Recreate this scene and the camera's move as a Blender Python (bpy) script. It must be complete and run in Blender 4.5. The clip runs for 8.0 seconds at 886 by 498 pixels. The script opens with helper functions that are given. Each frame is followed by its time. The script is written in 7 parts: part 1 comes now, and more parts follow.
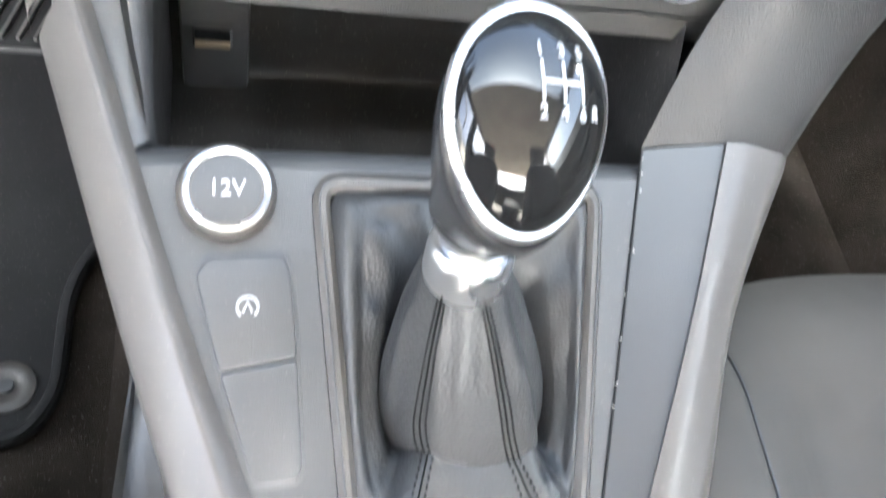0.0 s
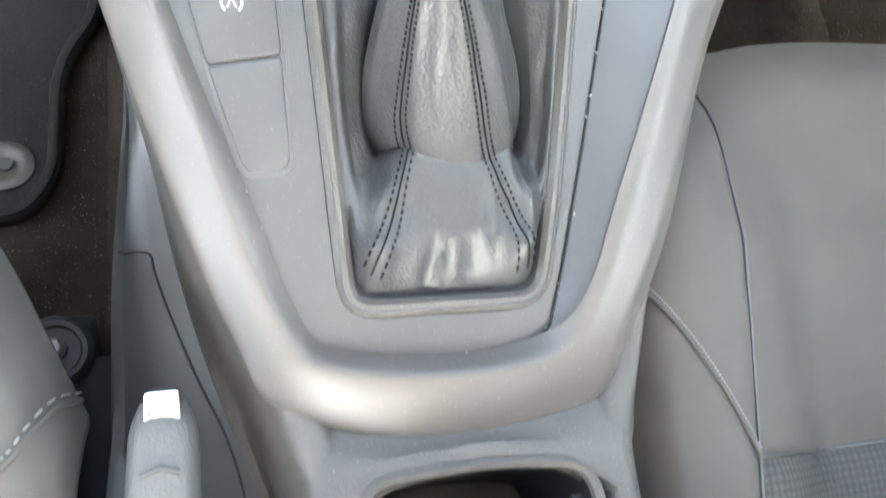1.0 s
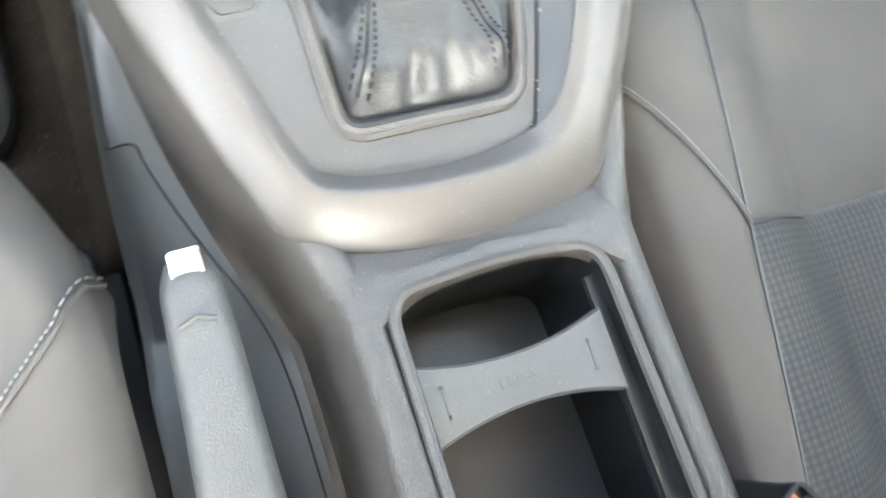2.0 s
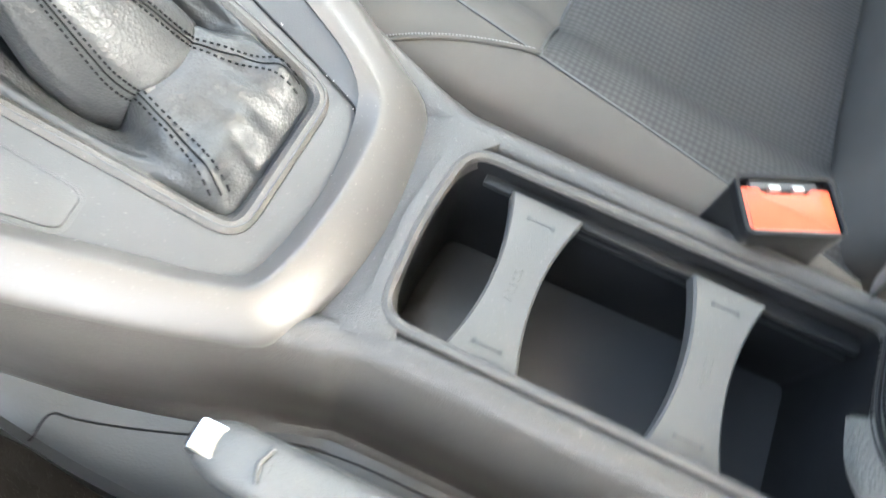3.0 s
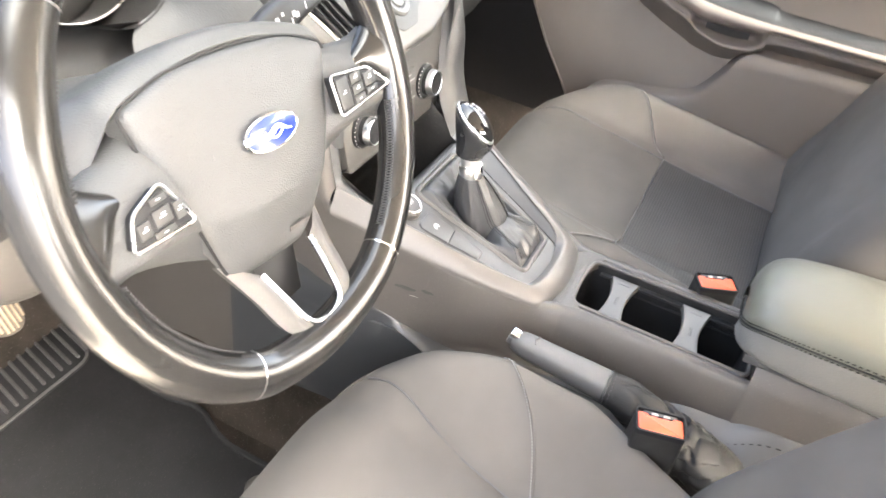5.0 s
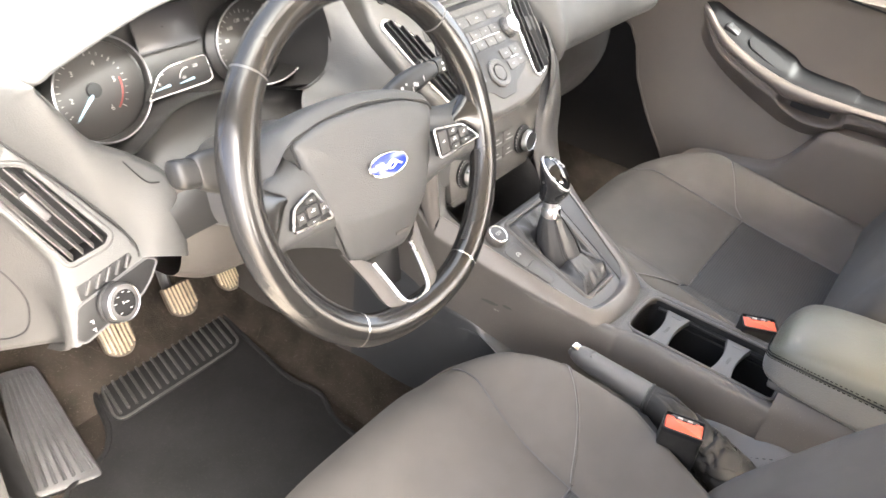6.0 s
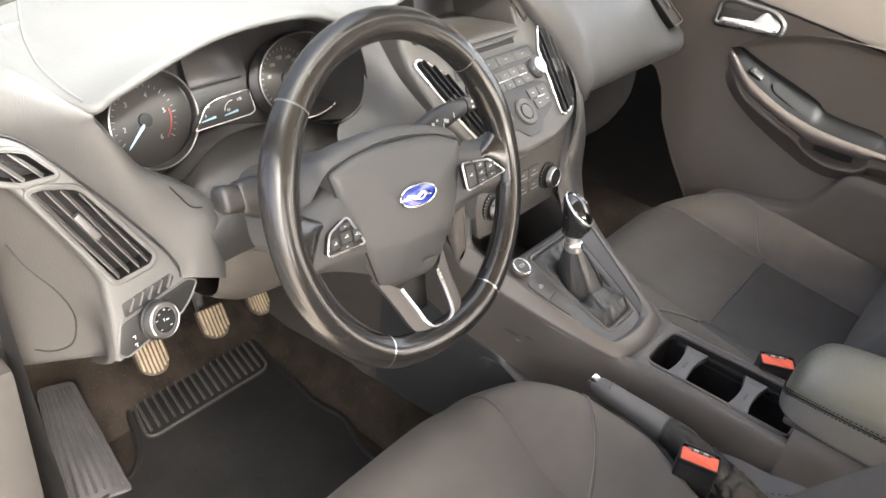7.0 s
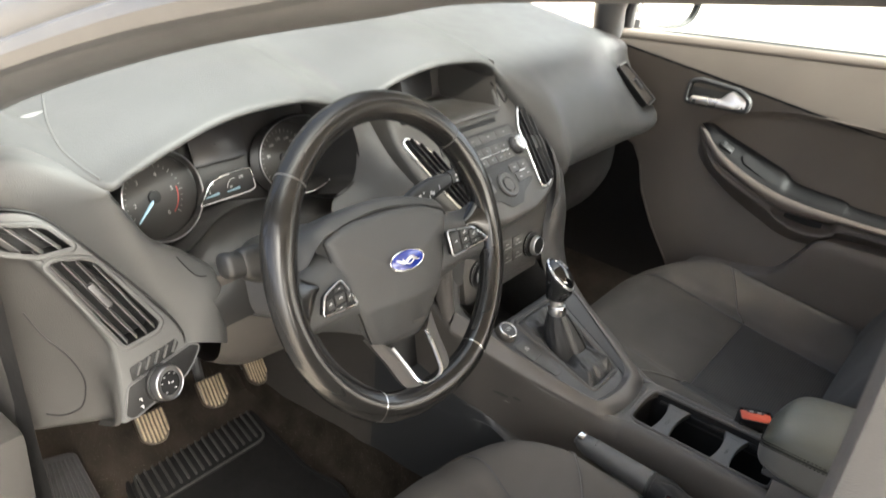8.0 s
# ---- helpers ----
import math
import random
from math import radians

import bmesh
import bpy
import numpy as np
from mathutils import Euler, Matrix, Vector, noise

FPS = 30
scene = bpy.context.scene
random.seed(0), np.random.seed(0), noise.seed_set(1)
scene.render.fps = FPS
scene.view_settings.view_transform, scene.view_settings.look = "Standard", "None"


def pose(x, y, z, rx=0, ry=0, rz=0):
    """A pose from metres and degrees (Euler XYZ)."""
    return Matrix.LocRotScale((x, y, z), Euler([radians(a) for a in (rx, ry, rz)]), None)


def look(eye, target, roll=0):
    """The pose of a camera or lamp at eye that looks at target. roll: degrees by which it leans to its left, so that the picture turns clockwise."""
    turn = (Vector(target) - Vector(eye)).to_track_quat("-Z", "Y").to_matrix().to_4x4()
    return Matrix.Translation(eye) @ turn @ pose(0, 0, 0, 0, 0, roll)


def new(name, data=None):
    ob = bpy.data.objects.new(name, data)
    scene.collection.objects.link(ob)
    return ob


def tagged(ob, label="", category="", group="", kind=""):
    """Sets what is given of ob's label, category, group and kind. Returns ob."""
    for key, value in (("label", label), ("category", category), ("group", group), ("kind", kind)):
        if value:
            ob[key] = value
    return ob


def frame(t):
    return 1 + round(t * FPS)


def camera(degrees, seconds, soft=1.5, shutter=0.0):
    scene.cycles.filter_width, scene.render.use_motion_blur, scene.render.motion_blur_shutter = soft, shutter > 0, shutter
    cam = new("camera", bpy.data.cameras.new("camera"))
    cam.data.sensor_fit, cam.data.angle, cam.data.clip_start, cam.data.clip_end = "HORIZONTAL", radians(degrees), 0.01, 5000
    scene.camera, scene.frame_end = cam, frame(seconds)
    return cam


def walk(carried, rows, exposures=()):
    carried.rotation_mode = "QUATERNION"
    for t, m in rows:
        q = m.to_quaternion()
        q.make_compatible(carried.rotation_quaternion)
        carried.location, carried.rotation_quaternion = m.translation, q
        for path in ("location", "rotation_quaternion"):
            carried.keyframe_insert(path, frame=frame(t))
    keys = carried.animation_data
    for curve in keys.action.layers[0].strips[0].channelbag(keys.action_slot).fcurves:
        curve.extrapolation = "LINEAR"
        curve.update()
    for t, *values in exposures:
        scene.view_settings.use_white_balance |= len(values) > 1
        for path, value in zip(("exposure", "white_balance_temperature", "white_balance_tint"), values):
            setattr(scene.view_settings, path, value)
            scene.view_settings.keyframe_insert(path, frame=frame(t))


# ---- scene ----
cam = camera(59.08, 8.0, shutter=0.4)
# seconds, eye, point looked at, lean
PATH = [
    (0.0, (-0.0845, -0.0291, 0.6691), (0.1763, 0.4482, -0.1700), 25.13),
    (0.2, (-0.0880, -0.0445, 0.6615), (0.1788, 0.3929, -0.1973), 27.74),
    (0.5, (-0.0848, -0.0644, 0.6598), (0.1784, 0.3162, -0.2267), 30.81),
    (0.7, (-0.0845, -0.0724, 0.6593), (0.1804, 0.2739, -0.2406), 33.18),
    (1.0, (-0.0833, -0.0849, 0.6603), (0.1798, 0.2164, -0.2562), 36.20),
    (1.5, (-0.0964, -0.1079, 0.6587), (0.1685, 0.1230, -0.2775), 41.26),
    (1.8, (-0.0925, -0.1134, 0.6631), (0.1559, 0.0594, -0.2900), 44.45),
    (2.0, (-0.1022, -0.1263, 0.6566), (0.1804, 0.0704, -0.2822), 38.15),
    (2.2, (-0.0995, -0.1346, 0.6520), (0.2079, 0.0616, -0.2792), 32.21),
    (3.3, (-0.2454, -0.0916, 0.6584), (0.3109, -0.0654, -0.1722), 16.01),
    (3.5, (-0.3312, -0.0789, 0.6596), (0.2956, -0.0191, -0.1174), 12.37),
    (3.6, (-0.3592, -0.0687, 0.6725), (0.2671, 0.0192, -0.1021), 10.32),
    (3.9, (-0.4374, -0.0444, 0.7464), (0.1726, 0.1203, -0.0286), 5.07),
    (4.2, (-0.5190, -0.0308, 0.8017), (0.1497, 0.1590, 0.0828), 6.46),
    (5.3, (-0.8175, -0.2186, 0.9893), (-0.0743, 0.0932, 0.3973), 10.80),
    (5.5, (-0.8470, -0.2430, 1.0059), (-0.1226, 0.1199, 0.4198), 9.36),
    (6.0, (-0.9066, -0.2991, 1.0528), (-0.2147, 0.1326, 0.4741), 7.80),
    (6.5, (-0.9299, -0.3183, 1.0650), (-0.2474, 0.1491, 0.5030), 7.66),
    (7.0, (-0.9372, -0.3198, 1.0682), (-0.2469, 0.1566, 0.5236), 7.82),
    (7.5, (-0.9490, -0.3289, 1.0685), (-0.2455, 0.1556, 0.5485), 7.46),
    (8.0, (-0.9836, -0.3664, 1.0864), (-0.2555, 0.1446, 0.6295), 6.51),
]
EXPOSURES = [(0.0, 5.80, 5650, -1), (0.5, 5.89, 5700, -3), (1.5, 6.04, 5800, -5), (2.2, 6.24, 5900, -5), (3.5, 6.38, 6050, -5), (4.0, 6.18, 6300, -1), (5.3, 6.06, 6500, 3), (6.5, 5.02, 6550, 5), (7.5, 4.32, 6550, 2), (8.0, 3.95, 6500, 0)]
walk(cam, [(t, look(eye, aim, lean)) for t, eye, aim, lean in PATH], EXPOSURES)

# ---- world and light ----
world = bpy.data.worlds.new("sky")
scene.world = world
world.use_nodes = True
wn = world.node_tree.nodes
sky = wn.new("ShaderNodeTexSky")
sky.sky_type, sky.sun_disc = "NISHITA", False
sky.sun_elevation, sky.sun_rotation = radians(42), radians(177)
sky.air_density, sky.dust_density, sky.ozone_density = 0.2, 7.0, 0.0
wn["Background"].inputs["Strength"].default_value = 0.15
world.node_tree.links.new(sky.outputs["Color"], wn["Background"].inputs["Color"])
sun = new("sun", bpy.data.lights.new("sun", "SUN"))
sun.data.energy, sun.data.angle, sun.data.color = 2.0, radians(8), (1.0, 0.98, 0.96)
sun.matrix_world = look((0.2, -3.6, 3.7), (0, 0, 0.4))

# ---- shape helpers ----
from mathutils.bvhtree import BVHTree


def crv(pts, n=6, closed=False):
    """Smooth curve through a few points."""
    p = [Vector(q) for q in pts]
    m = len(p)
    out = []
    for i in range(m if closed else m - 1):
        if closed:
            a, b, c, d = p[i - 1], p[i], p[(i + 1) % m], p[(i + 2) % m]
        else:
            a, b, c, d = p[max(i - 1, 0)], p[i], p[i + 1], p[min(i + 2, m - 1)]
        for k in range(n):
            t = k / n
            out.append(0.5 * (2 * b + (c - a) * t + (2 * a - 5 * b + 4 * c - d) * t * t + (3 * b - a - 3 * c + d) * t ** 3))
    if not closed:
        out.append(p[-1].copy())
    return out


def grid(rows, close_u=False, close_v=False):
    """A sheet of quads over rows of points."""
    bm = bmesh.new()
    v = [[bm.verts.new(p) for p in r] for r in rows]
    nr, nc = len(v), len(v[0])
    for i in range(nr if close_v else nr - 1):
        for j in range(nc if close_u else nc - 1):
            bm.faces.new((v[i][j], v[i][(j + 1) % nc], v[(i + 1) % nr][(j + 1) % nc], v[(i + 1) % nr][j]))
    return bm


def net(rows, nu=5, nv=5, close_u=False):
    """A smooth sheet through a small net of points."""
    a = [crv(r, nu, close_u) for r in rows]
    cols = [crv([r[j] for r in a], nv) for j in range(len(a[0]))]
    return grid([[cols[j][i] for j in range(len(cols))] for i in range(len(cols[0]))], close_u)


def solid(bm, d):
    """Gives a sheet thickness."""
    bmesh.ops.recalc_face_normals(bm, faces=bm.faces)
    bmesh.ops.solidify(bm, geom=bm.faces[:], thickness=d)
    return bm


def caps(bm):
    edges = [e for e in bm.edges if e.is_boundary]
    if edges:
        bmesh.ops.holes_fill(bm, edges=edges, sides=0)
    return bm


def tube(pts, r, seg=10, closed=False, flat=1.0, up=(0, 0, 1)):
    """A rod along points; r may be a list; flat squashes it along the up side."""
    p = [Vector(q) for q in pts]
    m = len(p)
    rr = list(r) if isinstance(r, (list, tuple)) else [r] * m
    rings = []
    ref = Vector(up)
    for i in range(m):
        t = (p[(i + 1) % m] - p[i - 1]) if closed else (p[min(i + 1, m - 1)] - p[max(i - 1, 0)])
        t.normalize()
        s = t.cross(ref)
        if s.length < 1e-4:
            s = t.cross(Vector((1, 0.3, 0.2)))
        s.normalize()
        n = s.cross(t)
        rings.append([p[i] + rr[i] * (math.cos(a) * s + flat * math.sin(a) * n) for a in (2 * math.pi * k / seg for k in range(seg))])
    bm = grid(rings, True, closed)
    return bm if closed else caps(bm)


def rpoly(pts, r=0.003, seg=4):
    """A polygon with rounded corners; r may be a list."""
    p = [Vector((q[0], q[1])) for q in pts]
    out = []
    for i, b in enumerate(p):
        a, c = p[i - 1], p[(i + 1) % len(p)]
        ri = r[i] if isinstance(r, (list, tuple)) else r
        ri = min(ri, 0.45 * (a - b).length, 0.45 * (c - b).length)
        s, e = b + (a - b).normalized() * ri, b + (c - b).normalized() * ri
        for k in range(seg + 1):
            t = k / seg
            out.append((1 - t) ** 2 * s + 2 * t * (1 - t) * b + t * t * e)
    return out


def rrect(w, h, r, seg=4):
    return rpoly([(-w / 2, -h / 2), (w / 2, -h / 2), (w / 2, h / 2), (-w / 2, h / 2)], r, seg)


def inset(poly, d):
    """The polygon drawn in by d, for one that runs counter-clockwise."""
    out = []
    for i, b in enumerate(poly):
        e = (poly[(i + 1) % len(poly)] - poly[i - 1]).normalized()
        out.append(b + Vector((-e.y, e.x)) * d)
    return out


def ccw(poly):
    poly = [Vector((q[0], q[1])) for q in poly]
    area = sum(poly[i - 1].x * q.y - q.x * poly[i - 1].y for i, q in enumerate(poly))
    return poly if area > 0 else poly[::-1]


def plate(poly, m, h, bev=0.001):
    """A slab of that outline, from the plane of m up by h, with its upper edge rounded."""
    poly = ccw(poly)
    rows = [[m @ Vector((q.x, q.y, 0)) for q in poly], [m @ Vector((q.x, q.y, h - bev)) for q in poly]]
    rows.append([m @ Vector((q.x, q.y, h - 0.3 * bev)) for q in inset(poly, 0.3 * bev)])
    rows.append([m @ Vector((q.x, q.y, h)) for q in inset(poly, bev)])
    bm = grid(rows, True)
    return caps(bm)


def ring(outer, inner, m, h, bev=0.0006):
    """A flat frame between two outlines of equal count."""
    o, i = ccw(outer), ccw(inner)
    f = lambda ps, z: [m @ Vector((q.x, q.y, z)) for q in ps]
    return grid([f(o, 0), f(o, h - bev), f(inset(o, bev), h), f(inset(i, -bev), h), f(i, h - bev), f(i, 0)], True)


def rev(prof, m, seg=32):
    """A turned shape of (radius, height) pairs round the z of m."""
    return caps(grid([[m @ Vector((r * math.cos(a), r * math.sin(a), z)) for a in (2 * math.pi * k / seg for k in range(seg))] for r, z in prof], True))


def box(size, m, bev=0.002, seg=2):
    bm = bmesh.new()
    bmesh.ops.create_cube(bm, size=1)
    bmesh.ops.scale(bm, vec=size, verts=bm.verts)
    if bev:
        bmesh.ops.bevel(bm, geom=bm.edges[:], offset=bev, segments=seg, affect="EDGES", profile=0.6)
    bmesh.ops.transform(bm, matrix=m, verts=bm.verts)
    return bm


def add(bm, *others):
    for o in others:
        me = bpy.data.meshes.new("t")
        o.to_mesh(me)
        bm.from_mesh(me)
        bpy.data.meshes.remove(me)
        o.free()
    return bm


def axes(o, x, y):
    """A pose at o whose x runs along x, and whose y lies towards y."""
    x = Vector(x).normalized()
    z = x.cross(Vector(y)).normalized()
    y = z.cross(x)
    return Matrix(((x.x, y.x, z.x, o[0]), (x.y, y.y, z.y, o[1]), (x.z, y.z, z.z, o[2]), (0, 0, 0, 1)))


def wobble(bm, amp, scale, seed=0.0):
    """Uneven surface, as soft or worn things have."""
    bm.normal_update()
    for v in bm.verts:
        v.co += v.normal * amp * noise.noise(v.co * scale + Vector((seed, seed, seed)))
    return bm


def finish(name, bm, mat, angle=38):
    bmesh.ops.remove_doubles(bm, verts=bm.verts, dist=1e-5)
    bmesh.ops.recalc_face_normals(bm, faces=bm.faces)
    lim = radians(angle)
    for f in bm.faces:
        f.smooth = True
    for e in bm.edges:
        e.smooth = len(e.link_faces) == 2 and e.calc_face_angle(0) < lim
    me = bpy.data.meshes.new(name)
    bm.to_mesh(me)
    bm.free()
    me.materials.append(mat)
    return new(name, me)


def thing(name, at, label, category, group="", kind=""):
    ob = new(name)
    ob.location = at
    ob.empty_display_size = 0.02
    return tagged(ob, label, category, group, kind)


def world_of(ob):
    m = Matrix.LocRotScale(ob.location, ob.rotation_euler, None)
    return world_of(ob.parent) @ ob.matrix_parent_inverse @ m if ob.parent else m


def part(name, bm, mat, parent, label="", angle=38):
    ob = finish(name, bm, mat, angle)
    ob.parent = parent
    ob.matrix_parent_inverse = world_of(parent).inverted()
    if label:
        ob["label"] = label
    return ob


def stick(bm, pts, d, lift=0.0):
    """Points laid on a sheet along the direction d."""
    tree = BVHTree.FromBMesh(bm)
    d = Vector(d).normalized()
    out = []
    for p in pts:
        h = tree.ray_cast(Vector(p) - d * 0.4, d)[0]
        if h:
            out.append(h - d * lift)
    return out


def setting(name, bm, mat, label, category, angle=38, kind="structure"):
    return tagged(finish(name, bm, mat, angle), label, category, "", kind)


def words(text, m, size, mat, parent, label="", name="lettering", deep=0.0002):
    cu = bpy.data.curves.new("t", "FONT")
    cu.body, cu.size, cu.extrude, cu.align_x, cu.align_y = text, size, deep, "CENTER", "CENTER"
    tmp = new("t", cu)
    me = bpy.data.meshes.new_from_object(tmp.evaluated_get(bpy.context.evaluated_depsgraph_get()))
    bpy.data.objects.remove(tmp)
    bpy.data.curves.remove(cu)
    bm = bmesh.new()
    bm.from_mesh(me)
    bpy.data.meshes.remove(me)
    bmesh.ops.transform(bm, matrix=m, verts=bm.verts)
    return part(name, bm, mat, parent, label)


def bars(rects, m, mat, parent, label="", name="marking", h=0.0003):
    """Small flat marks: (x, y, width, height) each."""
    bm = bmesh.new()
    for x, y, w, hh in rects:
        add(bm, box((w, hh, h), m @ Matrix.Translation((x, y, h / 2)), 0))
    return part(name, bm, mat, parent, label)


# ---- materials ----
def surface(name, color, rough=0.5, metal=0.0, grain=None, blotch=0.12, blotch_size=6.0, spec=0.5, rough_var=0.08, kind="noise", coat=0.0, tint=None, dust=0.0):
    """A material of one base colour with blotches, a fine grain (cells to the metre, height) and uneven gloss."""
    m = bpy.data.materials.new(name)
    m.use_nodes = True
    nt = m.node_tree
    nd, ln = nt.nodes, nt.links
    b = nd["Principled BSDF"]
    b.inputs["Metallic"].default_value = metal
    b.inputs["Specular IOR Level"].default_value = spec
    b.inputs["Coat Weight"].default_value = coat
    b.inputs["Coat Roughness"].default_value = 0.08
    tc = nd.new("ShaderNodeTexCoord")
    big = nd.new("ShaderNodeTexNoise")
    big.inputs["Scale"].default_value, big.inputs["Detail"].default_value = blotch_size, 6
    ln.new(tc.outputs["Object"], big.inputs["Vector"])
    ramp = nd.new("ShaderNodeValToRGB")
    dark = tint or tuple(c * (1 - blotch) for c in color)
    lite = tuple(min(1, c * (1 + blotch)) for c in color)
    ramp.color_ramp.elements[0].color, ramp.color_ramp.elements[1].color = (*dark, 1), (*lite, 1)
    ramp.color_ramp.elements[0].position, ramp.color_ramp.elements[1].position = 0.3, 0.7
    ln.new(big.outputs["Fac"], ramp.inputs["Fac"])
    col = ramp.outputs["Color"]
    if dust:
        sp = nd.new("ShaderNodeTexNoise")
        sp.inputs["Scale"].default_value, sp.inputs["Detail"].default_value = 700, 2
        cut = nd.new("ShaderNodeMapRange")
        cut.inputs["From Min"].default_value, cut.inputs["From Max"].default_value = 0.66, 0.74
        cut.inputs["To Max"].default_value = dust
        ln.new(tc.outputs["Object"], sp.inputs["Vector"])
        ln.new(sp.outputs["Fac"], cut.inputs["Value"])
        mix = nd.new("ShaderNodeMix")
        mix.data_type = "RGBA"
        mix.inputs["B"].default_value = (0.5, 0.46, 0.4, 1)
        ln.new(cut.outputs["Result"], mix.inputs["Factor"])
        ln.new(col, mix.inputs["A"])
        col = mix.outputs["Result"]
    ln.new(col, b.inputs["Base Color"])
    mr = nd.new("ShaderNodeMapRange")
    mr.inputs["To Min"].default_value, mr.inputs["To Max"].default_value = max(0.02, rough - rough_var), min(1, rough + rough_var)
    med = nd.new("ShaderNodeTexNoise")
    med.inputs["Scale"].default_value, med.inputs["Detail"].default_value = blotch_size * 5, 5
    ln.new(tc.outputs["Object"], med.inputs["Vector"])
    ln.new(med.outputs["Fac"], mr.inputs["Value"])
    ln.new(mr.outputs["Result"], b.inputs["Roughness"])
    if grain:
        if kind == "noise":
            g = nd.new("ShaderNodeTexNoise")
            g.inputs["Detail"].default_value = 3
            outp = g.outputs["Fac"]
        elif kind == "cells":
            g = nd.new("ShaderNodeTexVoronoi")
            outp = g.outputs["Distance"]
        elif kind == "weave":
            g = nd.new("ShaderNodeTexVoronoi")
            g.voronoi_dimensions = "2D"
            g.inputs["Randomness"].default_value = 0.12
            outp = g.outputs["Distance"]
        g.inputs["Scale"].default_value = grain[0]
        ln.new(tc.outputs["Object"], g.inputs["Vector"])
        bp = nd.new("ShaderNodeBump")
        bp.inputs["Strength"].default_value, bp.inputs["Distance"].default_value = grain[2] if len(grain) > 2 else 0.6, grain[1]
        ln.new(outp, bp.inputs["Height"])
        ln.new(bp.outputs["Normal"], b.inputs["Normal"])
        if kind == "weave":
            mx = nd.new("ShaderNodeMix")
            mx.data_type = "RGBA"
            mx.blend_type = "MULTIPLY"
            mx.inputs["Factor"].default_value = 0.75
            rm = nd.new("ShaderNodeMapRange")
            rm.inputs["From Max"].default_value = 0.7
            rm.inputs["To Min"].default_value, rm.inputs["To Max"].default_value = 1.25, 0.35
            ln.new(outp, rm.inputs["Value"])
            ln.new(col, mx.inputs["A"])
            ln.new(rm.outputs["Result"], mx.inputs["B"])
            ln.new(mx.outputs["Result"], b.inputs["Base Color"])
    return m


def glass(name, color=(0.9, 0.95, 0.93), rough=0.0):
    m = bpy.data.materials.new(name)
    m.use_nodes = True
    nt = m.node_tree
    nt.nodes.remove(nt.nodes["Principled BSDF"])
    out = nt.nodes["Material Output"]
    tr, gl, mx, fr = (nt.nodes.new("ShaderNodeBsdf" + k) if k in ("Transparent", "Glossy") else nt.nodes.new("ShaderNode" + k) for k in ("Transparent", "Glossy", "MixShader", "Fresnel"))
    tr.inputs["Color"].default_value = (*color, 1)
    gl.inputs["Roughness"].default_value = rough
    fr.inputs["IOR"].default_value = 1.45
    nt.links.new(fr.outputs["Fac"], mx.inputs["Fac"])
    nt.links.new(tr.outputs["BSDF"], mx.inputs[1])
    nt.links.new(gl.outputs["BSDF"], mx.inputs[2])
    nt.links.new(mx.outputs["Shader"], out.inputs["Surface"])
    return m


PLASTIC = surface("grained_plastic", (0.054, 0.0490, 0.0445), 0.42, grain=(1400, 0.0004, 0.5), kind="cells", blotch=0.1, dust=0.12)
SOFT = surface("soft_dash_skin", (0.057, 0.0575, 0.0570), 0.50, spec=0.36, grain=(900, 0.0005, 0.5), kind="cells", blotch=0.08)
# same skin as SOFT, darkened to offset strong light on pad and wheel
TOPSKIN = surface("dimmed_dash_skin", (0.047, 0.0475, 0.0475), 0.50, spec=0.36, grain=(900, 0.0005, 0.5), kind="cells", blotch=0.08)
DARK = surface("dark_plastic", (0.05, 0.05, 0.051), 0.42, grain=(1500, 0.0003, 0.4), kind="cells")
TRIM = surface("satin_trim", (0.080, 0.074, 0.070), 0.40, metal=0.15, spec=0.4, grain=(2500, 0.0001, 0.3), blotch=0.06, dust=0.1)
PANEL = surface("console_panel", (0.043, 0.043, 0.044), 0.48, metal=0.0, grain=(1800, 0.0002, 0.3), kind="cells", blotch=0.06, dust=0.07)
GLOSS = surface("gloss_black", (0.008, 0.008, 0.008), 0.06, rough_var=0.03)
CHROME = surface("chrome", (0.75, 0.75, 0.76), 0.14, metal=1.0, blotch=0.03, rough_var=0.06)
SATIN = surface("satin_chrome", (0.68, 0.68, 0.69), 0.28, metal=1.0, blotch=0.03)
LEATHER = surface("black_leather", (0.031, 0.031, 0.0315), 0.44, spec=0.42, grain=(700, 0.0004, 0.5), kind="cells", blotch=0.1, blotch_size=14)
RIM = surface("worn_rim_leather", (0.012, 0.0115, 0.011), 0.22, grain=(900, 0.0001, 0.25), kind="cells", blotch=0.2, rough_var=0.08, spec=0.4)
BUCKLE = surface("worn_buckle_plastic", (0.016, 0.0155, 0.015), 0.45, grain=(1500, 0.0003, 0.4), kind="cells", spec=0.3, blotch=0.4, blotch_size=60)
TRAYSKIN = surface("lever_tray_plastic", (0.027, 0.0282, 0.0302), 0.36, spec=0.5, grain=(900, 0.0002, 0.3), kind="cells", blotch=0.06, rough_var=0.02)
CRUMPLE = surface("crumpled_gaiter_leather", (0.020, 0.0196, 0.019), 0.55, spec=0.22, grain=(700, 0.0004, 0.5), kind="cells", blotch=0.15, blotch_size=14)
BARSKIN = surface("satin_bar", (0.150, 0.130, 0.115), 0.36, metal=0.15, spec=0.45, grain=(2500, 0.0001, 0.3), blotch=0.06)
SLATSKIN = surface("vent_slat_plastic", (0.085, 0.083, 0.081), 0.4, grain=(1500, 0.0003, 0.4), kind="cells")
SKIRTSKIN = surface("smooth_skirt_leather", (0.050, 0.051, 0.053), 0.40, spec=0.5, grain=(900, 0.0003, 0.4), kind="cells", blotch=0.1, blotch_size=14)
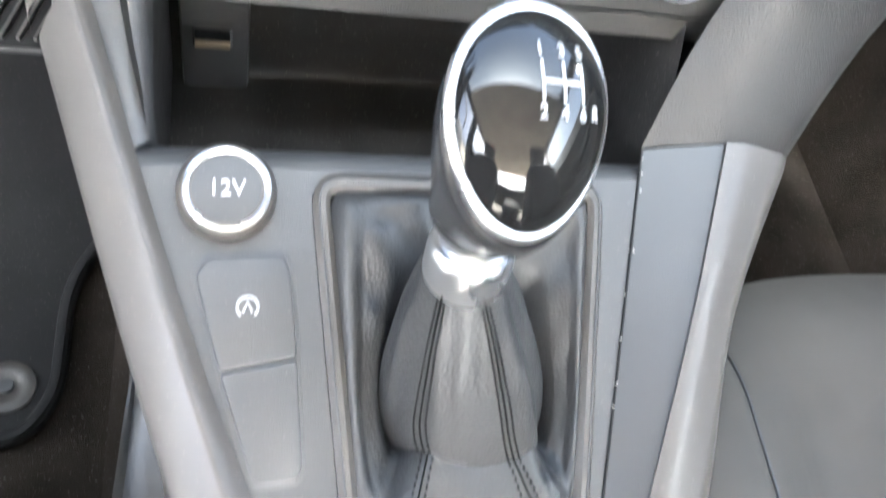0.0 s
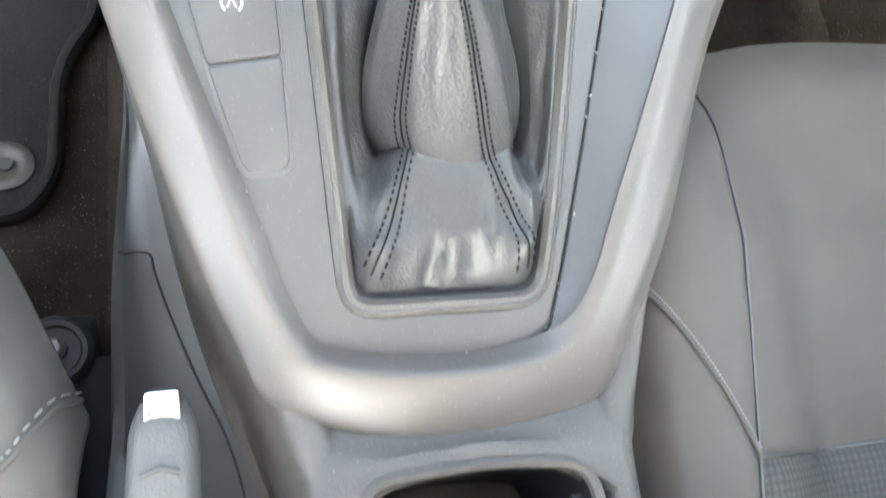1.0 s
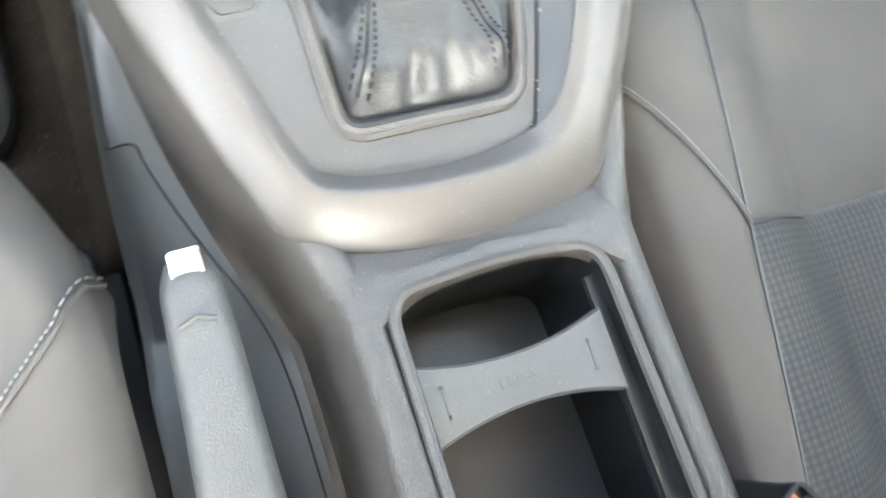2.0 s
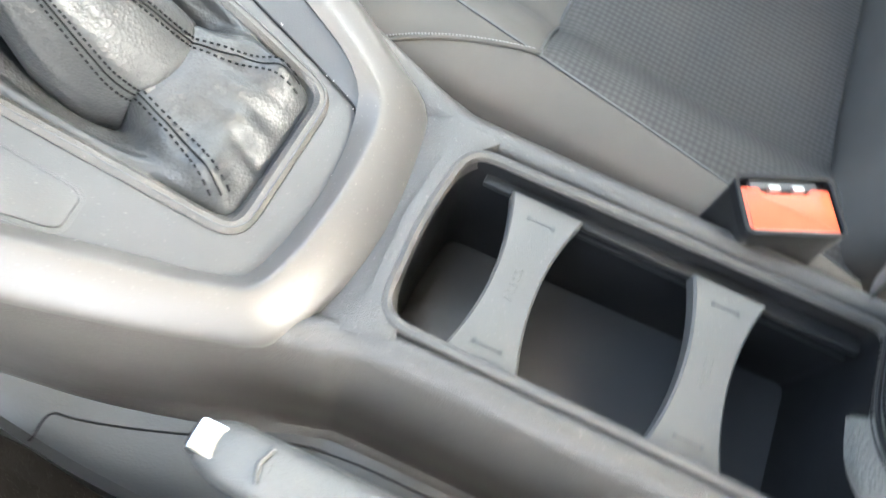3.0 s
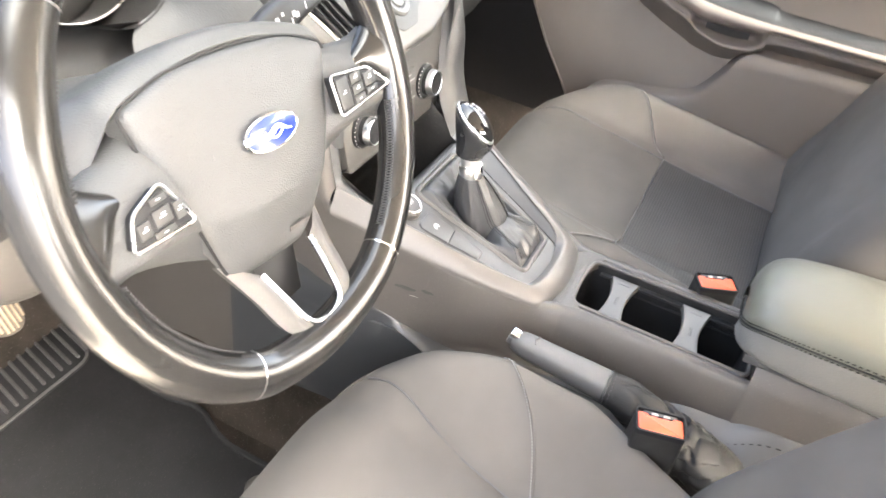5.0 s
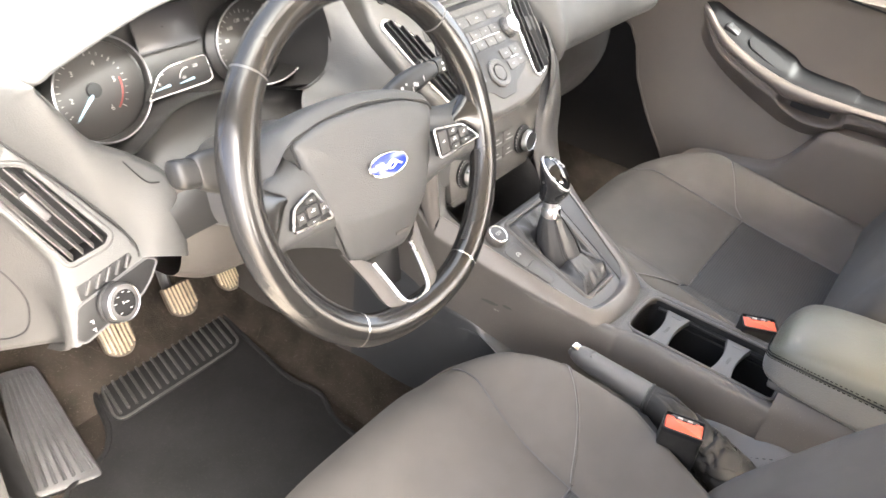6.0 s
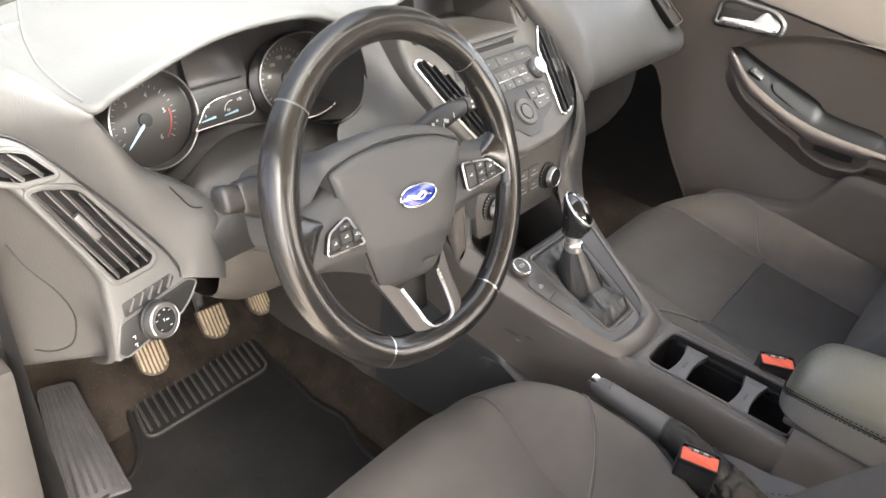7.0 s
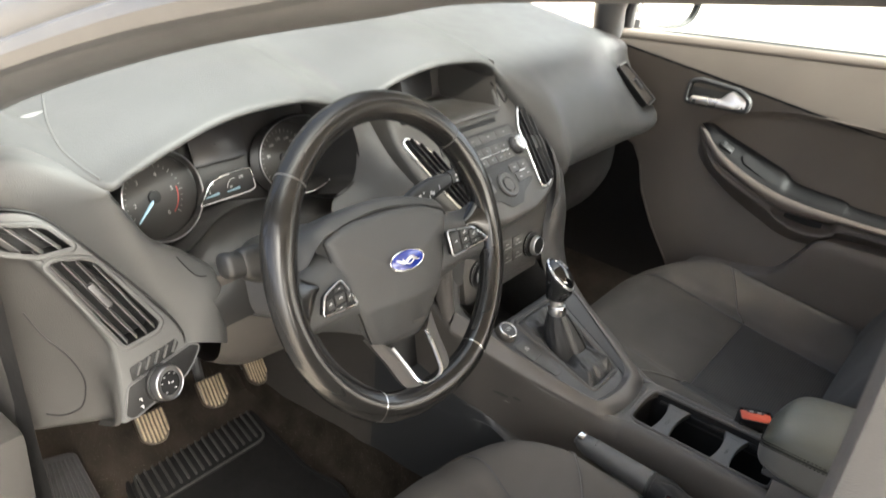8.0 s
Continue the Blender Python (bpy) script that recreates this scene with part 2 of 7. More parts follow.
# paler leather than the lid, lifted further for light from the left window
LIDSIDE = surface("lit_side_leather", (0.135, 0.133, 0.124), 0.42, spec=0.5, grain=(500, 0.0006, 0.6), kind="cells", blotch=0.1)
VINYL = surface("armrest_vinyl", (0.086, 0.086, 0.068), 0.36, grain=(1200, 0.0005, 0.5), kind="cells", blotch=0.1)
CLOTH = surface("seat_cloth", (0.083, 0.077, 0.0705), 0.85, grain=(2600, 0.0006, 0.6), blotch=0.12, blotch_size=9, spec=0.25)
MESH = surface("seat_mesh_cloth", (0.056, 0.0545, 0.053), 0.8, grain=(240, 0.0008, 0.5), kind="weave", blotch=0.08, spec=0.3)
CARPET = surface("carpet", (0.030, 0.0245, 0.020), 0.95, grain=(900, 0.003, 1.0), blotch=0.45, blotch_size=16, spec=0.1, dust=0.4)
RUBBER = surface("rubber_mat", (0.012, 0.012, 0.0125), 0.65, spec=0.22, grain=(1200, 0.0006, 0.5), blotch=0.25, blotch_size=14, dust=0.1)
# tan takes in the warm light on the pedal ribs as well as dust
PEDAL = surface("lit_dusty_tan", (0.27, 0.21, 0.14), 0.6, grain=(700, 0.0006), blotch=0.3, blotch_size=40)
PEDALBASE = surface("dark_pedal_rubber", (0.055, 0.041, 0.028), 0.6, grain=(700, 0.0006), blotch=0.3, blotch_size=40)
HEEL = surface("worn_heel_rubber", (0.055, 0.053, 0.052), 0.38, grain=(700, 0.0006), blotch=0.3, blotch_size=30, dust=0.2)
# dash skin made darker, the shade at the driver's end put into its colour
ENDSKIN = surface("shaded_end_skin", (0.029, 0.028, 0.027), 0.46, grain=(900, 0.0005, 0.5), kind="cells", blotch=0.08)
KNOBSIDE = surface("knob_side", (0.022, 0.022, 0.023), 0.26, metal=0.1)
FOOT = surface("foot_rest_plastic", (0.030, 0.030, 0.032), 0.45, spec=0.35, grain=(700, 0.0006), blotch=0.35, blotch_size=18, dust=0.15)
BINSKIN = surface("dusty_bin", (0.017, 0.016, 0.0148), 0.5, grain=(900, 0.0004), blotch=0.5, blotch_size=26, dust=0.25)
GRIP = surface("soft_grip", (0.075, 0.073, 0.070), 0.5, grain=(900, 0.0004, 0.5), kind="cells", blotch=0.1)
CUPARM = surface("cup_arm_plastic", (0.078, 0.075, 0.070), 0.42, grain=(1800, 0.0002, 0.3), kind="cells", blotch=0.1, dust=0.1)
WINGSKIN = surface("wing_skin", (0.027, 0.026, 0.0255), 0.45, grain=(1200, 0.0004, 0.5), kind="cells")
RIMTHREAD = surface("rim_thread", (0.030, 0.029, 0.028), 0.8, grain=(3000, 0.0004))
STRIP = surface("dark_strip", (0.034, 0.035, 0.037), 0.42, grain=(1800, 0.0002, 0.3), kind="cells")
RINGSTEEL = surface("dark_ring_steel", (0.32, 0.32, 0.33), 0.3, metal=1.0, blotch=0.05)
RADIO = surface("radio_front", (0.015, 0.0147, 0.0143), 0.45, grain=(1500, 0.0003, 0.4), kind="cells")
FASCIA = surface("stack_fascia", (0.052, 0.050, 0.047), 0.42, grain=(1400, 0.0004, 0.5), kind="cells")
DUST = surface("pale_dust", (0.32, 0.31, 0.29), 0.9)
SCREEN = surface("dark_screen", (0.02, 0.02, 0.022), 0.3, blotch=0.1)
ORANGE = surface("red_plastic", (0.60, 0.085, 0.035), 0.4, blotch=0.08)
STITCH = surface("grey_thread", (0.2, 0.195, 0.19), 0.8, grain=(3000, 0.0004))
BLACKTHREAD = surface("black_thread", (0.009, 0.009, 0.009), 0.9, spec=0.1, grain=(3000, 0.0004))
WHITE = surface("white_print", (0.42, 0.42, 0.42), 0.5, blotch=0.03)
BLUE = surface("blue_enamel", (0.015, 0.03, 0.22), 0.2, blotch=0.1, coat=0.5)
STEEL = surface("bare_steel", (0.45, 0.44, 0.42), 0.4, metal=0.9, grain=(800, 0.0004), blotch=0.25, blotch_size=40)
RED = surface("red_print", (0.16, 0.018, 0.014), 0.5)
DIALPRINT = surface("dial_print", (0.22, 0.215, 0.21), 0.5, blotch=0.03)
DIAL = surface("dial_face", (0.016, 0.0155, 0.015), 0.4)
NEEDLE = surface("pale_blue_needle", (0.28, 0.44, 0.55), 0.4)
PAINT = surface("body_paint", (0.12, 0.12, 0.125), 0.3, metal=0.3, coat=0.6)
# beige chosen so the unseen roof bounces warm light onto the seats
HEADLINER = surface("headliner", (0.55, 0.50, 0.44), 0.9, grain=(900, 0.001))
GROUND = surface("dusty_concrete", (0.36, 0.312, 0.256), 0.9, grain=(120, 0.004, 1.0), blotch=0.25, blotch_size=3)
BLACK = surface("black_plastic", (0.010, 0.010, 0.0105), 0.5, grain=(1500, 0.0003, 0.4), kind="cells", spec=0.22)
DOORSKIN = surface("door_skin", (0.106, 0.091, 0.079), 0.5, grain=(900, 0.0005, 0.5), kind="cells", blotch=0.1)
PANE = glass("window_glass")
MIRROR = surface("mirror_glass", (0.85, 0.86, 0.87), 0.02, metal=1.0, blotch=0.0, rough_var=0.01)

# ---- the car's shell and the ground outside ----
CX = 0.008          # middle of the console
bm = bmesh.new()
bmesh.ops.create_grid(bm, x_segments=1, y_segments=1, size=600, matrix=Matrix.Translation((0, 0, -0.28)))
setting("ground", bm, GROUND, "pale dusty concrete ground outside the car", "ground")


def floor_z(x, y):
    z = 0.012
    if abs(x - CX) < 0.2:
        z += 0.2 * (1 - min(1, max(0, (abs(x - CX) - 0.11) / 0.06))) ** 1.0
    if y > 0.62:
        z = max(z, 0.012 + (y - 0.62) * 0.95)
    if abs(x) > 0.6:
        z += (abs(x) - 0.6) * 1.4
    return z


xs = [-0.72 + 0.03 * i for i in range(49)]
ys = [-0.95 + 0.06 * i for i in range(33)]
setting("floor", wobble(grid([[Vector((x, y, floor_z(x, y))) for x in xs] for y in ys]), 0.004, 14), CARPET, "dark charcoal carpet, dusty and marked, over the car floor", "floor")

# body sides, roof and glass
PILLAR = [(0.78, 0.70), (0.52, 0.80), (0.295, 0.905), (0.117, 0.98), (-0.05, 1.035), (-0.2, 1.075), (-0.6, 1.13), (-1.1, 1.13), (-1.7, 1.05)]
PILLAR_R = [(0.745, 0.50, 0.69), (0.722, 0.44, 0.735), (0.690, 0.425, 0.82), (0.67, 0.36, 0.90), (0.66, 0.2, 0.985), (0.66, 0.0, 1.05), (0.67, -0.2, 1.09), (0.67, -0.6, 1.13), (0.67, -1.7, 1.05)]
for side, nm in ((-1, "driver"), (1, "passenger")):
    pts = crv([(side * (0.69 if i < 3 else 0.67), y, z) for i, (y, z) in enumerate(PILLAR)], 6) if side < 0 else crv(PILLAR_R, 6)
    setting("pillar_" + nm, tube(pts, 0.043 if side < 0 else 0.036, 14, flat=1.0), DARK, "dark grey trimmed windscreen pillar and roof rail", "pillar")
    setting("door_seal_" + nm, tube([Vector((p.x + side * 0.045, p.y, p.z - 0.02)) for p in pts], 0.012, 8), DARK, "black rubber door seal along the roof rail", "seal")
roof = net([[(-0.68, y, z0), (-0.45, y, z0 + 0.05), (0, y, z0 + 0.065), (0.45, y, z0 + 0.05), (0.68, y, z0)] for y, z0 in ((-0.02, 1.045), (-0.25, 1.095), (-0.7, 1.15), (-1.2, 1.14), (-1.75, 1.04))], 5, 4)
setting("roof", solid(roof, 0.03), HEADLINER, "unseen beige headliner under the roof, toned to bounce warm light", "roof")
wind = net([[(-0.68, 0.74, 0.735), (-0.4, 0.96, 0.8), (0, 1.02, 0.81), (0.4, 0.96, 0.8), (0.68, 0.74, 0.735)],
            [(-0.68, 0.36, 0.89), (-0.4, 0.48, 0.94), (0, 0.52, 0.95), (0.4, 0.48, 0.94), (0.68, 0.36, 0.89)],
            [(-0.66, -0.02, 1.05), (-0.4, 0.0, 1.09), (0, 0.01, 1.1), (0.4, 0.0, 1.09), (0.66, -0.02, 1.05)]], 5, 5)
w = setting("windscreen", wind, PANE, "clear curved windscreen glass", "windscreen")
w.visible_shadow = False
# rear end, closed behind the seats
setting("wall_rear", box((1.36, 0.08, 0.75), pose(0, -1.5, 0.4), 0.03), CLOTH, "dark cloth rear bench backrest behind the front seats", "wall")
setting("wall_rear_left", box((0.07, 1.05, 0.72), pose(-0.72, -1.02, 0.4), 0.02), PLASTIC, "dark grey rear door card and body side", "wall")
# bonnet and scuttle seen through the windscreen
setting("bonnet", net([[(-0.72, 0.9, 0.62), (-0.4, 1.03, 0.74), (0, 1.08, 0.76), (0.4, 1.03, 0.74), (0.72, 0.9, 0.62)], [(-0.8, 1.9, 0.5), (-0.4, 2.0, 0.6), (0, 2.0, 0.62), (0.4, 2.0, 0.6), (0.8, 1.9, 0.5)]], 4, 4), PAINT, "grey painted bonnet in front of the windscreen", "bonnet")
# firewall and left sill
setting("wall_front", box((1.4, 0.04, 0.8), pose(0, 0.99, 0.38), 0.0), CARPET, "dark carpeted bulkhead behind the pedals", "wall")
setting("sill_driver", net([[(-0.64, y, 0.03), (-0.665, y, 0.09), (-0.70, y, 0.10), (-0.76, y, 0.085), (-0.78, y, -0.02)] for y in (0.95, 0.5, 0, -0.45, -0.9)], 4, 2), RUBBER, "dark plastic door sill step", "sill")
setting("b_pillar", net([[(-0.64, -0.40, z), (-0.66, -0.365, z), (-0.71, -0.362, z), (-0.75, -0.38, z), (-0.75, -0.55, z)] for z in (0.05, 0.4, 0.8, 1.12)], 4, 3), DARK, "grey centre pillar beside the driver seat", "pillar")
# the jamb's dark colour includes the shade it stands in
setting("door_jamb", box((0.12, 0.5, 0.46), pose(-0.745, 0.645, 0.21), 0.015), ENDSKIN, "door jamb in front of the door opening, darkened for shade", "jamb")
# the driver's door, out of view, half closed to shade the dash end
DM = axes((-0.775, 0.50, 0.0), (-0.50, -0.866, 0), (0, 0, 1))
od = thing("driver_door", (-0.775, 0.50, 0.12), "unseen driver door, partly open to shade the dash end, dark grey inside", "car door")
part("door_shell", plate(rpoly([(0, 0.14), (1.02, 0.12), (1.05, 0.40), (1.02, 0.74), (0.02, 0.72), (-0.02, 0.45)], 0.05), DM @ Matrix.Translation((0, 0, -0.07)), 0.06, 0.02), PAINT, od, "grey painted outer shell")
part("door_card", plate(rpoly([(0.03, 0.17), (0.98, 0.15), (1.0, 0.40), (0.98, 0.71), (0.05, 0.69), (0.02, 0.45)], 0.04), DM @ Matrix.Translation((0, 0, -0.011)), 0.025, 0.01), PLASTIC, od, "dark grey inner card")
part("window_frame", tube([DM @ Vector(q) for q in crv([(0.02, 0.70, -0.04), (0.20, 0.88, -0.06), (0.45, 1.05, -0.10), (0.85, 1.10, -0.12), (0.99, 0.95, -0.09), (1.0, 0.72, -0.04)], 6)], 0.02, 8), DARK, od, "black window frame")
# footwell side wall, coloured near black for the shade behind the jamb
setting("kick_panel", net([[(-0.655, y, 0.02), (-0.66, y, 0.2), (-0.675, y, 0.42), (-0.69, y, 0.72)] for y in (0.40, 0.55, 0.75, 0.98)], 4, 3), RUBBER, "plastic kick panel at the footwell side, blackened for shade", "trim")

# black here stands for the shade in the passenger footwell
setting("kick_panel_passenger", net([[(0.735, y, -0.02), (0.737, y, 0.2), (0.742, y, 0.42), (0.745, y, 0.60)] for y in (0.10, 0.35, 0.65, 0.98)], 4, 3), BLACK, "plastic kick panel at the passenger footwell, blackened for shade", "trim")

# ---- passenger door ----
DX = 0.685


def along(pts, y):
    """Height of a line of (y, z) points at y."""
    for (ya, za), (yb, zb) in zip(pts, pts[1:]):
        if yb <= y <= ya:
            return za + (zb - za) * (ya - y) / (ya - yb)
    return pts[0][1] if y > pts[0][0] else pts[-1][1]


CREASE = [(0.46, 0.732), (0.387, 0.725), (0.097, 0.696), (-0.187, 0.665), (-0.8, 0.62)]
RESTLINE = [(0.176, 0.58), (0.09, 0.53), (0.033, 0.505), (-0.044, 0.475), (-0.12, 0.462), (-0.8, 0.47)]
ARCH = [(0.171, 0.573), (0.161, 0.602), (0.125, 0.630), (0.077, 0.651), (-0.023, 0.674), (-0.186, 0.678), (-0.8, 0.66)]


def door_x(y, z):
    """The inner skin of the door: a crease under the window, a hollow above the arm rest, a bulge below."""
    x = DX + 0.03 + 0.30 * max(0.0, z - along(CREASE, y))
    low = along(RESTLINE, y)
    if y < 0.171 and z > low:
        k = min(1, max(0, (along(ARCH, y) - z) / 0.014)) * min(1, (0.171 - y) / 0.012) * min(1, (z - low) / 0.03)
        x += 0.013 * k * k * (3 - 2 * k)
    return x - math.exp(-((z - 0.30) / 0.17) ** 2) * 0.045


door = thing("passenger_door", (0.74, -0.1, 0.0), "closed grey passenger door with moulded armrest and bright handle", "car door")
yy = [0.46 - 1.25 * i / 110 for i in range(111)]


def belt(y):
    return 0.752 + 0.09 * (0.35 - y)


FRONT = [(0.56, 0.46), (0.535, 0.40), (0.51, 0.31), (0.47, 0.282), (0.41, 0.258), (0.345, 0.214), (0.28, 0.165), (0.24, 0.14), (0.05, 0.13)]


def front_y(z):
    """How far forward the door card reaches at that height."""
    return along(FRONT, z)


skin = []
for i in range(101):
    row = []
    h_ = i / 100
    f_ = front_y(0.05 + 0.70 * h_)
    for k in range(111):
        y = f_ + (-0.79 - f_) * k / 110
        z = 0.05 + (belt(y) - 0.05) * h_
        row.append(Vector((door_x(y, z), y, z)))
    skin.append(row)
part("card_edge", tube([r[0] + Vector((0.002, 0, 0)) for r in skin[20:76]], 0.0035, 8), DOORSKIN, door, "rounded front edge of the door card")
part("door_card", grid(skin), DOORSKIN, door, "moulded grey door card")
part("belt_ledge", tube([(door_x(y, belt(y)) + 0.014, y, belt(y) - 0.006) for y in yy], 0.017, 10), DOORSKIN, door, "rounded ledge under the window")
part("window_seal", tube([(door_x(y, belt(y)) + 0.034, y, belt(y) + 0.008) for y in yy], 0.007, 8), DARK, door, "black rubber window seal")
part("crease", tube([(door_x(y, along(CREASE, y)) + 0.0022, y, along(CREASE, y)) for y in yy], 0.0026, 8, flat=1.4), BLACK, door, "pressed line along the door card")
wp = part("window_pane", grid([[Vector((0.755 + 0.12 * 0, y, belt(y))) for y in (0.40, 0.1, -0.3, -0.75)], [Vector((0.68, y, 1.06)) for y in (0.02, -0.1, -0.3, -0.75)]]), PANE, door, "clear side window")
wp.visible_shadow = False
part("window_frame", tube(crv([(0.755, 0.40, 0.73), (0.722, 0.385, 0.83), (0.70, 0.33, 0.91), (0.69, 0.17, 1.0), (0.69, -0.03, 1.065)], 6), 0.011, 10), DARK, door, "black window frame")
part("mirror_sail", plate([(0.47, 0.70), (0.40, 0.735), (0.395, 0.78), (0.41, 0.85), (0.47, 0.80)], axes((0.735, 0, 0), (0, 1, 0), (0, 0, 1)), 0.03, 0.004), DARK, door, "black triangular mirror mount")

# door arm rest: a dark switch tray behind a satin bar, and a body with a pull cup under it
ARM = [(0.166, 0.599, 0.590, 0.582, 0.600, 0.560), (0.150, 0.594, 0.578, 0.570, 0.602, 0.520), (0.10, 0.568, 0.545, 0.531, 0.584, 0.482), (0.03, 0.535, 0.5135, 0.498, 0.563, 0.442), (-0.02, 0.520, 0.495, 0.481, 0.547, 0.416), (-0.036, 0.517, 0.489, 0.473, 0.540, 0.408), (-0.055, 0.513, 0.484, 0.461, 0.528, 0.402), (-0.10, 0.509, 0.485, 0.450, 0.523, 0.398), (-0.145, 0.508, 0.488, 0.456, 0.522, 0.412), (-0.165, 0.508, 0.491, 0.468, 0.519, 0.42), (-0.20, 0.508, 0.497, 0.482, 0.514, 0.43), (-0.45, 0.512, 0.502, 0.490, 0.518, 0.44)]
tray, bar, body = [], [], []
for y, bt, bb, lo, wa, sh in ARM:
    k = min(1.0, max(0.15, (0.175 - y) / 0.06))
    x1 = 0.712 - 0.060 * k
    cup = 0.022 * min(1.0, max(0.0, 1 - abs(y + 0.10) / 0.062) * 3)
    tray.append([(0.722, y, wa + 0.004), (0.712, y, wa), (0.5 * (0.712 + x1) + 0.006, y, 0.5 * (wa + bt) - 0.007), (x1 + 0.015, y, bt - 0.004)])
    bar.append([(x1 + 0.016, y, bt - 0.006), (x1 + 0.012, y, bt), (x1 + 0.004, y, bt - 0.001), (x1, y, 0.6 * bt + 0.4 * bb), (x1 + 0.002, y, 0.2 * bt + 0.8 * bb), (x1 + 0.008, y, bb)])
    body.append([(x1 + 0.010, y, bb + 0.001), (x1 + 0.006 + cup * 0.5, y, bb - 0.001), (x1 + 0.006 + cup, y, 0.7 * bb + 0.3 * lo), (x1 + 0.006 + cup, y, 0.35 * bb + 0.65 * lo), (x1 + 0.005, y, lo + 0.003), (x1 + 0.006, y, lo - 0.003), (x1 + 0.016, y, lo - 0.010), (0.700 + 0.012 * (1 - k), y, sh + 0.006), (0.716, y, sh - 0.004)])
part("armrest_body", net(body, 4, 5), DOORSKIN, door, "moulded grey arm rest with a pull cup", 60)
part("armrest_bar", net(bar, 4, 5), BARSKIN, door, "satin grey bar along the arm rest", 60)
part("switch_panel", net(tray, 4, 5), BLACK, door, "black plastic switch tray", 60)
# black sheet over the cup's back paints the shade inside it
part("cup_shade", net([[(0.6785, y, z + 0.006), (0.6775, y, z), (0.6765, y, z - 0.007)] for y, z in ((-0.062, 0.4735), (-0.085, 0.471), (-0.115, 0.4705), (-0.138, 0.4735))], 3, 3), BLACK, door, "black sheet for the shade in the pull cup")
part("window_switch", box((0.018, 0.030, 0.010), pose(0.690, 0.094, 0.570, 28, -20, 0), 0.003), RADIO, door, "black rocker window switch")
part("switch_tip", box((0.012, 0.006, 0.004), pose(0.689, 0.099, 0.578, 28, -20, 0), 0.001), STRIP, door, "worn bright edge of the window switch")
# flat black plate stands for the shade of a grip hollow
part("pocket_shade", plate(rpoly([(0.062, 0.003), (0.058, 0.014), (-0.030, 0.014), (-0.034, -0.002), (-0.02, -0.010), (0.05, -0.009)], 0.006), axes((0.690, 0.0, 0.537), (0.0, 1, 0.39), (0.75, 0, 0.66)), 0.003, 0.001), BLACK, door, "black plate for the shaded grip pocket")
part("arch_line", tube([(door_x(y, z) + 0.001, y, z) for y, z in [(q.x, q.y) for q in crv([(y, z, 0) for y, z in ARCH[:6]], 6)]], 0.0020, 6), DOORSKIN, door, "rounded edge of the door card hollow")
# handle in its bezel
HM = axes((0.711, 0.143, 0.667), (0, -1, 0.06), (0.16, 0, 1))
hout = rpoly([(-0.078, -0.028), (-0.075, 0.024), (-0.05, 0.034), (0.045, 0.024), (0.072, 0.002), (0.066, -0.026)], 0.016, 5)
part("handle_bezel", ring(hout, inset(ccw(hout), 0.011), HM @ Matrix.Translation((0, 0, -0.004)), 0.012, 0.004), PANEL, door, "satin grey handle surround")
part("handle_hollow", plate(inset(ccw(hout), 0.010), HM @ Matrix.Translation((0, 0, -0.006)), 0.004, 0.0005), DARK, door, "dark handle hollow")
lever = plate(rpoly([(-0.060, -0.022), (-0.058, -0.007), (0.006, -0.003), (0.017, 0.012), (0.028, 0.018), (0.058, 0.002), (0.063, -0.012), (0.057, -0.023)], 0.005), HM @ Matrix.Translation((0, 0, 0.004)) @ Matrix.Rotation(radians(11), 4, "Y"), 0.012, 0.005)
part("door_handle", lever, SATIN, door, "bright metal release lever")
pk = [(0.12, 0.27), (0.09, 0.305), (0.05, 0.318), (0.0, 0.325), (-0.075, 0.345), (-0.115, 0.395), (-0.148, 0.445), (-0.21, 0.452), (-0.4, 0.46), (-0.7, 0.46)]
part("door_pocket", net([[(0.712, y, z + 0.014), (0.662, y, z + 0.004), (0.642, y, z - 0.02), (0.638, y, 0.20), (0.66, y, 0.05)] for y, z in pk], 4, 4), DOORSKIN, door, "moulded map pocket")
part("red_reflector", plate(rpoly([(-0.30, 0.33), (-0.36, 0.345), (-0.36, 0.315)], 0.004), axes((0.632, 0, 0), (0, 1, 0), (0, 0, 1)), -0.004, 0.001), ORANGE, door, "red reflector on the door")

# outside mirror
mir = thing("door_mirror", (0.86, 0.36, 0.76), "black outside mirror with bright glass", "wing mirror")
MM = axes((0.875, 0.375, 0.838), (0.9, -0.42, 0.0), (0, 0, 1))
mo = rpoly([(-0.10, -0.095), (0.095, -0.085), (0.115, 0.05), (0.07, 0.09), (-0.07, 0.09), (-0.10, 0.05)], [0.02, 0.05, 0.04, 0.03, 0.03, 0.03], 5)
part("mirror_housing", plate(mo, MM @ Matrix.Translation((0, 0, -0.07)), 0.075, 0.02), DARK, mir, "black mirror housing")
part("mirror_glass", plate(inset(ccw(mo), 0.01), MM @ Matrix.Translation((0, 0, 0.0055)), 0.003, 0.001), MIRROR, mir, "silvered glass")
part("mirror_rim", ring(mo, inset(ccw(mo), 0.009), MM @ Matrix.Translation((0, 0, 0.0)), 0.016, 0.004), BLACK, mir, "black rim round the glass")
part("mirror_foot", box((0.1, 0.05, 0.035), pose(0.80, 0.40, 0.765), 0.01), DARK, mir)

# ---- centre console ----
SL = 0.40


def pz(y):
    return 0.378 + SL * y


PM = axes((0, 0, 0.378), (1, 0, 0), (0, 1, SL))     # plane of the gear panel
PK = math.sqrt(1 + SL * SL)


def onp(pts):
    """Plan points (x, y) as points in the panel's own plane."""
    return [(x, y * PK) for x, y in pts]


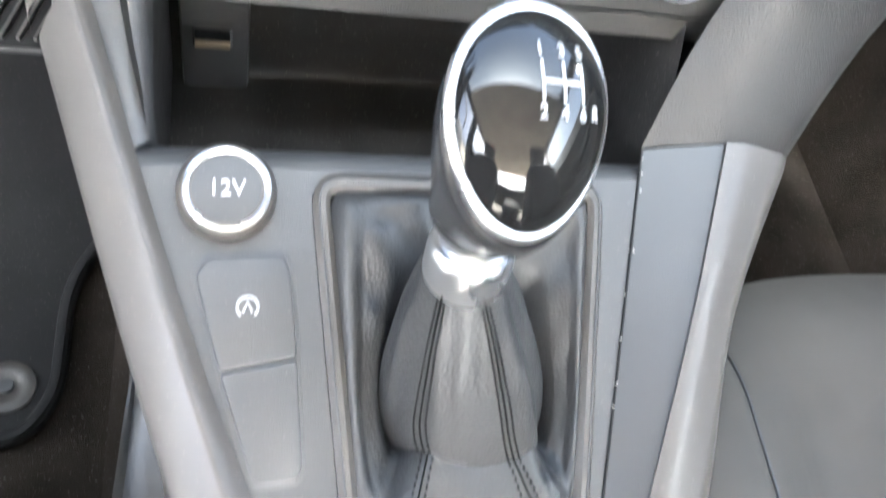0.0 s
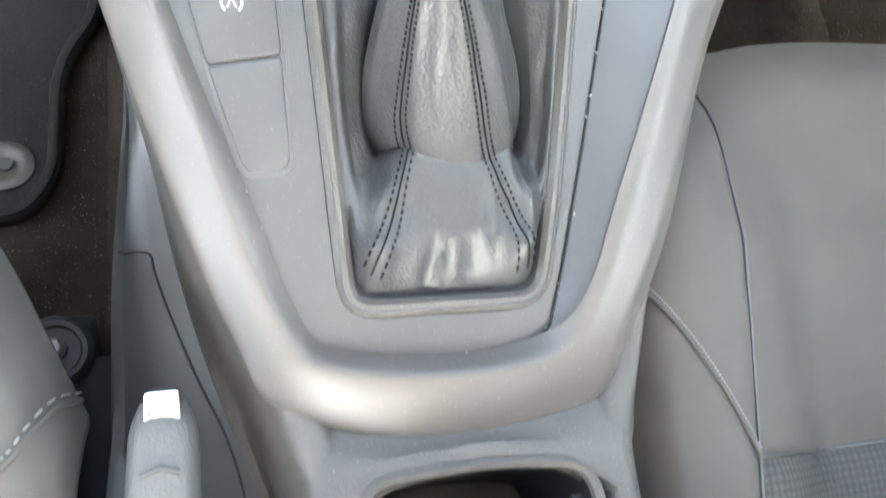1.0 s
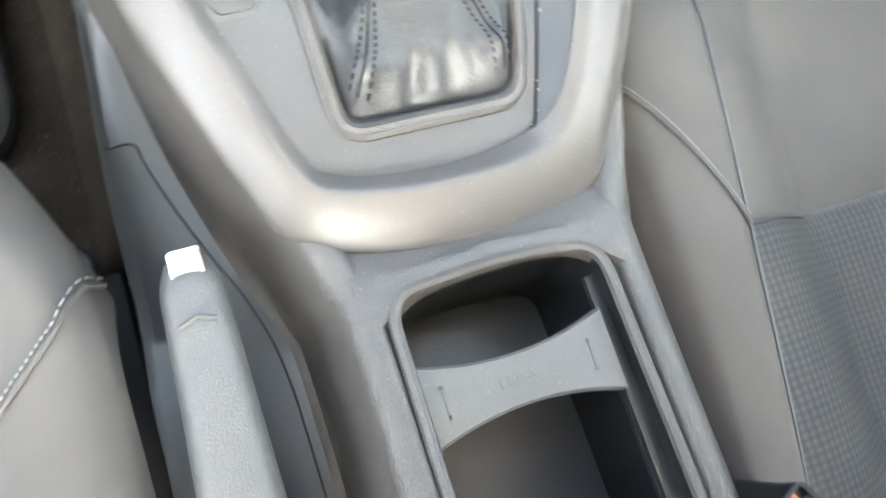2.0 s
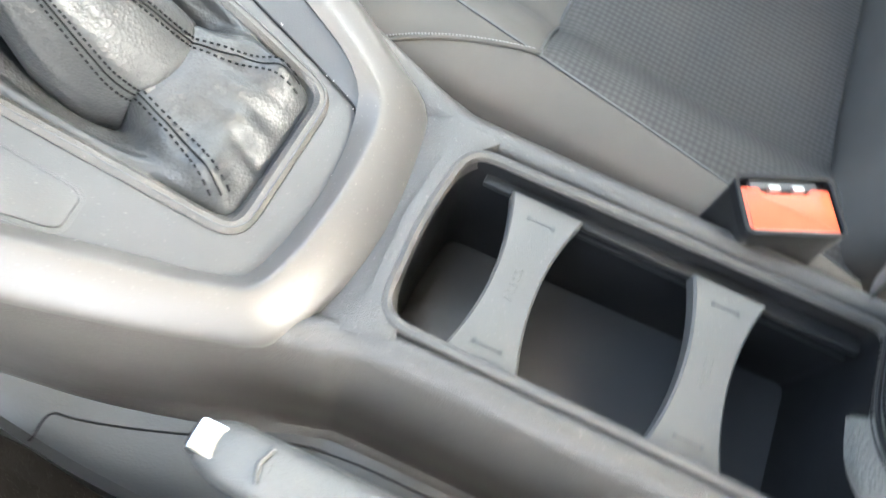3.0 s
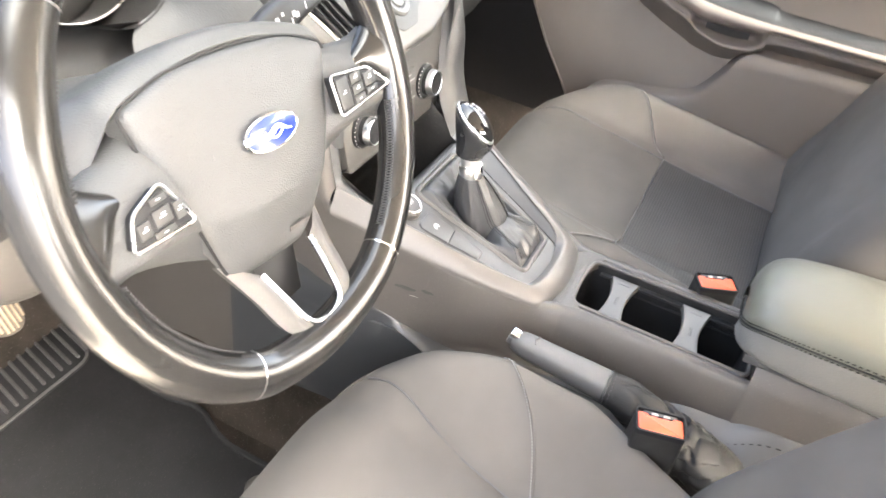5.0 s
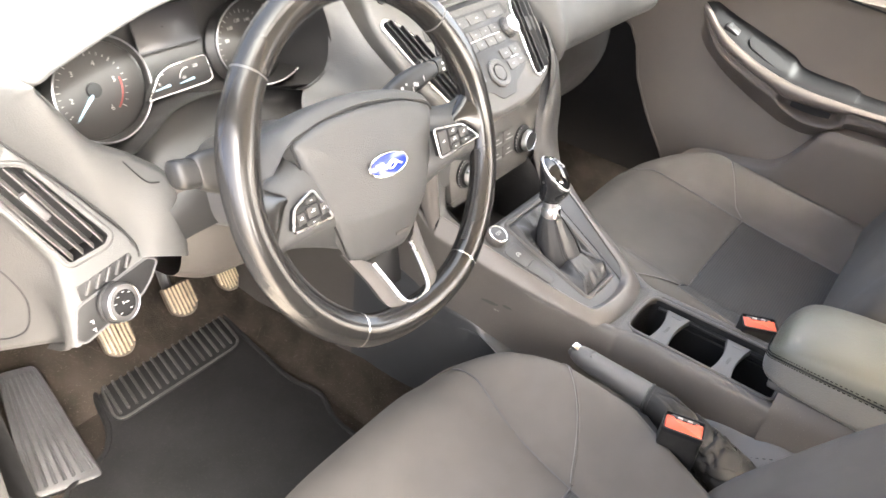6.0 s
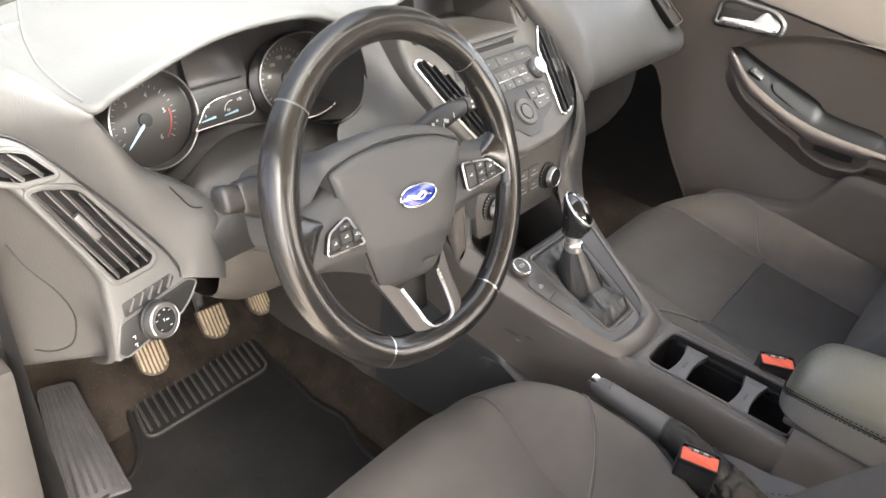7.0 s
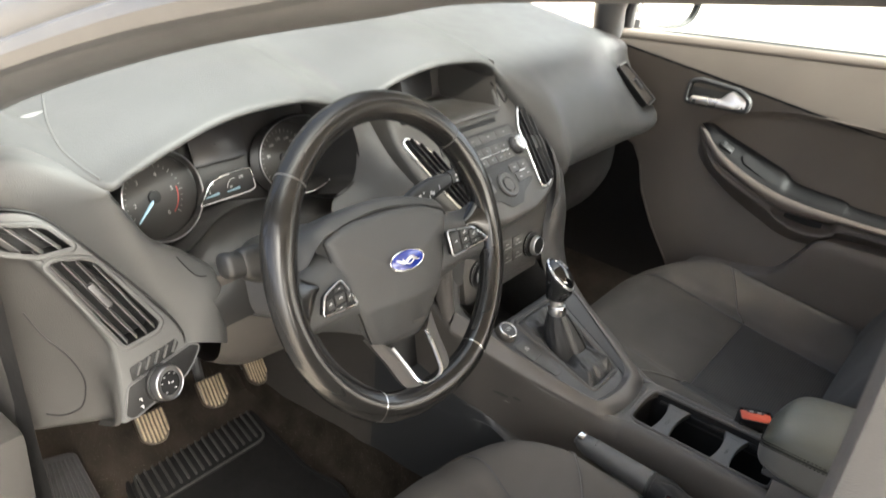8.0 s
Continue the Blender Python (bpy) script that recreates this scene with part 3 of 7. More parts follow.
def polar(poly, n, c):
    """n points on an outline, at even angles round c."""
    poly = [Vector((q[0], q[1])) for q in poly]
    c = Vector(c)
    out = []
    for k in range(n):
        d = Vector((math.cos(2 * math.pi * k / n), math.sin(2 * math.pi * k / n)))
        best = None
        for i, a in enumerate(poly):
            b = poly[(i + 1) % len(poly)]
            e = b - a
            den = d.x * e.y - d.y * e.x
            if abs(den) < 1e-12:
                continue
            s = ((a.x - c.x) * e.y - (a.y - c.y) * e.x) / den
            t = ((a.x - c.x) * d.y - (a.y - c.y) * d.x) / den
            if s > 0 and -1e-6 <= t <= 1 + 1e-6:
                best = s if best is None else min(best, s)
        out.append(c + d * (best or 0.01))
    return out


console = thing("centre_console", (CX, -0.1, 0.0), "dark grey plastic centre console with satin trim band, between the seats", "console")
# side walls: from the lip of the cup tray down to the floor
PROF = {
    -0.30: [(-0.041, 0.350), (-0.0455, 0.3595), (-0.054, 0.3595), (-0.060, 0.352), (-0.0655, 0.32), (-0.0672, 0.273), (-0.0745, 0.2645), (-0.140, 0.254), (-0.146, 0.235), (-0.15, 0.02)],
    -0.10: [(-0.041, 0.350), (-0.0455, 0.3595), (-0.053, 0.3595), (-0.059, 0.352), (-0.065, 0.32), (-0.0672, 0.273), (-0.0745, 0.2645), (-0.138, 0.254), (-0.144, 0.235), (-0.146, 0.02)],
    -0.065: [(-0.044, 0.348), (-0.049, 0.3575), (-0.057, 0.357), (-0.064, 0.349), (-0.070, 0.318), (-0.0712, 0.273), (-0.0785, 0.265), (-0.137, 0.253), (-0.143, 0.236), (-0.145, 0.02)],
    -0.03: [(-0.050, 0.345), (-0.060, 0.358), (-0.069, 0.3635), (-0.0755, 0.358), (-0.0795, 0.322), (-0.0825, 0.277), (-0.091, 0.267), (-0.135, 0.255), (-0.141, 0.238), (-0.143, 0.02)],
}
PROF[-0.52] = PROF[-0.30]
PROF.update({
    0.03: [(-0.080, 0.365), (-0.091, 0.380), (-0.0985, 0.3815), (-0.1025, 0.374), (-0.1035, 0.337), (-0.1035, 0.287), (-0.1075, 0.2725), (-0.1345, 0.2655), (-0.140, 0.246), (-0.139, 0.02)],
    0.09: [(-0.100, 0.388), (-0.109, 0.401), (-0.1155, 0.4025), (-0.1180, 0.394), (-0.1180, 0.360), (-0.1180, 0.310), (-0.1195, 0.2890), (-0.1300, 0.2835), (-0.1340, 0.262), (-0.131, 0.02)],
    0.122: [(-0.110, 0.400), (-0.119, 0.413), (-0.125, 0.4138), (-0.1276, 0.4055), (-0.1273, 0.373), (-0.1270, 0.325), (-0.1278, 0.302), (-0.1295, 0.287), (-0.1325, 0.260), (-0.131, 0.02)],
})
PROF.update({     # under the dash
    0.19: [(-0.132, 0.425), (-0.140, 0.438), (-0.1455, 0.438), (-0.1480, 0.430), (-0.1470, 0.40), (-0.144, 0.36), (-0.141, 0.32), (-0.138, 0.28), (-0.134, 0.24), (-0.132, 0.02)],
    0.75: [(-0.142, 0.40), (-0.148, 0.40), (-0.152, 0.395), (-0.153, 0.39), (-0.153, 0.37), (-0.150, 0.34), (-0.147, 0.30), (-0.145, 0.26), (-0.143, 0.2), (-0.140, 0.02)],
    0.34: [(-0.138, 0.50), (-0.144, 0.505), (-0.149, 0.50), (-0.150, 0.49), (-0.149, 0.46), (-0.146, 0.42), (-0.142, 0.36), (-0.140, 0.30), (-0.137, 0.24), (-0.134, 0.02)],
})
for side, nm in ((1, "side wall facing the driver, scuffed"), (-1, "side wall facing the passenger")):
    rows, tray_rows = [], []
    for y in sorted(PROF):
        # the passenger side draws in under the band
        off = 0.0 if side == 1 else 2 * CX * min(1, max(0, (0.02 - y) / 0.07)) - (0.002 if y > 0 else 0)
        row = [(off + side * x, y, z) for x, z in PROF[y]]
        rows.append(row[:7] + [(row[6][0] + side * 0.004, y, row[6][2] - 0.012)])
        tray_rows.append((y, [(row[6][0] + side * 0.003, y, row[6][2] + 0.001), (row[6][0] - side * 0.0004, y, row[6][2] + 0.0004)] + row[7:]))
    part("side_wall", net(rows, 3, 5), PLASTIC, console, nm)
    part("lower_tray", net([r for y, r in tray_rows if y < 0.35], 3, 5), TRAYSKIN, console, "dark smooth plastic tray along the console foot")
    part("console_foot", net([r for y, r in tray_rows if y > 0.33], 3, 5), PLASTIC, console, "scuffed plastic foot of the console")
# deck between the trim band and the cup tray
deck = [[(x, -0.05, 0.352) for x in (-0.058, -0.03, 0.01, 0.045, 0.072)], [(x, -0.066, 0.3585) for x in (-0.053, -0.03, 0.01, 0.045, 0.068)],
        [(-0.051, -0.078, 0.3597), (-0.03, -0.0695, 0.3597), (0.01, -0.066, 0.3597), (0.045, -0.0705, 0.3597), (0.066, -0.080, 0.3597)],
        [(-0.0465, -0.088, 0.3597), (-0.026, -0.0765, 0.3597), (0.01, -0.0735, 0.3597), (0.042, -0.0765, 0.3597), (0.0625, -0.090, 0.3597)],
        [(-0.043, -0.0895, 0.350), (-0.025, -0.0795, 0.350), (0.01, -0.0765, 0.350), (0.041, -0.0795, 0.350), (0.0585, -0.0915, 0.350)]]
part("deck", net(deck, 5, 3), PLASTIC, console, "grained deck in front of the cup tray")
# cup tray
HOLE = rpoly([(-0.042, -0.285), (0.058, -0.285), (0.0535, -0.0785), (0.01, -0.0735), (-0.041, -0.0765)], [0.01, 0.01, 0.014, 0.03, 0.014], 5)
hp = [Vector((q.x, q.y)) for q in ccw(HOLE)]
part("tray_lip", tube([Vector((q.x, q.y, 0.3588)) for q in hp], 0.0028, 8, True), PLASTIC, console, "rounded lip of the cup tray")
f = lambda d, z: [Vector((q.x, q.y, z)) for q in inset(hp, d)]
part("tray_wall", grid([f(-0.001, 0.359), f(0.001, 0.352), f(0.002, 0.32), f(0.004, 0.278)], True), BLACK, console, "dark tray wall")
part("tray_liner", plate(inset(hp, 0.003), pose(0, 0, 0.272), 0.006, 0.001), STRIP, console, "rubber liner, dusty")
part("tray_rail", box((0.008, 0.19, 0.004), pose(0.0515, -0.185, 0.345), 0.001), RADIO, console, "slide rail in the tray")
part("tray_rail", box((0.004, 0.20, 0.003), pose(0.0545, -0.19, 0.330), 0.001), RADIO, console, "slide rail in the tray")
for y in (-0.1225, -0.2135):
    arm = []
    for i in range(13):
        u = i / 12
        x = -0.0405 + u * 0.0868
        hw = 0.0108 + 0.0072 * abs(2 * u - 1) ** 2.0
        arm.append([Vector((x, y + hw, 0.3440)), Vector((x, y + hw, 0.3515)), Vector((x, y + hw - 0.0012, 0.3527)), Vector((x, y - hw + 0.0012, 0.3527)), Vector((x, y - hw, 0.3515)), Vector((x, y - hw, 0.3440))])
    a = part("cup_arm", caps(grid(arm, True)), CUPARM, console, "grey sliding cup arm, shaped to hold a cup")
    words("PRESS", pose(0.002, y, 0.3528), 0.0065, CUPARM, a, "raised word PRESS")
    for x in (-0.030, 0.036):
        bars([(0, 0, 0.0007, 0.014), (0, 0.006, 0.0022, 0.0016), (0, -0.006, 0.0022, 0.0016)], pose(x, y, 0.3527), DARK, a, "moulded double arrow", "arrow")
part("rear_block", net([[(x, y, z) for x, z in ((-0.085, 0.255), (-0.066, 0.33), (-0.055, 0.372), (-0.03, 0.392), (0.046, 0.392), (0.071, 0.372), (0.082, 0.33), (0.101, 0.255))] for y in (-0.287, -0.40, -0.55, -0.80)], 4, 3), PLASTIC, console, "grey plastic box under the arm rest")
part("rear_face", plate(rpoly([(-0.041, 0.345), (0.057, 0.345), (0.066, 0.372), (0.044, 0.391), (-0.028, 0.391), (-0.052, 0.372)], 0.004), axes((0, -0.2875, 0), (1, 0, 0), (0, 0, 1)), 0.003, 0.001), PLASTIC, console)

# satin band: inner edge, crest, shoulder, lower edge, from the dash round the rear to the dash again
BAND = [
    [(-0.1345, 0.192, 0.456), (-0.1385, 0.191, 0.460), (-0.1475, 0.190, 0.451), (-0.1505, 0.190, 0.437)],
    [(-0.1015, 0.090, 0.414), (-0.1065, 0.090, 0.4185), (-0.1155, 0.0885, 0.413), (-0.1195, 0.088, 0.402)],
    [(-0.075, 0.022, 0.3865), (-0.082, 0.020, 0.391), (-0.0925, 0.019, 0.3895), (-0.0965, 0.018, 0.3805)],
    [(-0.061, -0.014, 0.372), (-0.067, -0.018, 0.377), (-0.0770, -0.020, 0.3755), (-0.0805, -0.021, 0.367)],
    [(-0.049, -0.027, 0.367), (-0.053, -0.034, 0.3715), (-0.0615, -0.043, 0.366), (-0.0640, -0.046, 0.3585)],
    [(-0.005, -0.033, 0.365), (-0.005, -0.041, 0.3695), (-0.004, -0.056, 0.362), (-0.004, -0.0615, 0.355)],
]
BAND += [     # the passenger's arm
    [(0.035, -0.028, 0.367), (0.042, -0.037, 0.371), (0.055, -0.049, 0.360), (0.060, -0.053, 0.353)],
    [(0.044, -0.012, 0.3735), (0.053, -0.016, 0.379), (0.072, -0.024, 0.3725), (0.0785, -0.026, 0.363)],
    [(0.054, 0.031, 0.3905), (0.069, 0.024, 0.3955), (0.092, 0.020, 0.389), (0.099, 0.018, 0.378)],
    [(0.067, 0.095, 0.416), (0.091, 0.086, 0.4225), (0.114, 0.090, 0.4145), (0.121, 0.090, 0.402)],
    [(0.078, 0.150, 0.438), (0.111, 0.148, 0.447), (0.146, 0.150, 0.437), (0.153, 0.150, 0.424)],
]
strip = [[r[0], tuple((Vector(r[0]) * 0.5 + Vector(r[1]) * 0.5 + Vector((0, 0, 0.0004 * (i > 1)))).to_tuple()) if i > 1 else r[0], r[1] if i > 1 else r[0]] for i, r in enumerate(BAND[5:])]
part("inner_strip", net(strip, 4, 6), STRIP, console, "dark grey inner strip beside the band")


def band_section(i, r):
    """Flat crest, crisp edge and a sloping outer face; a plain rounded face on the passenger's arm."""
    a, b, c, d = (Vector(p) for p in r)
    up = Vector((0, 0, 1))
    if i > 6:
        return [b, b.lerp(c, 0.12) + up * 0.0014, b.lerp(c, 0.35) + up * 0.0025, b.lerp(c, 0.75) + up * 0.0016, c, d]
    return [a, a.lerp(b, 0.80) + up * 0.0004, b.lerp(d, 0.07) + up * 0.0002, b.lerp(d, 0.5) + up * 0.0012, b.lerp(d, 0.93), d - up * 0.004]


band = part("trim_band", solid(net([band_section(i, r) for i, r in enumerate(BAND)], 5, 4), -0.002), TRIM, console, "satin silver-grey trim band round the gear panel")
edge_line = crv([(r[0][0], r[0][1], r[0][2] + 0.0004) for r in BAND], 8)
part("panel_joint", tube(edge_line, 0.0006, 6), BLACK, console, "fine dark joint round the gear panel")
specks = bmesh.new()
rnd = random.Random(7)
for k in range(46):
    p = edge_line[rnd.randrange(len(edge_line))] + Vector((rnd.uniform(-0.0012, 0.0012), rnd.uniform(-0.0012, 0.0012), 0.0006))
    add(specks, box((rnd.uniform(0.0003, 0.0007), rnd.uniform(0.0004, 0.0014), 0.0003), Matrix.Translation(p) @ Matrix.Rotation(rnd.uniform(0, 3), 4, "Z"), 0))
tagged(part("dust", specks, DUST, console, "pale dust in the joint"), kind="stuff")
# wings from the band up to the dash
part("wing", net([[(0.078, 0.151, 0.438), (0.111, 0.149, 0.446), (0.146, 0.151, 0.436), (0.155, 0.152, 0.40), (0.150, 0.16, 0.30)],
                  [(0.098, 0.185, 0.478), (0.125, 0.176, 0.490), (0.170, 0.183, 0.482), (0.178, 0.19, 0.44), (0.165, 0.20, 0.32)],
                  [(0.118, 0.203, 0.53), (0.140, 0.190, 0.545), (0.186, 0.199, 0.54), (0.196, 0.21, 0.49), (0.18, 0.23, 0.36)],
                  [(0.150, 0.228, 0.60), (0.164, 0.218, 0.602), (0.196, 0.226, 0.602), (0.205, 0.24, 0.56), (0.19, 0.27, 0.42)],
                  [(0.166, 0.244, 0.625), (0.176, 0.240, 0.628), (0.200, 0.248, 0.625), (0.208, 0.262, 0.59), (0.195, 0.29, 0.45)]], 4, 4), WINGSKIN, console, "soft grey wing running up to the dash")
part("wing", net([[(-0.136, 0.192, 0.455), (-0.143, 0.191, 0.460), (-0.153, 0.190, 0.450), (-0.155, 0.192, 0.437)],
                  [(-0.133, 0.206, 0.505), (-0.142, 0.202, 0.512), (-0.154, 0.206, 0.505), (-0.157, 0.214, 0.48)],
                  [(-0.124, 0.225, 0.58), (-0.140, 0.218, 0.595), (-0.156, 0.226, 0.59), (-0.162, 0.24, 0.55)]], 4, 4), TRIM, console, "soft grey wing running up to the dash")

# gear panel with the opening for the gaiter
N = 96
PC = (0.0, 0.055)
F_OUT = rpoly([(-0.0575, 0.137), (0.060, 0.137), (0.047, 0.024), (0.040, -0.0165), (-0.044, -0.0165), (-0.048, 0.03)], [0.013, 0.013, 0.06, 0.014, 0.014, 0.06], 6)
hole_in = polar(F_OUT, N, PC)
p_edge = polar([(-0.119, 0.1385), (-0.123, 0.1370), (-0.106, 0.09), (-0.096, 0.059), (-0.080, 0.023), (-0.065, -0.016), (-0.051, -0.0315), (-0.023, -0.0365), (0.011, -0.0375), (0.037, -0.0325), (0.0485, -0.012), (0.0585, 0.031), (0.073, 0.099), (0.081, 0.137), (0.081, 0.1385)], N, PC)
part("gear_panel", ring(onp([q.to_tuple() for q in p_edge]), onp([q.to_tuple() for q in hole_in]), PM @ Matrix.Translation((0, 0, -0.004)), 0.004, 0.0004), PANEL, console, "satin grey gear panel, dusty along its edges")
part("panel_roll", net([[(x, 0.1375, pz(0.1375) - 0.0001), (x, 0.1425, pz(0.1375) - 0.0002), (x, 0.1475, pz(0.1375) - 0.0030), (x, 0.1525, pz(0.1375) - 0.0095), (x, 0.1555, pz(0.1375) - 0.020)] for x in (-0.122, -0.07, 0.0, 0.05, 0.084)], 4, 5), PANEL, console, "front edge of the gear panel rolled into the bin", 60)
F_IN = inset(ccw(F_OUT), 0.0065)
part("gaiter_frame", ring(onp([(q.x, q.y) for q in ccw(F_OUT)]), onp([(q.x, q.y) for q in F_IN]), PM @ Matrix.Translation((0, 0, -0.006)), 0.0085, 0.002), PLASTIC, console, "raised frame round the gear gaiter")
part("frame_groove", tube([PM @ Vector((q.x, q.y * PK, 0.0026)) for q in inset(ccw(F_OUT), 0.0022)], 0.0004, 6, True), DARK, console, "fine groove in the gaiter frame")

# switch block
part("switch_well", plate(rpoly(onp([(-0.0985, 0.103), (-0.0935, 0.1095), (-0.066, 0.1105), (-0.0625, 0.104), (-0.059, 0.038), (-0.062, 0.0345), (-0.076, 0.0335), (-0.080, 0.038)]), 0.003), PM, 0.0003, 0.0001), DARK, console, "dark gap round the switches")
b1 = part("stop_start_button", plate(rpoly(onp([(-0.0965, 0.102), (-0.0925, 0.1075), (-0.067, 0.1085), (-0.0645, 0.103), (-0.0622, 0.0752), (-0.0885, 0.0712)]), 0.0022), PM, 0.0022, 0.0009), PANEL, console, "grey stop-start push button")
part("blank_button", plate(rpoly(onp([(-0.0882, 0.0705), (-0.0622, 0.0745), (-0.0605, 0.040), (-0.0625, 0.0362), (-0.0755, 0.0355), (-0.078, 0.039)]), 0.0022), PM, 0.0019, 0.0009), PANEL, console, "grey blank switch cover")
sm = PM @ Matrix.Translation((-0.079, 0.0915 * PK, 0.00225))
part("symbol", add(tube([sm @ Vector((0.0036 * math.cos(a), 0.0036 * math.sin(a), 0)) for a in (radians(-50 + 280 * k / 20) for k in range(21))], 0.00045, 6, up=(0, -SL, 1)),
                   tube([sm @ Vector((-0.0016, -0.0018, 0)), sm @ Vector((0, 0.0018, 0)), sm @ Vector((0.0016, -0.0018, 0))], 0.0004, 6, up=(0, -SL, 1))), WHITE, b1, "white ring and letter mark")

# power socket
SM = PM @ Matrix.Translation((-0.0862, 0.1285 * PK, 0))
sock = part("power_socket", rev([(0.0174, -0.006), (0.0172, 0), (0.0170, 0.006), (0.0158, 0.0095), (0.0145, 0.0105), (0.013, 0.0105)], SM, 40), PLASTIC, console, "round 12 volt socket cover")
part("socket_ring", rev([(0.0150, 0.0095), (0.0146, 0.0112), (0.0136, 0.0116), (0.0126, 0.0110), (0.0122, 0.0095)], SM, 40), SATIN, sock, "bright ring")
part("socket_lid", rev([(0.0124, 0.009), (0.0122, 0.0104), (0.008, 0.0110), (0.0, 0.0112)], SM, 40), PANEL, sock, "grey lid")
words("12V", SM @ Matrix.Translation((0, 0, 0.0112)), 0.0078, WHITE, sock, "pale mark 12V")

# storage bin in front of the panel
bin_w = rpoly([(-0.112, 0.152), (0.082, 0.152), (0.092, 0.268), (-0.116, 0.268)], 0.008)
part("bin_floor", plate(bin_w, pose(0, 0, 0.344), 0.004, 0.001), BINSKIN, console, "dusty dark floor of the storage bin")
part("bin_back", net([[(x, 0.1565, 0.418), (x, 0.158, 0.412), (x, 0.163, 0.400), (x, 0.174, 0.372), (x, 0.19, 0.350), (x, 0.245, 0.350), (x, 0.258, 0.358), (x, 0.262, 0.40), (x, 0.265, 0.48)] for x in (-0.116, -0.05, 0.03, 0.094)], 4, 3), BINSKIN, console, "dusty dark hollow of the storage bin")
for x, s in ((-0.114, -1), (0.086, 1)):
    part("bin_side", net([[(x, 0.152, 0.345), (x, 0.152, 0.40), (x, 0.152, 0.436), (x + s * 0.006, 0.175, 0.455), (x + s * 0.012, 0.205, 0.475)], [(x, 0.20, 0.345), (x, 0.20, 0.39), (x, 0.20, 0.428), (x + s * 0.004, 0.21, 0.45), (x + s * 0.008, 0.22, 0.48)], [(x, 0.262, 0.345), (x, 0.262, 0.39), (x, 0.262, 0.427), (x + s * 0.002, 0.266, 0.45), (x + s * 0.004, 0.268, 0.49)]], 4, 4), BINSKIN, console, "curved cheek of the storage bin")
part("usb_mount", box((0.032, 0.014, 0.075), pose(-0.093, 0.255, 0.378, -4, 0, 0), 0.004), PANEL, console, "grey socket mount")
usb = part("usb_port", box((0.0185, 0.006, 0.0105), pose(-0.094, 0.2475, 0.386, -4, 0, 0), 0.0010), CHROME, console, "steel port shell")
part("port_mouth", box((0.0160, 0.003, 0.0050), pose(-0.094, 0.2445, 0.3880, -4, 0, 0), 0.0004), BLACK, usb, "dark mouth of the port")
part("bin_frame", net([[(-0.127, 0.140, pz(0.140) - 0.003), (-0.118, 0.143, pz(0.143) - 0.0008), (-0.113, 0.147, pz(0.147) - 0.003), (-0.111, 0.152, pz(0.147) - 0.012)], [(-0.134, 0.168, pz(0.168) - 0.002), (-0.122, 0.168, pz(0.168) + 0.001), (-0.1145, 0.170, pz(0.168) - 0.002), (-0.113, 0.176, pz(0.168) - 0.012)], [(-0.1415, 0.197, 0.460), (-0.126, 0.193, 0.463), (-0.1165, 0.196, 0.462), (-0.113, 0.204, 0.456)], [(-0.139, 0.206, 0.50), (-0.124, 0.202, 0.50), (-0.115, 0.206, 0.50), (-0.112, 0.214, 0.50)], [(-0.125, 0.224, 0.56), (-0.118, 0.220, 0.56), (-0.110, 0.222, 0.56), (-0.105, 0.23, 0.56)]], 4, 4), PANEL, console, "grey moulded frame beside the storage bin")
part("port_tongue", box((0.0160, 0.004, 0.0038), pose(-0.094, 0.2440, 0.3835, -4, 0, 0), 0.0004), PEDAL, usb, "tan contact tongue")

# ---- gear lever ----
lever = thing("gear_lever", (0, 0.06, 0.38), "gear lever with glossy black knob, chrome collar and stitched leather gaiter", "gear lever")
COL = Vector((-0.0120, 0.0850, 0.4585))
base = polar([(q.x, q.y) for q in F_IN], 192, (0.0, 0.055))
BELL = crv([(1.10, 0.0, 0), (1.02, 0.22, 0), (0.90, 0.45, 0), (0.75, 0.66, 0), (0.59, 0.84, 0), (0.44, 1.0, 0)], 8)


def ease(t):
    t = min(1.0, max(0.0, t))
    return t * t * (3 - 2 * t)


def hump(x, m, w):
    return math.exp(-((x - m) / w) ** 2)


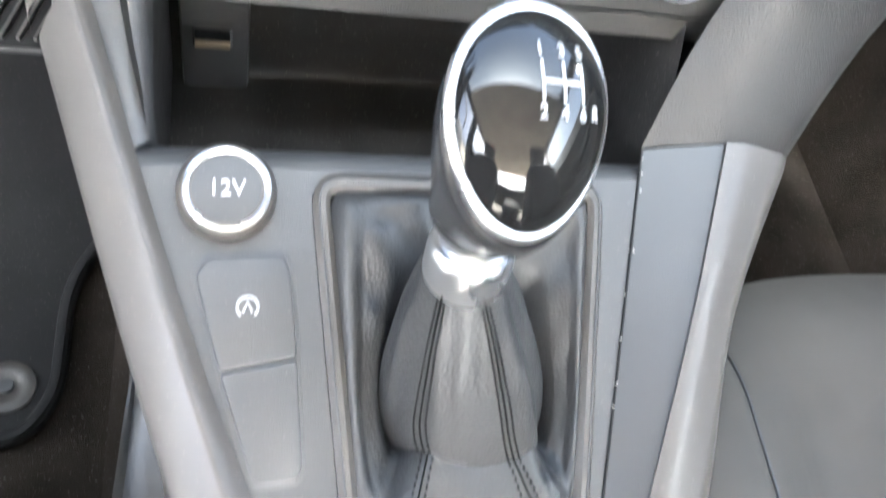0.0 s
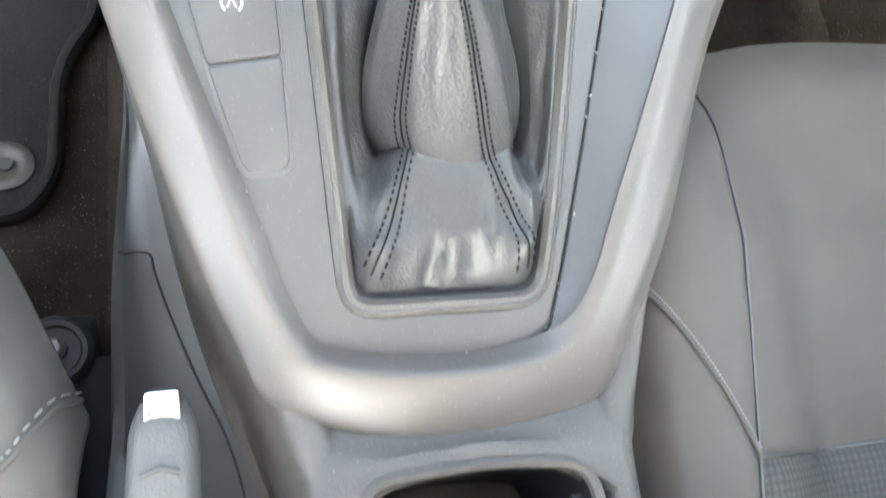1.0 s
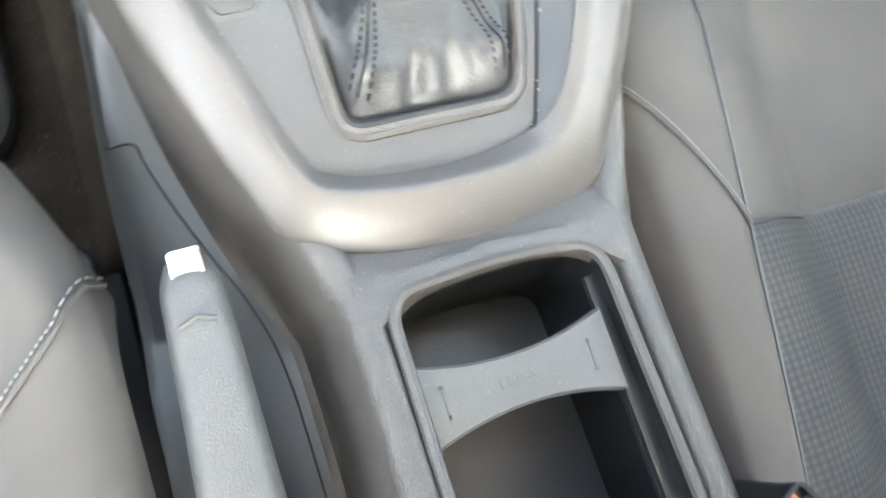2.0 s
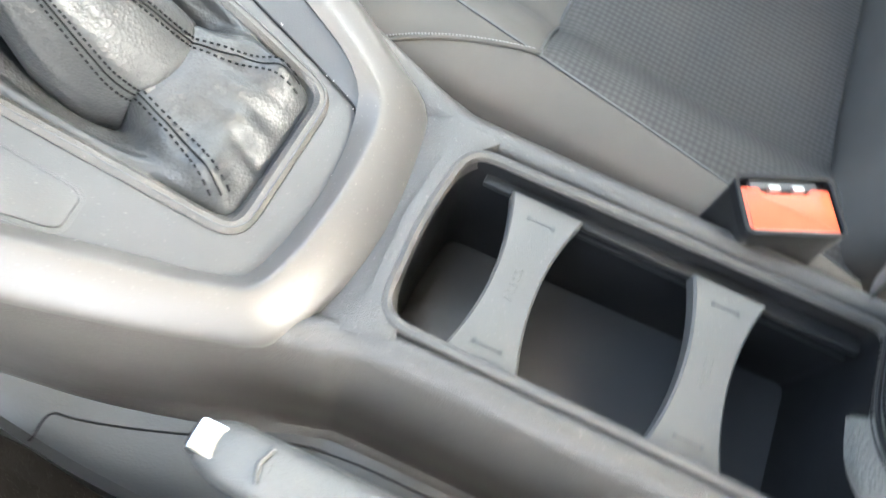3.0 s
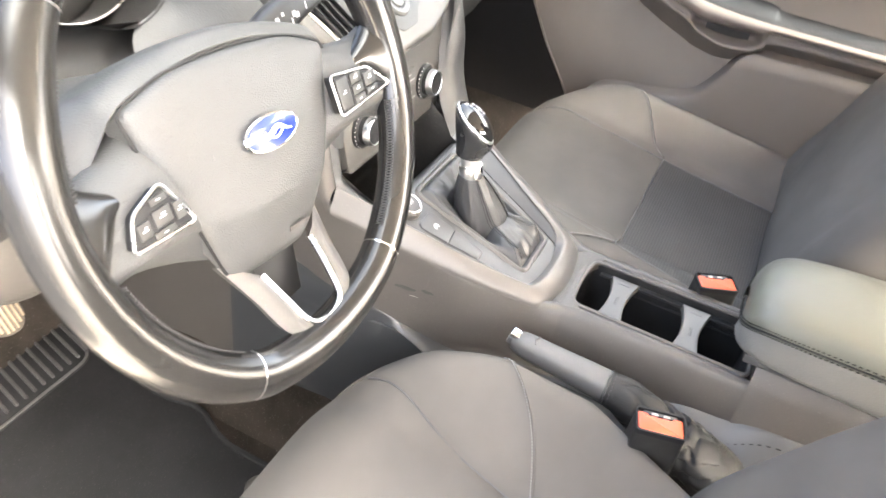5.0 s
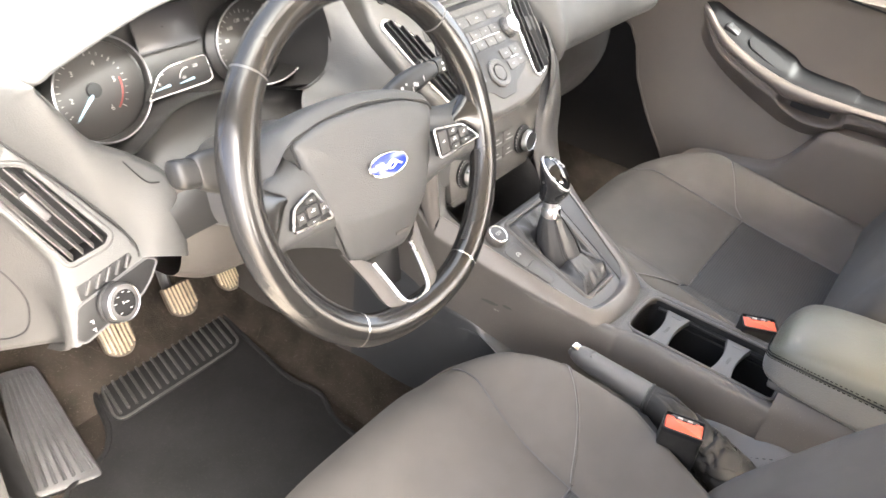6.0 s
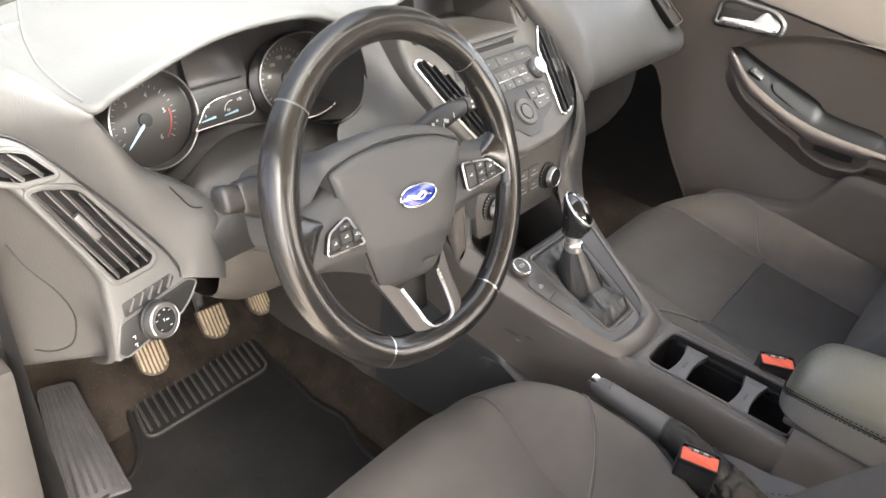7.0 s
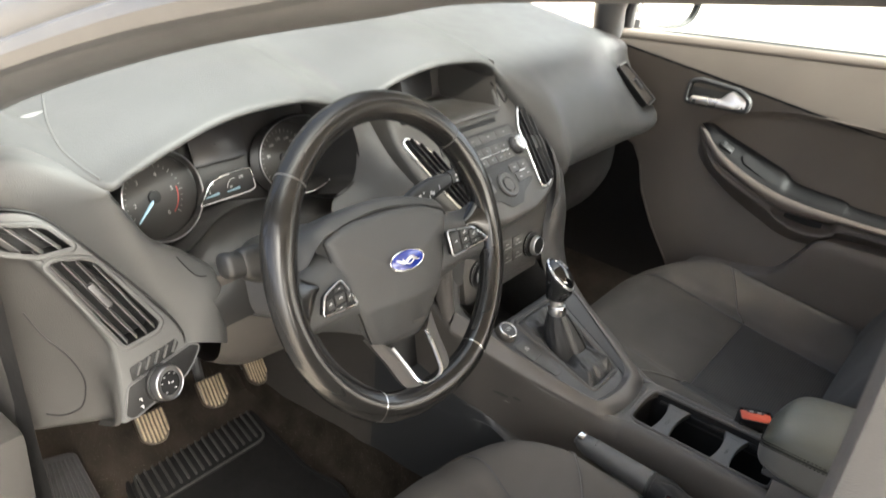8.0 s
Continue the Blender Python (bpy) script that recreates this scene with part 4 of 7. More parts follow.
def gaiter(k, u):
    """A point of the gaiter: k of 96 turns round it, u from the frame (0) over the shelf (0.4) up the bell to the collar (1)."""
    kk = (2 * k) % 192
    i = int(kk)
    q = base[i].lerp(base[(i + 1) % 192], kk - i)
    th = 2 * math.pi * (k % 96) / 96
    cs, sn = math.cos(th), math.sin(th)
    wr = ease((-sn - 0.45) / 0.4)
    rx, ry = 0.0308, 0.034 if sn > 0 else 0.0265
    foot = Vector((0.003 + rx * cs, 0.064 + ry * sn))
    zc = pz(foot.y) + 0.007 * wr - 0.020 * (1 - wr)
    crease = 0.0011 * noise.noise(Vector((cs * 3.1, sn * 3.1, u * 5))) + 0.0002 * noise.noise(Vector((cs * 9, sn * 9, u * 14)))
    if u < 0.4:
        s = u / 0.4
        x, y = q.x + (foot.x - q.x) * s, q.y + (foot.y - q.y) * s
        z0 = pz(q.y) + 0.0005
        fall = 0.30 * s / 0.62 if s < 0.62 else 0.30 + 0.70 * ease((s - 0.62) / 0.38)
        ahead = ease((sn - 0.25) / 0.4)
        z = z0 + (zc - z0) * (fall * (1 - wr) + ease(s) * wr) + (0.0030 * math.sin(math.pi * min(1, s / 0.30)) + ahead * 0.006 * math.sin(math.pi * min(1, s / 0.75)) * (0.7 + 0.9 * noise.noise(Vector((cs * 5.2, sn * 3.1, s * 2.2))))) * (1 - wr)
        ears = hump(th, 4.20, 0.10) + hump(th, 5.19, 0.10)
        z += wr * (0.007 * hump(s, 0.34, 0.24) - 0.005 * hump(s, 0.05, 0.05)) + 0.009 * ears * hump(s, 0.24, 0.14)
        z -= wr * (0.005 * hump(th, 4.55, 0.06) * hump(s, 0.2, 0.12) + 0.002 * hump(th, 4.86, 0.1) * hump(s, 0.25, 0.12))
        fold = 0.006 * wr * (0.22 - abs(noise.noise(Vector((cs * 4.2, sn * 4.2 + 2, s * 1.3))))) * math.sin(math.pi * min(1, s * 1.15))
        return Vector((x, y, z + fold + crease * math.sin(math.pi * s)))
    t = (u - 0.4) / 0.6
    f = t * (len(BELL) - 1)
    i = min(int(f), len(BELL) - 2)
    r, h = BELL[i].lerp(BELL[i + 1], f - i)[:2]
    mid = Vector((0.003, 0.064)).lerp(Vector((COL.x, COL.y)), h ** 1.1)
    fold = crease * 1.2 * math.sin(math.pi * t)
    return Vector((mid.x + (rx * r + fold) * cs, mid.y + (ry * r + fold + (0.0138 - ry * 0.44) * h ** 3) * sn, zc + (COL.z - zc) * h))


part("gaiter", grid([[gaiter(k / 1.5, u / 50) for k in range(144)] for u in range(51)], True), LEATHER, lever, "black leather gaiter with folds and twin seams", 80)
for k0, k1 in ((64.2, 60.5), (79.0, 76.5)):
    for off, dash in ((-0.9, True), (0, False), (0.9, True)):
        bm = bmesh.new()
        pts = []
        for i in range(90):
            u = 0.05 + 0.93 * i / 89
            pts.append(gaiter(k0 + (k1 - k0) * ease((u - 0.15) / 0.4) + off * (1 + 0.5 * u * u), u) + Vector((0, -0.0003, 0.0004)))
        if dash:
            for i in range(0, 88, 2):
                add(bm, tube(pts[i:i + 2], 0.00045, 5))
        else:
            add(bm, tube(pts, 0.0004, 5))
        part("seam", bm, BLACKTHREAD, lever, "sewn seam of the gaiter")
KX = (Vector((-0.0128, 0.098, 0.51)) - COL).normalized()
CM = axes(COL, (1, 0, 0), KX.cross(Vector((1, 0, 0))))
part("collar", rev([(0.0132, -0.008), (0.0140, -0.005), (0.0142, 0.006), (0.0138, 0.0090), (0.0128, 0.0104), (0.0112, 0.0108)], CM, 40), SATIN, lever, "satin chrome collar ring")
part("stem", rev([(0.0112, 0.008), (0.0108, 0.016), (0.0114, 0.025), (0.0125, 0.031)], CM, 32), SATIN, lever, "satin metal stem")
# knob: an egg whose oval face is turned up and back, edged with a bright ring
FM = axes((-0.0120, 0.0935, 0.5195), (1, 0.16, -0.24), (-0.06, 0.80, 0.60))
OA, OB_ = 0.0240, 0.0290


def face_oval(s, w):
    return [FM @ Vector((OA * s * math.cos(a) * (1 + 0.10 * math.sin(a)), OB_ * s * math.sin(a), w)) for a in (2 * math.pi * k / 64 for k in range(64))]


NECK = COL + KX * 0.024
rows = []
for e, out in ((0.0, 1.0), (0.03, 1.06), (0.12, 1.13), (0.26, 1.18), (0.42, 1.19), (0.6, 1.16), (0.78, 1.08), (0.92, 0.9), (1.0, 0.7)):
    top = face_oval(out, 0.003)
    rows.append([p.lerp(NECK + Vector((0.0165 * math.cos(2 * math.pi * k / 64), 0.0165 * math.sin(2 * math.pi * k / 64), 0)), ease(e) * 0.35 + e * 0.65) for k, p in enumerate(top)])
cols_ = [crv([r[k] for r in rows], 3) for k in range(64)]
knob = part("knob", caps(grid([[cols_[k][i] for k in range(64)] for i in range(len(cols_[0]))], True)), KNOBSIDE, lever, "black knob with satin sides", 60)
part("knob_ring", tube(face_oval(1.0, 0.0030), 0.0019, 10, True, up=FM.to_3x3() @ Vector((0, 0, 1))), SATIN, knob, "steel edging round the face")
def dome(x, y):
    """Height of the knob's domed face over its rim."""
    r2 = (x / OA) ** 2 + (y / OB_) ** 2
    return 0.0030 + 0.0140 * max(0.0, 1 - r2) ** 0.62


def on_dome(x, y, lift=0.0002):
    """A frame that lies on the domed face at x, y."""
    e = 0.0005
    n = Vector((-(dome(x + e, y) - dome(x - e, y)) / (2 * e), -(dome(x, y + e) - dome(x, y - e)) / (2 * e), 1)).normalized()
    tx = Vector((1, 0, 0)) - n * n.x
    return FM @ Matrix.Translation(Vector((x, y, dome(x, y))) + n * lift) @ axes((0, 0, 0), tx, n.cross(tx))


part("knob_face", caps(grid([[FM @ Vector((p.x, p.y, dome(p.x / (1 + 0.10 * math.sin(2 * math.pi * k / 64)), p.y))) for k, p in enumerate(Vector((OA * s_ * math.cos(a) * (1 + 0.10 * math.sin(a)), OB_ * s_ * math.sin(a))) for a in (2 * math.pi * k / 64 for k in range(64)))] for s_ in (0.985, 0.97, 0.95, 0.92, 0.88, 0.82, 0.75, 0.65, 0.55, 0.45, 0.35, 0.25, 0.15, 0.05)], True)), GLOSS, knob, "mirror-black domed face of the knob", 60)
GY = 0.0095
for x0, y0, x1, y1 in ((-0.006, -0.0048, -0.006, 0.0048), (0, -0.0048, 0, 0.0048), (0.006, -0.0048, 0.006, 0.0048), (-0.006, 0, 0.006, 0)):
    part("shift_line", tube([on_dome(x0 + (x1 - x0) * k / 8, GY + y0 + (y1 - y0) * k / 8).translation for k in range(9)], 0.00042, 5), WHITE, knob, "white line of the shift pattern")
for tx, x, y in (("1", -0.006, 0.0075), ("3", 0.0, 0.0075), ("5", 0.006, 0.0075), ("2", -0.006, -0.0075), ("4", 0.0, -0.0075), ("6", 0.006, -0.0075), ("R", 0.0108, -0.0070)):
    words(tx, on_dome(x, GY + y, 0.0003), 0.0048, WHITE, knob, "white gear number " + tx)

# ---- hand brake ----
hb = thing("hand_brake", (-0.115, -0.2, 0.262), "hand brake lever with soft grey grip, bright button and leather gaiter", "hand brake")
sec = [(-0.036, 0.009, 0.0085, 0.333), (-0.046, 0.0125, 0.0125, 0.333), (-0.06, 0.0135, 0.0145, 0.332), (-0.10, 0.015, 0.016, 0.330), (-0.14, 0.0168, 0.0175, 0.328), (-0.165, 0.0175, 0.018, 0.326)]
xc = lambda y: -0.1105 - 0.028 * (-(y) - 0.036)
rows = []
for y, rx, rz, z in sec:
    rows.append([(xc(y) + rx * math.copysign(abs(math.cos(a)) ** 0.75, math.cos(a)), y, z + rz * math.copysign(abs(math.sin(a)) ** 0.8, math.sin(a))) for a in (2 * math.pi * k / 24 for k in range(24))])
part("grip", caps(net(rows, 1, 5, True)), GRIP, hb, "soft grey grip", 60)
ridge = [(xc(-0.068) - 0.0075, -0.070), (xc(-0.10) - 0.0082, -0.10), (xc(-0.145) - 0.0088, -0.146), (xc(-0.150), -0.150), (xc(-0.145) + 0.0088, -0.146), (xc(-0.10) + 0.0082, -0.10), (xc(-0.068) + 0.0075, -0.070), (xc(-0.066), -0.066)]
part("grip_inlay", tube([Vector((p.x, p.y, 0.3465 - 0.012 * (p.y + 0.06) * 0)) + Vector((0, 0, -0.0012 - 0.004 * abs((p.x - xc(p.y)) / 0.0088) ** 2 + 0.0006)) for p in crv([(a_, b_, 0) for a_, b_ in ridge], 5, True)], 0.0009, 6, True), GRIP, hb, "moulded inlay line on the grip")
part("grip_dimple", tube([(xc(-0.062) - 0.007, -0.064, 0.3465), (xc(-0.062), -0.0615, 0.3475), (xc(-0.062) + 0.007, -0.064, 0.3465)], 0.0012, 8), GRIP, hb, "moulded thumb ridge")
part("button", plate(rpoly([(-0.0072, -0.0075), (0.0072, -0.0075), (0.0066, 0.0085), (-0.0066, 0.0085)], 0.002), pose(-0.1105, -0.0405, 0.3405, 14, 0, 0), 0.0045, 0.0016), CHROME, hb, "bright chrome release button")
part("button_tip", box((0.0135, 0.008, 0.010), pose(-0.1105, -0.034, 0.334, 14, 0, 0), 0.003), DARK, hb, "dark end of the lever")
gs = []
GAITER = [(-0.150, 0.0188, 0.0192, 0.327, 0), (-0.165, 0.0200, 0.0205, 0.326, 0), (-0.185, 0.0225, 0.0225, 0.322, 0.0), (-0.205, 0.0245, 0.024, 0.314, 0.0), (-0.23, 0.028, 0.027, 0.301, 0.0), (-0.265, 0.034, 0.028, 0.287, 0.001), (-0.30, 0.038, 0.026, 0.273, 0.003), (-0.335, 0.038, 0.018, 0.262, 0.004)]
for i, (y, rx, rz, z, dx) in enumerate(GAITER):
    gs.append([(xc(y) + dx + rx * math.cos(a), y, z + rz * math.sin(a) - (0.012 * i / 7 if math.sin(a) < 0 else 0)) for a in (2 * math.pi * k / 28 for k in range(28))])
g = net(gs, 4, 14, True)
for v in g.verts:
    p = v.co.copy()
    k = min(1, max(0, (-0.160 - p.y) / 0.025))
    a = math.atan2(p.z - 0.305, p.x + 0.10)
    n1, n2 = noise.noise(Vector((p.x * 17, p.y * 17, p.z * 17))), noise.noise(Vector((p.x * 48 + 5, p.y * 48, p.z * 48)))
    # soft pleats across the lever with deep narrow valleys between them
    fold = (-0.158 - p.y) / 0.034 + 0.55 * math.sin(1.3 * a + 1.0) + 1.5 * n1
    cross = a * 0.9 + (-0.158 - p.y) / 0.070 + 0.8 * n2
    dent = (1 - abs(math.sin(math.pi * fold))) ** 2.2
    dent2 = (1 - abs(math.sin(math.pi * cross))) ** 3
    some = min(1.0, max(0.0, 0.5 + 1.2 * noise.noise(p * 31 + Vector((3, 1, 7)))))
    out = Vector((math.cos(a), 0.15, math.sin(a)))
    v.co += out * k * (0.0035 - 0.0105 * dent * (0.25 + 0.75 * some) - 0.007 * dent2 * (1.2 - some) + 0.003 * n2)
part("gaiter", caps(g), CRUMPLE, hb, "crumpled black leather gaiter", 80)
# its skirt lies over the tray and climbs the console wall
SKIRT = [(-0.205, 0.285, 0.270), (-0.222, 0.298, 0.272), (-0.25, 0.305, 0.274), (-0.285, 0.308, 0.272), (-0.325, 0.318, 0.270), (-0.40, 0.322, 0.268)]
skirt = net([[(-0.069, y, zw + 0.004), (-0.074, y, zw), (-0.088, y, 0.6 * zw + 0.4 * zd), (-0.108, y, zd + 0.004), (-0.132, y, zd - 0.004), (-0.139, y, 0.252)] for y, zw, zd in SKIRT], 5, 8)
sk_seam = stick(skirt, crv([(-0.083, -0.215, 0.4), (-0.090, -0.245, 0.4), (-0.088, -0.285, 0.4), (-0.080, -0.33, 0.4), (-0.078, -0.39, 0.4)], 12), (0, 0, -1), 0.0004)
wobble(skirt, 0.0016, 30)
part("gaiter_skirt", skirt, SKIRTSKIN, hb, "smooth leather skirt of the gaiter over the tray", 70)
bm = bmesh.new()
for i in range(0, len(sk_seam) - 1, 2):
    add(bm, tube([sk_seam[i], sk_seam[i].lerp(sk_seam[i + 1], 0.9)], 0.0007, 5))
part("skirt_stitching", bm, BLACKTHREAD, hb, "row of stitches in the skirt")
part("gaiter_hem", tube([(xc(-0.152) + 0.0192 * math.cos(a), -0.152, 0.327 + 0.0196 * math.sin(a)) for a in (2 * math.pi * k / 28 for k in range(28))], 0.0012, 6, True), LEATHER, hb, "stitched hem of the gaiter")
hem = bmesh.new()
for k in range(26):
    a = 2 * math.pi * k / 26
    q = [Vector((xc(-0.157) + 0.0197 * math.cos(b), -0.157, 0.3266 + 0.0201 * math.sin(b))) for b in (a, a + 0.14)]
    add(hem, tube(q, 0.0005, 4))
part("hem_stitching", hem, RIMTHREAD, hb, "row of stitches below the hem")
wall_bm = net([[(x, y, z) for x, z in PROF[y][6:]] for y in sorted(PROF) if y < 0.2], 3, 5)
tray_line = stick(wall_bm, crv([(-0.136, 0.048, 0.4), (-0.122, 0.046, 0.4), (-0.119, 0.036, 0.4), (-0.112, 0.014, 0.4), (-0.100, -0.018, 0.4), (-0.0885, -0.045, 0.4), (-0.0805, -0.08, 0.4), (-0.0785, -0.14, 0.4), (-0.0785, -0.30, 0.4)], 8), (0, 0, -1), 0.0006)
side_bm = net([[(x, y, z) for x, z in PROF[y][:6]] for y in sorted(PROF)], 3, 5)
rnd = random.Random(11)
for cy, cz, ly, lz, mat_s, nm in ((0.100, 0.348, 0.013, 0.0028, WINGSKIN, "dark scuff on the side wall"), (0.075, 0.349, 0.008, 0.0024, WINGSKIN, "dark scuff on the side wall"), (0.089, 0.338, 0.006, 0.0003, DUST, "pale scratch on the side wall")):
    rim_y = [(cy + ly * math.cos(t) * rnd.uniform(0.8, 1.1), cz + lz * math.sin(t) * rnd.uniform(0.7, 1.2) + 0.12 * ly * math.cos(t)) for t in (2 * math.pi * k / 20 for k in range(20))]
    lo = stick(side_bm, [(-0.3, y, z) for y, z in rim_y], (1, 0, 0), 0.0001)
    hi = stick(side_bm, [(-0.3, cy + (y - cy) * 0.5, cz + (z - cz) * 0.5) for y, z in rim_y], (1, 0, 0), 0.0003)
    if len(lo) == 20 and len(hi) == 20:
        part("scuff", caps(grid([lo, hi], True)), mat_s, console, nm)
part("tray_seam", tube(tray_line, 0.0006, 6), BLACK, console, "fine joint line of the lever tray")

# ---- arm rest ----
ar = thing("arm_rest", (0.015, -0.45, 0.39), "padded dark vinyl arm rest lid with stitched edge, over the console", "armrest")
LID = [(-0.253, 0.030, 0.424, 0.396), (-0.259, 0.052, 0.438, 0.392), (-0.277, 0.067, 0.455, 0.389), (-0.32, 0.0735, 0.463, 0.387), (-0.40, 0.076, 0.468, 0.385), (-0.52, 0.077, 0.468, 0.385), (-0.66, 0.078, 0.47, 0.385)]
rows, side = [], []
for y, w, zt, zb in LID:
    m = zb + 0.66 * (zt - zb)
    rows.append([(0.015 + dx * w, y, z) for dx, z in ((-0.86, zb), (-0.97, zb + 0.010), (-1.0, m - 0.006), (-0.98, m + 0.006), (-0.88, zt - 0.008), (-0.5, zt), (0, zt + 0.003), (0.5, zt), (0.88, zt - 0.008), (0.98, m + 0.006), (1.0, m - 0.006), (0.97, zb + 0.010), (0.86, zb))])
part("lid", caps(net(rows, 3, 4)), VINYL, ar, "padded vinyl lid", 60)
for s_ in (-1, 1):
    side = [[(0.015 + s_ * (dx * w + 0.0012), y + 0.0008, z) for dx, z in ((0.84, zb - 0.001), (0.965, zb + 0.008), (0.995, zb + 0.45 * (zt - zb)), (1.0, zb + 0.64 * (zt - zb) - 0.002))] for y, w, zt, zb in LID]
    part("lid_side", net(side, 4, 4), LIDSIDE, ar, "paler grained leather side of the lid, lifted for side light", 60)
for dz in (-0.0032, 0.0036):
    pts = [(0.015 - w * 0.999 - 0.0009 * (dz < 0), y + 0.0006, zb + 0.65 * (zt - zb) + dz) for y, w, zt, zb in reversed(LID)]
    pts.append((0.015, -0.2505, 0.416 + dz))
    path = crv(pts, 26)
    bm = bmesh.new()
    for i in range(0, len(path) - 2, 2):
        add(bm, tube([path[i], path[i].lerp(path[i + 1], 1.1)], 0.0006, 5))
    part("stitching", bm, BLACKTHREAD, ar, "row of dark stitches along the lid edge")
part("lid_seam", tube(crv([(x - 0.0004, y, z - 0.0036) for x, y, z in pts], 8), 0.0010, 6), BLACK, ar, "seam along the lid edge")
part("lid_base", box((0.13, 0.40, 0.012), pose(0.015, -0.47, 0.388), 0.004), DARK, ar, "dark plastic underside")


# ---- front seats ----
def seat_shape(u, sgn):
    """Front edge and depth of the cushion at u, and half its width."""
    ahead = 0.055 if sgn > 0 else 0.0
    front = 0.100 - 0.15 * abs(u) ** 5
    return front + ahead, front + 0.33 + ahead * 0.5, 0.283 if sgn > 0 else 0.248


def seat_point(u, v, sgn):
    """The cushion's upper skin: u across (-1 to 1), v from front to back (0 to 1), about its own middle."""
    front, deep, half = seat_shape(u, sgn)
    x, y = u * half * (1.035 if sgn < 0 and u > 0.9 else 1.0 + (0.035 * u / 0.9 if sgn < 0 and u > 0 else 0.0)), front - v * deep
    if sgn < 0 and u > 0:
        x -= 0.5 * u * u * max(0.0, -0.148 - y)
    back = (0.12 - y) / 0.45
    z = (0.308 - 0.048 * back) if sgn > 0 else (0.310 - 0.03 * back)
    bol = max(0.0, (abs(u) - 0.56) / 0.44)
    z += (0.042 if sgn > 0 else 0.052) * math.sin(math.pi * min(1.0, bol * (0.82 if sgn > 0 else 0.64))) * min(1, max(0, back) * 3.0 + 0.35) - 0.010 * (1 - bol) * min(1, max(0, back) * 2)
    z += 0.008 * (1 - u * u)
    z -= 0.045 * max(0.0, (abs(u) - 0.94) / 0.06) ** 1.8 * (0.5 + 0.5 * v)
    if v < 0.12:
        k = 1 - v / 0.12
        z -= 0.035 * k * k
        y += 0.018 * k
    return x, y, z


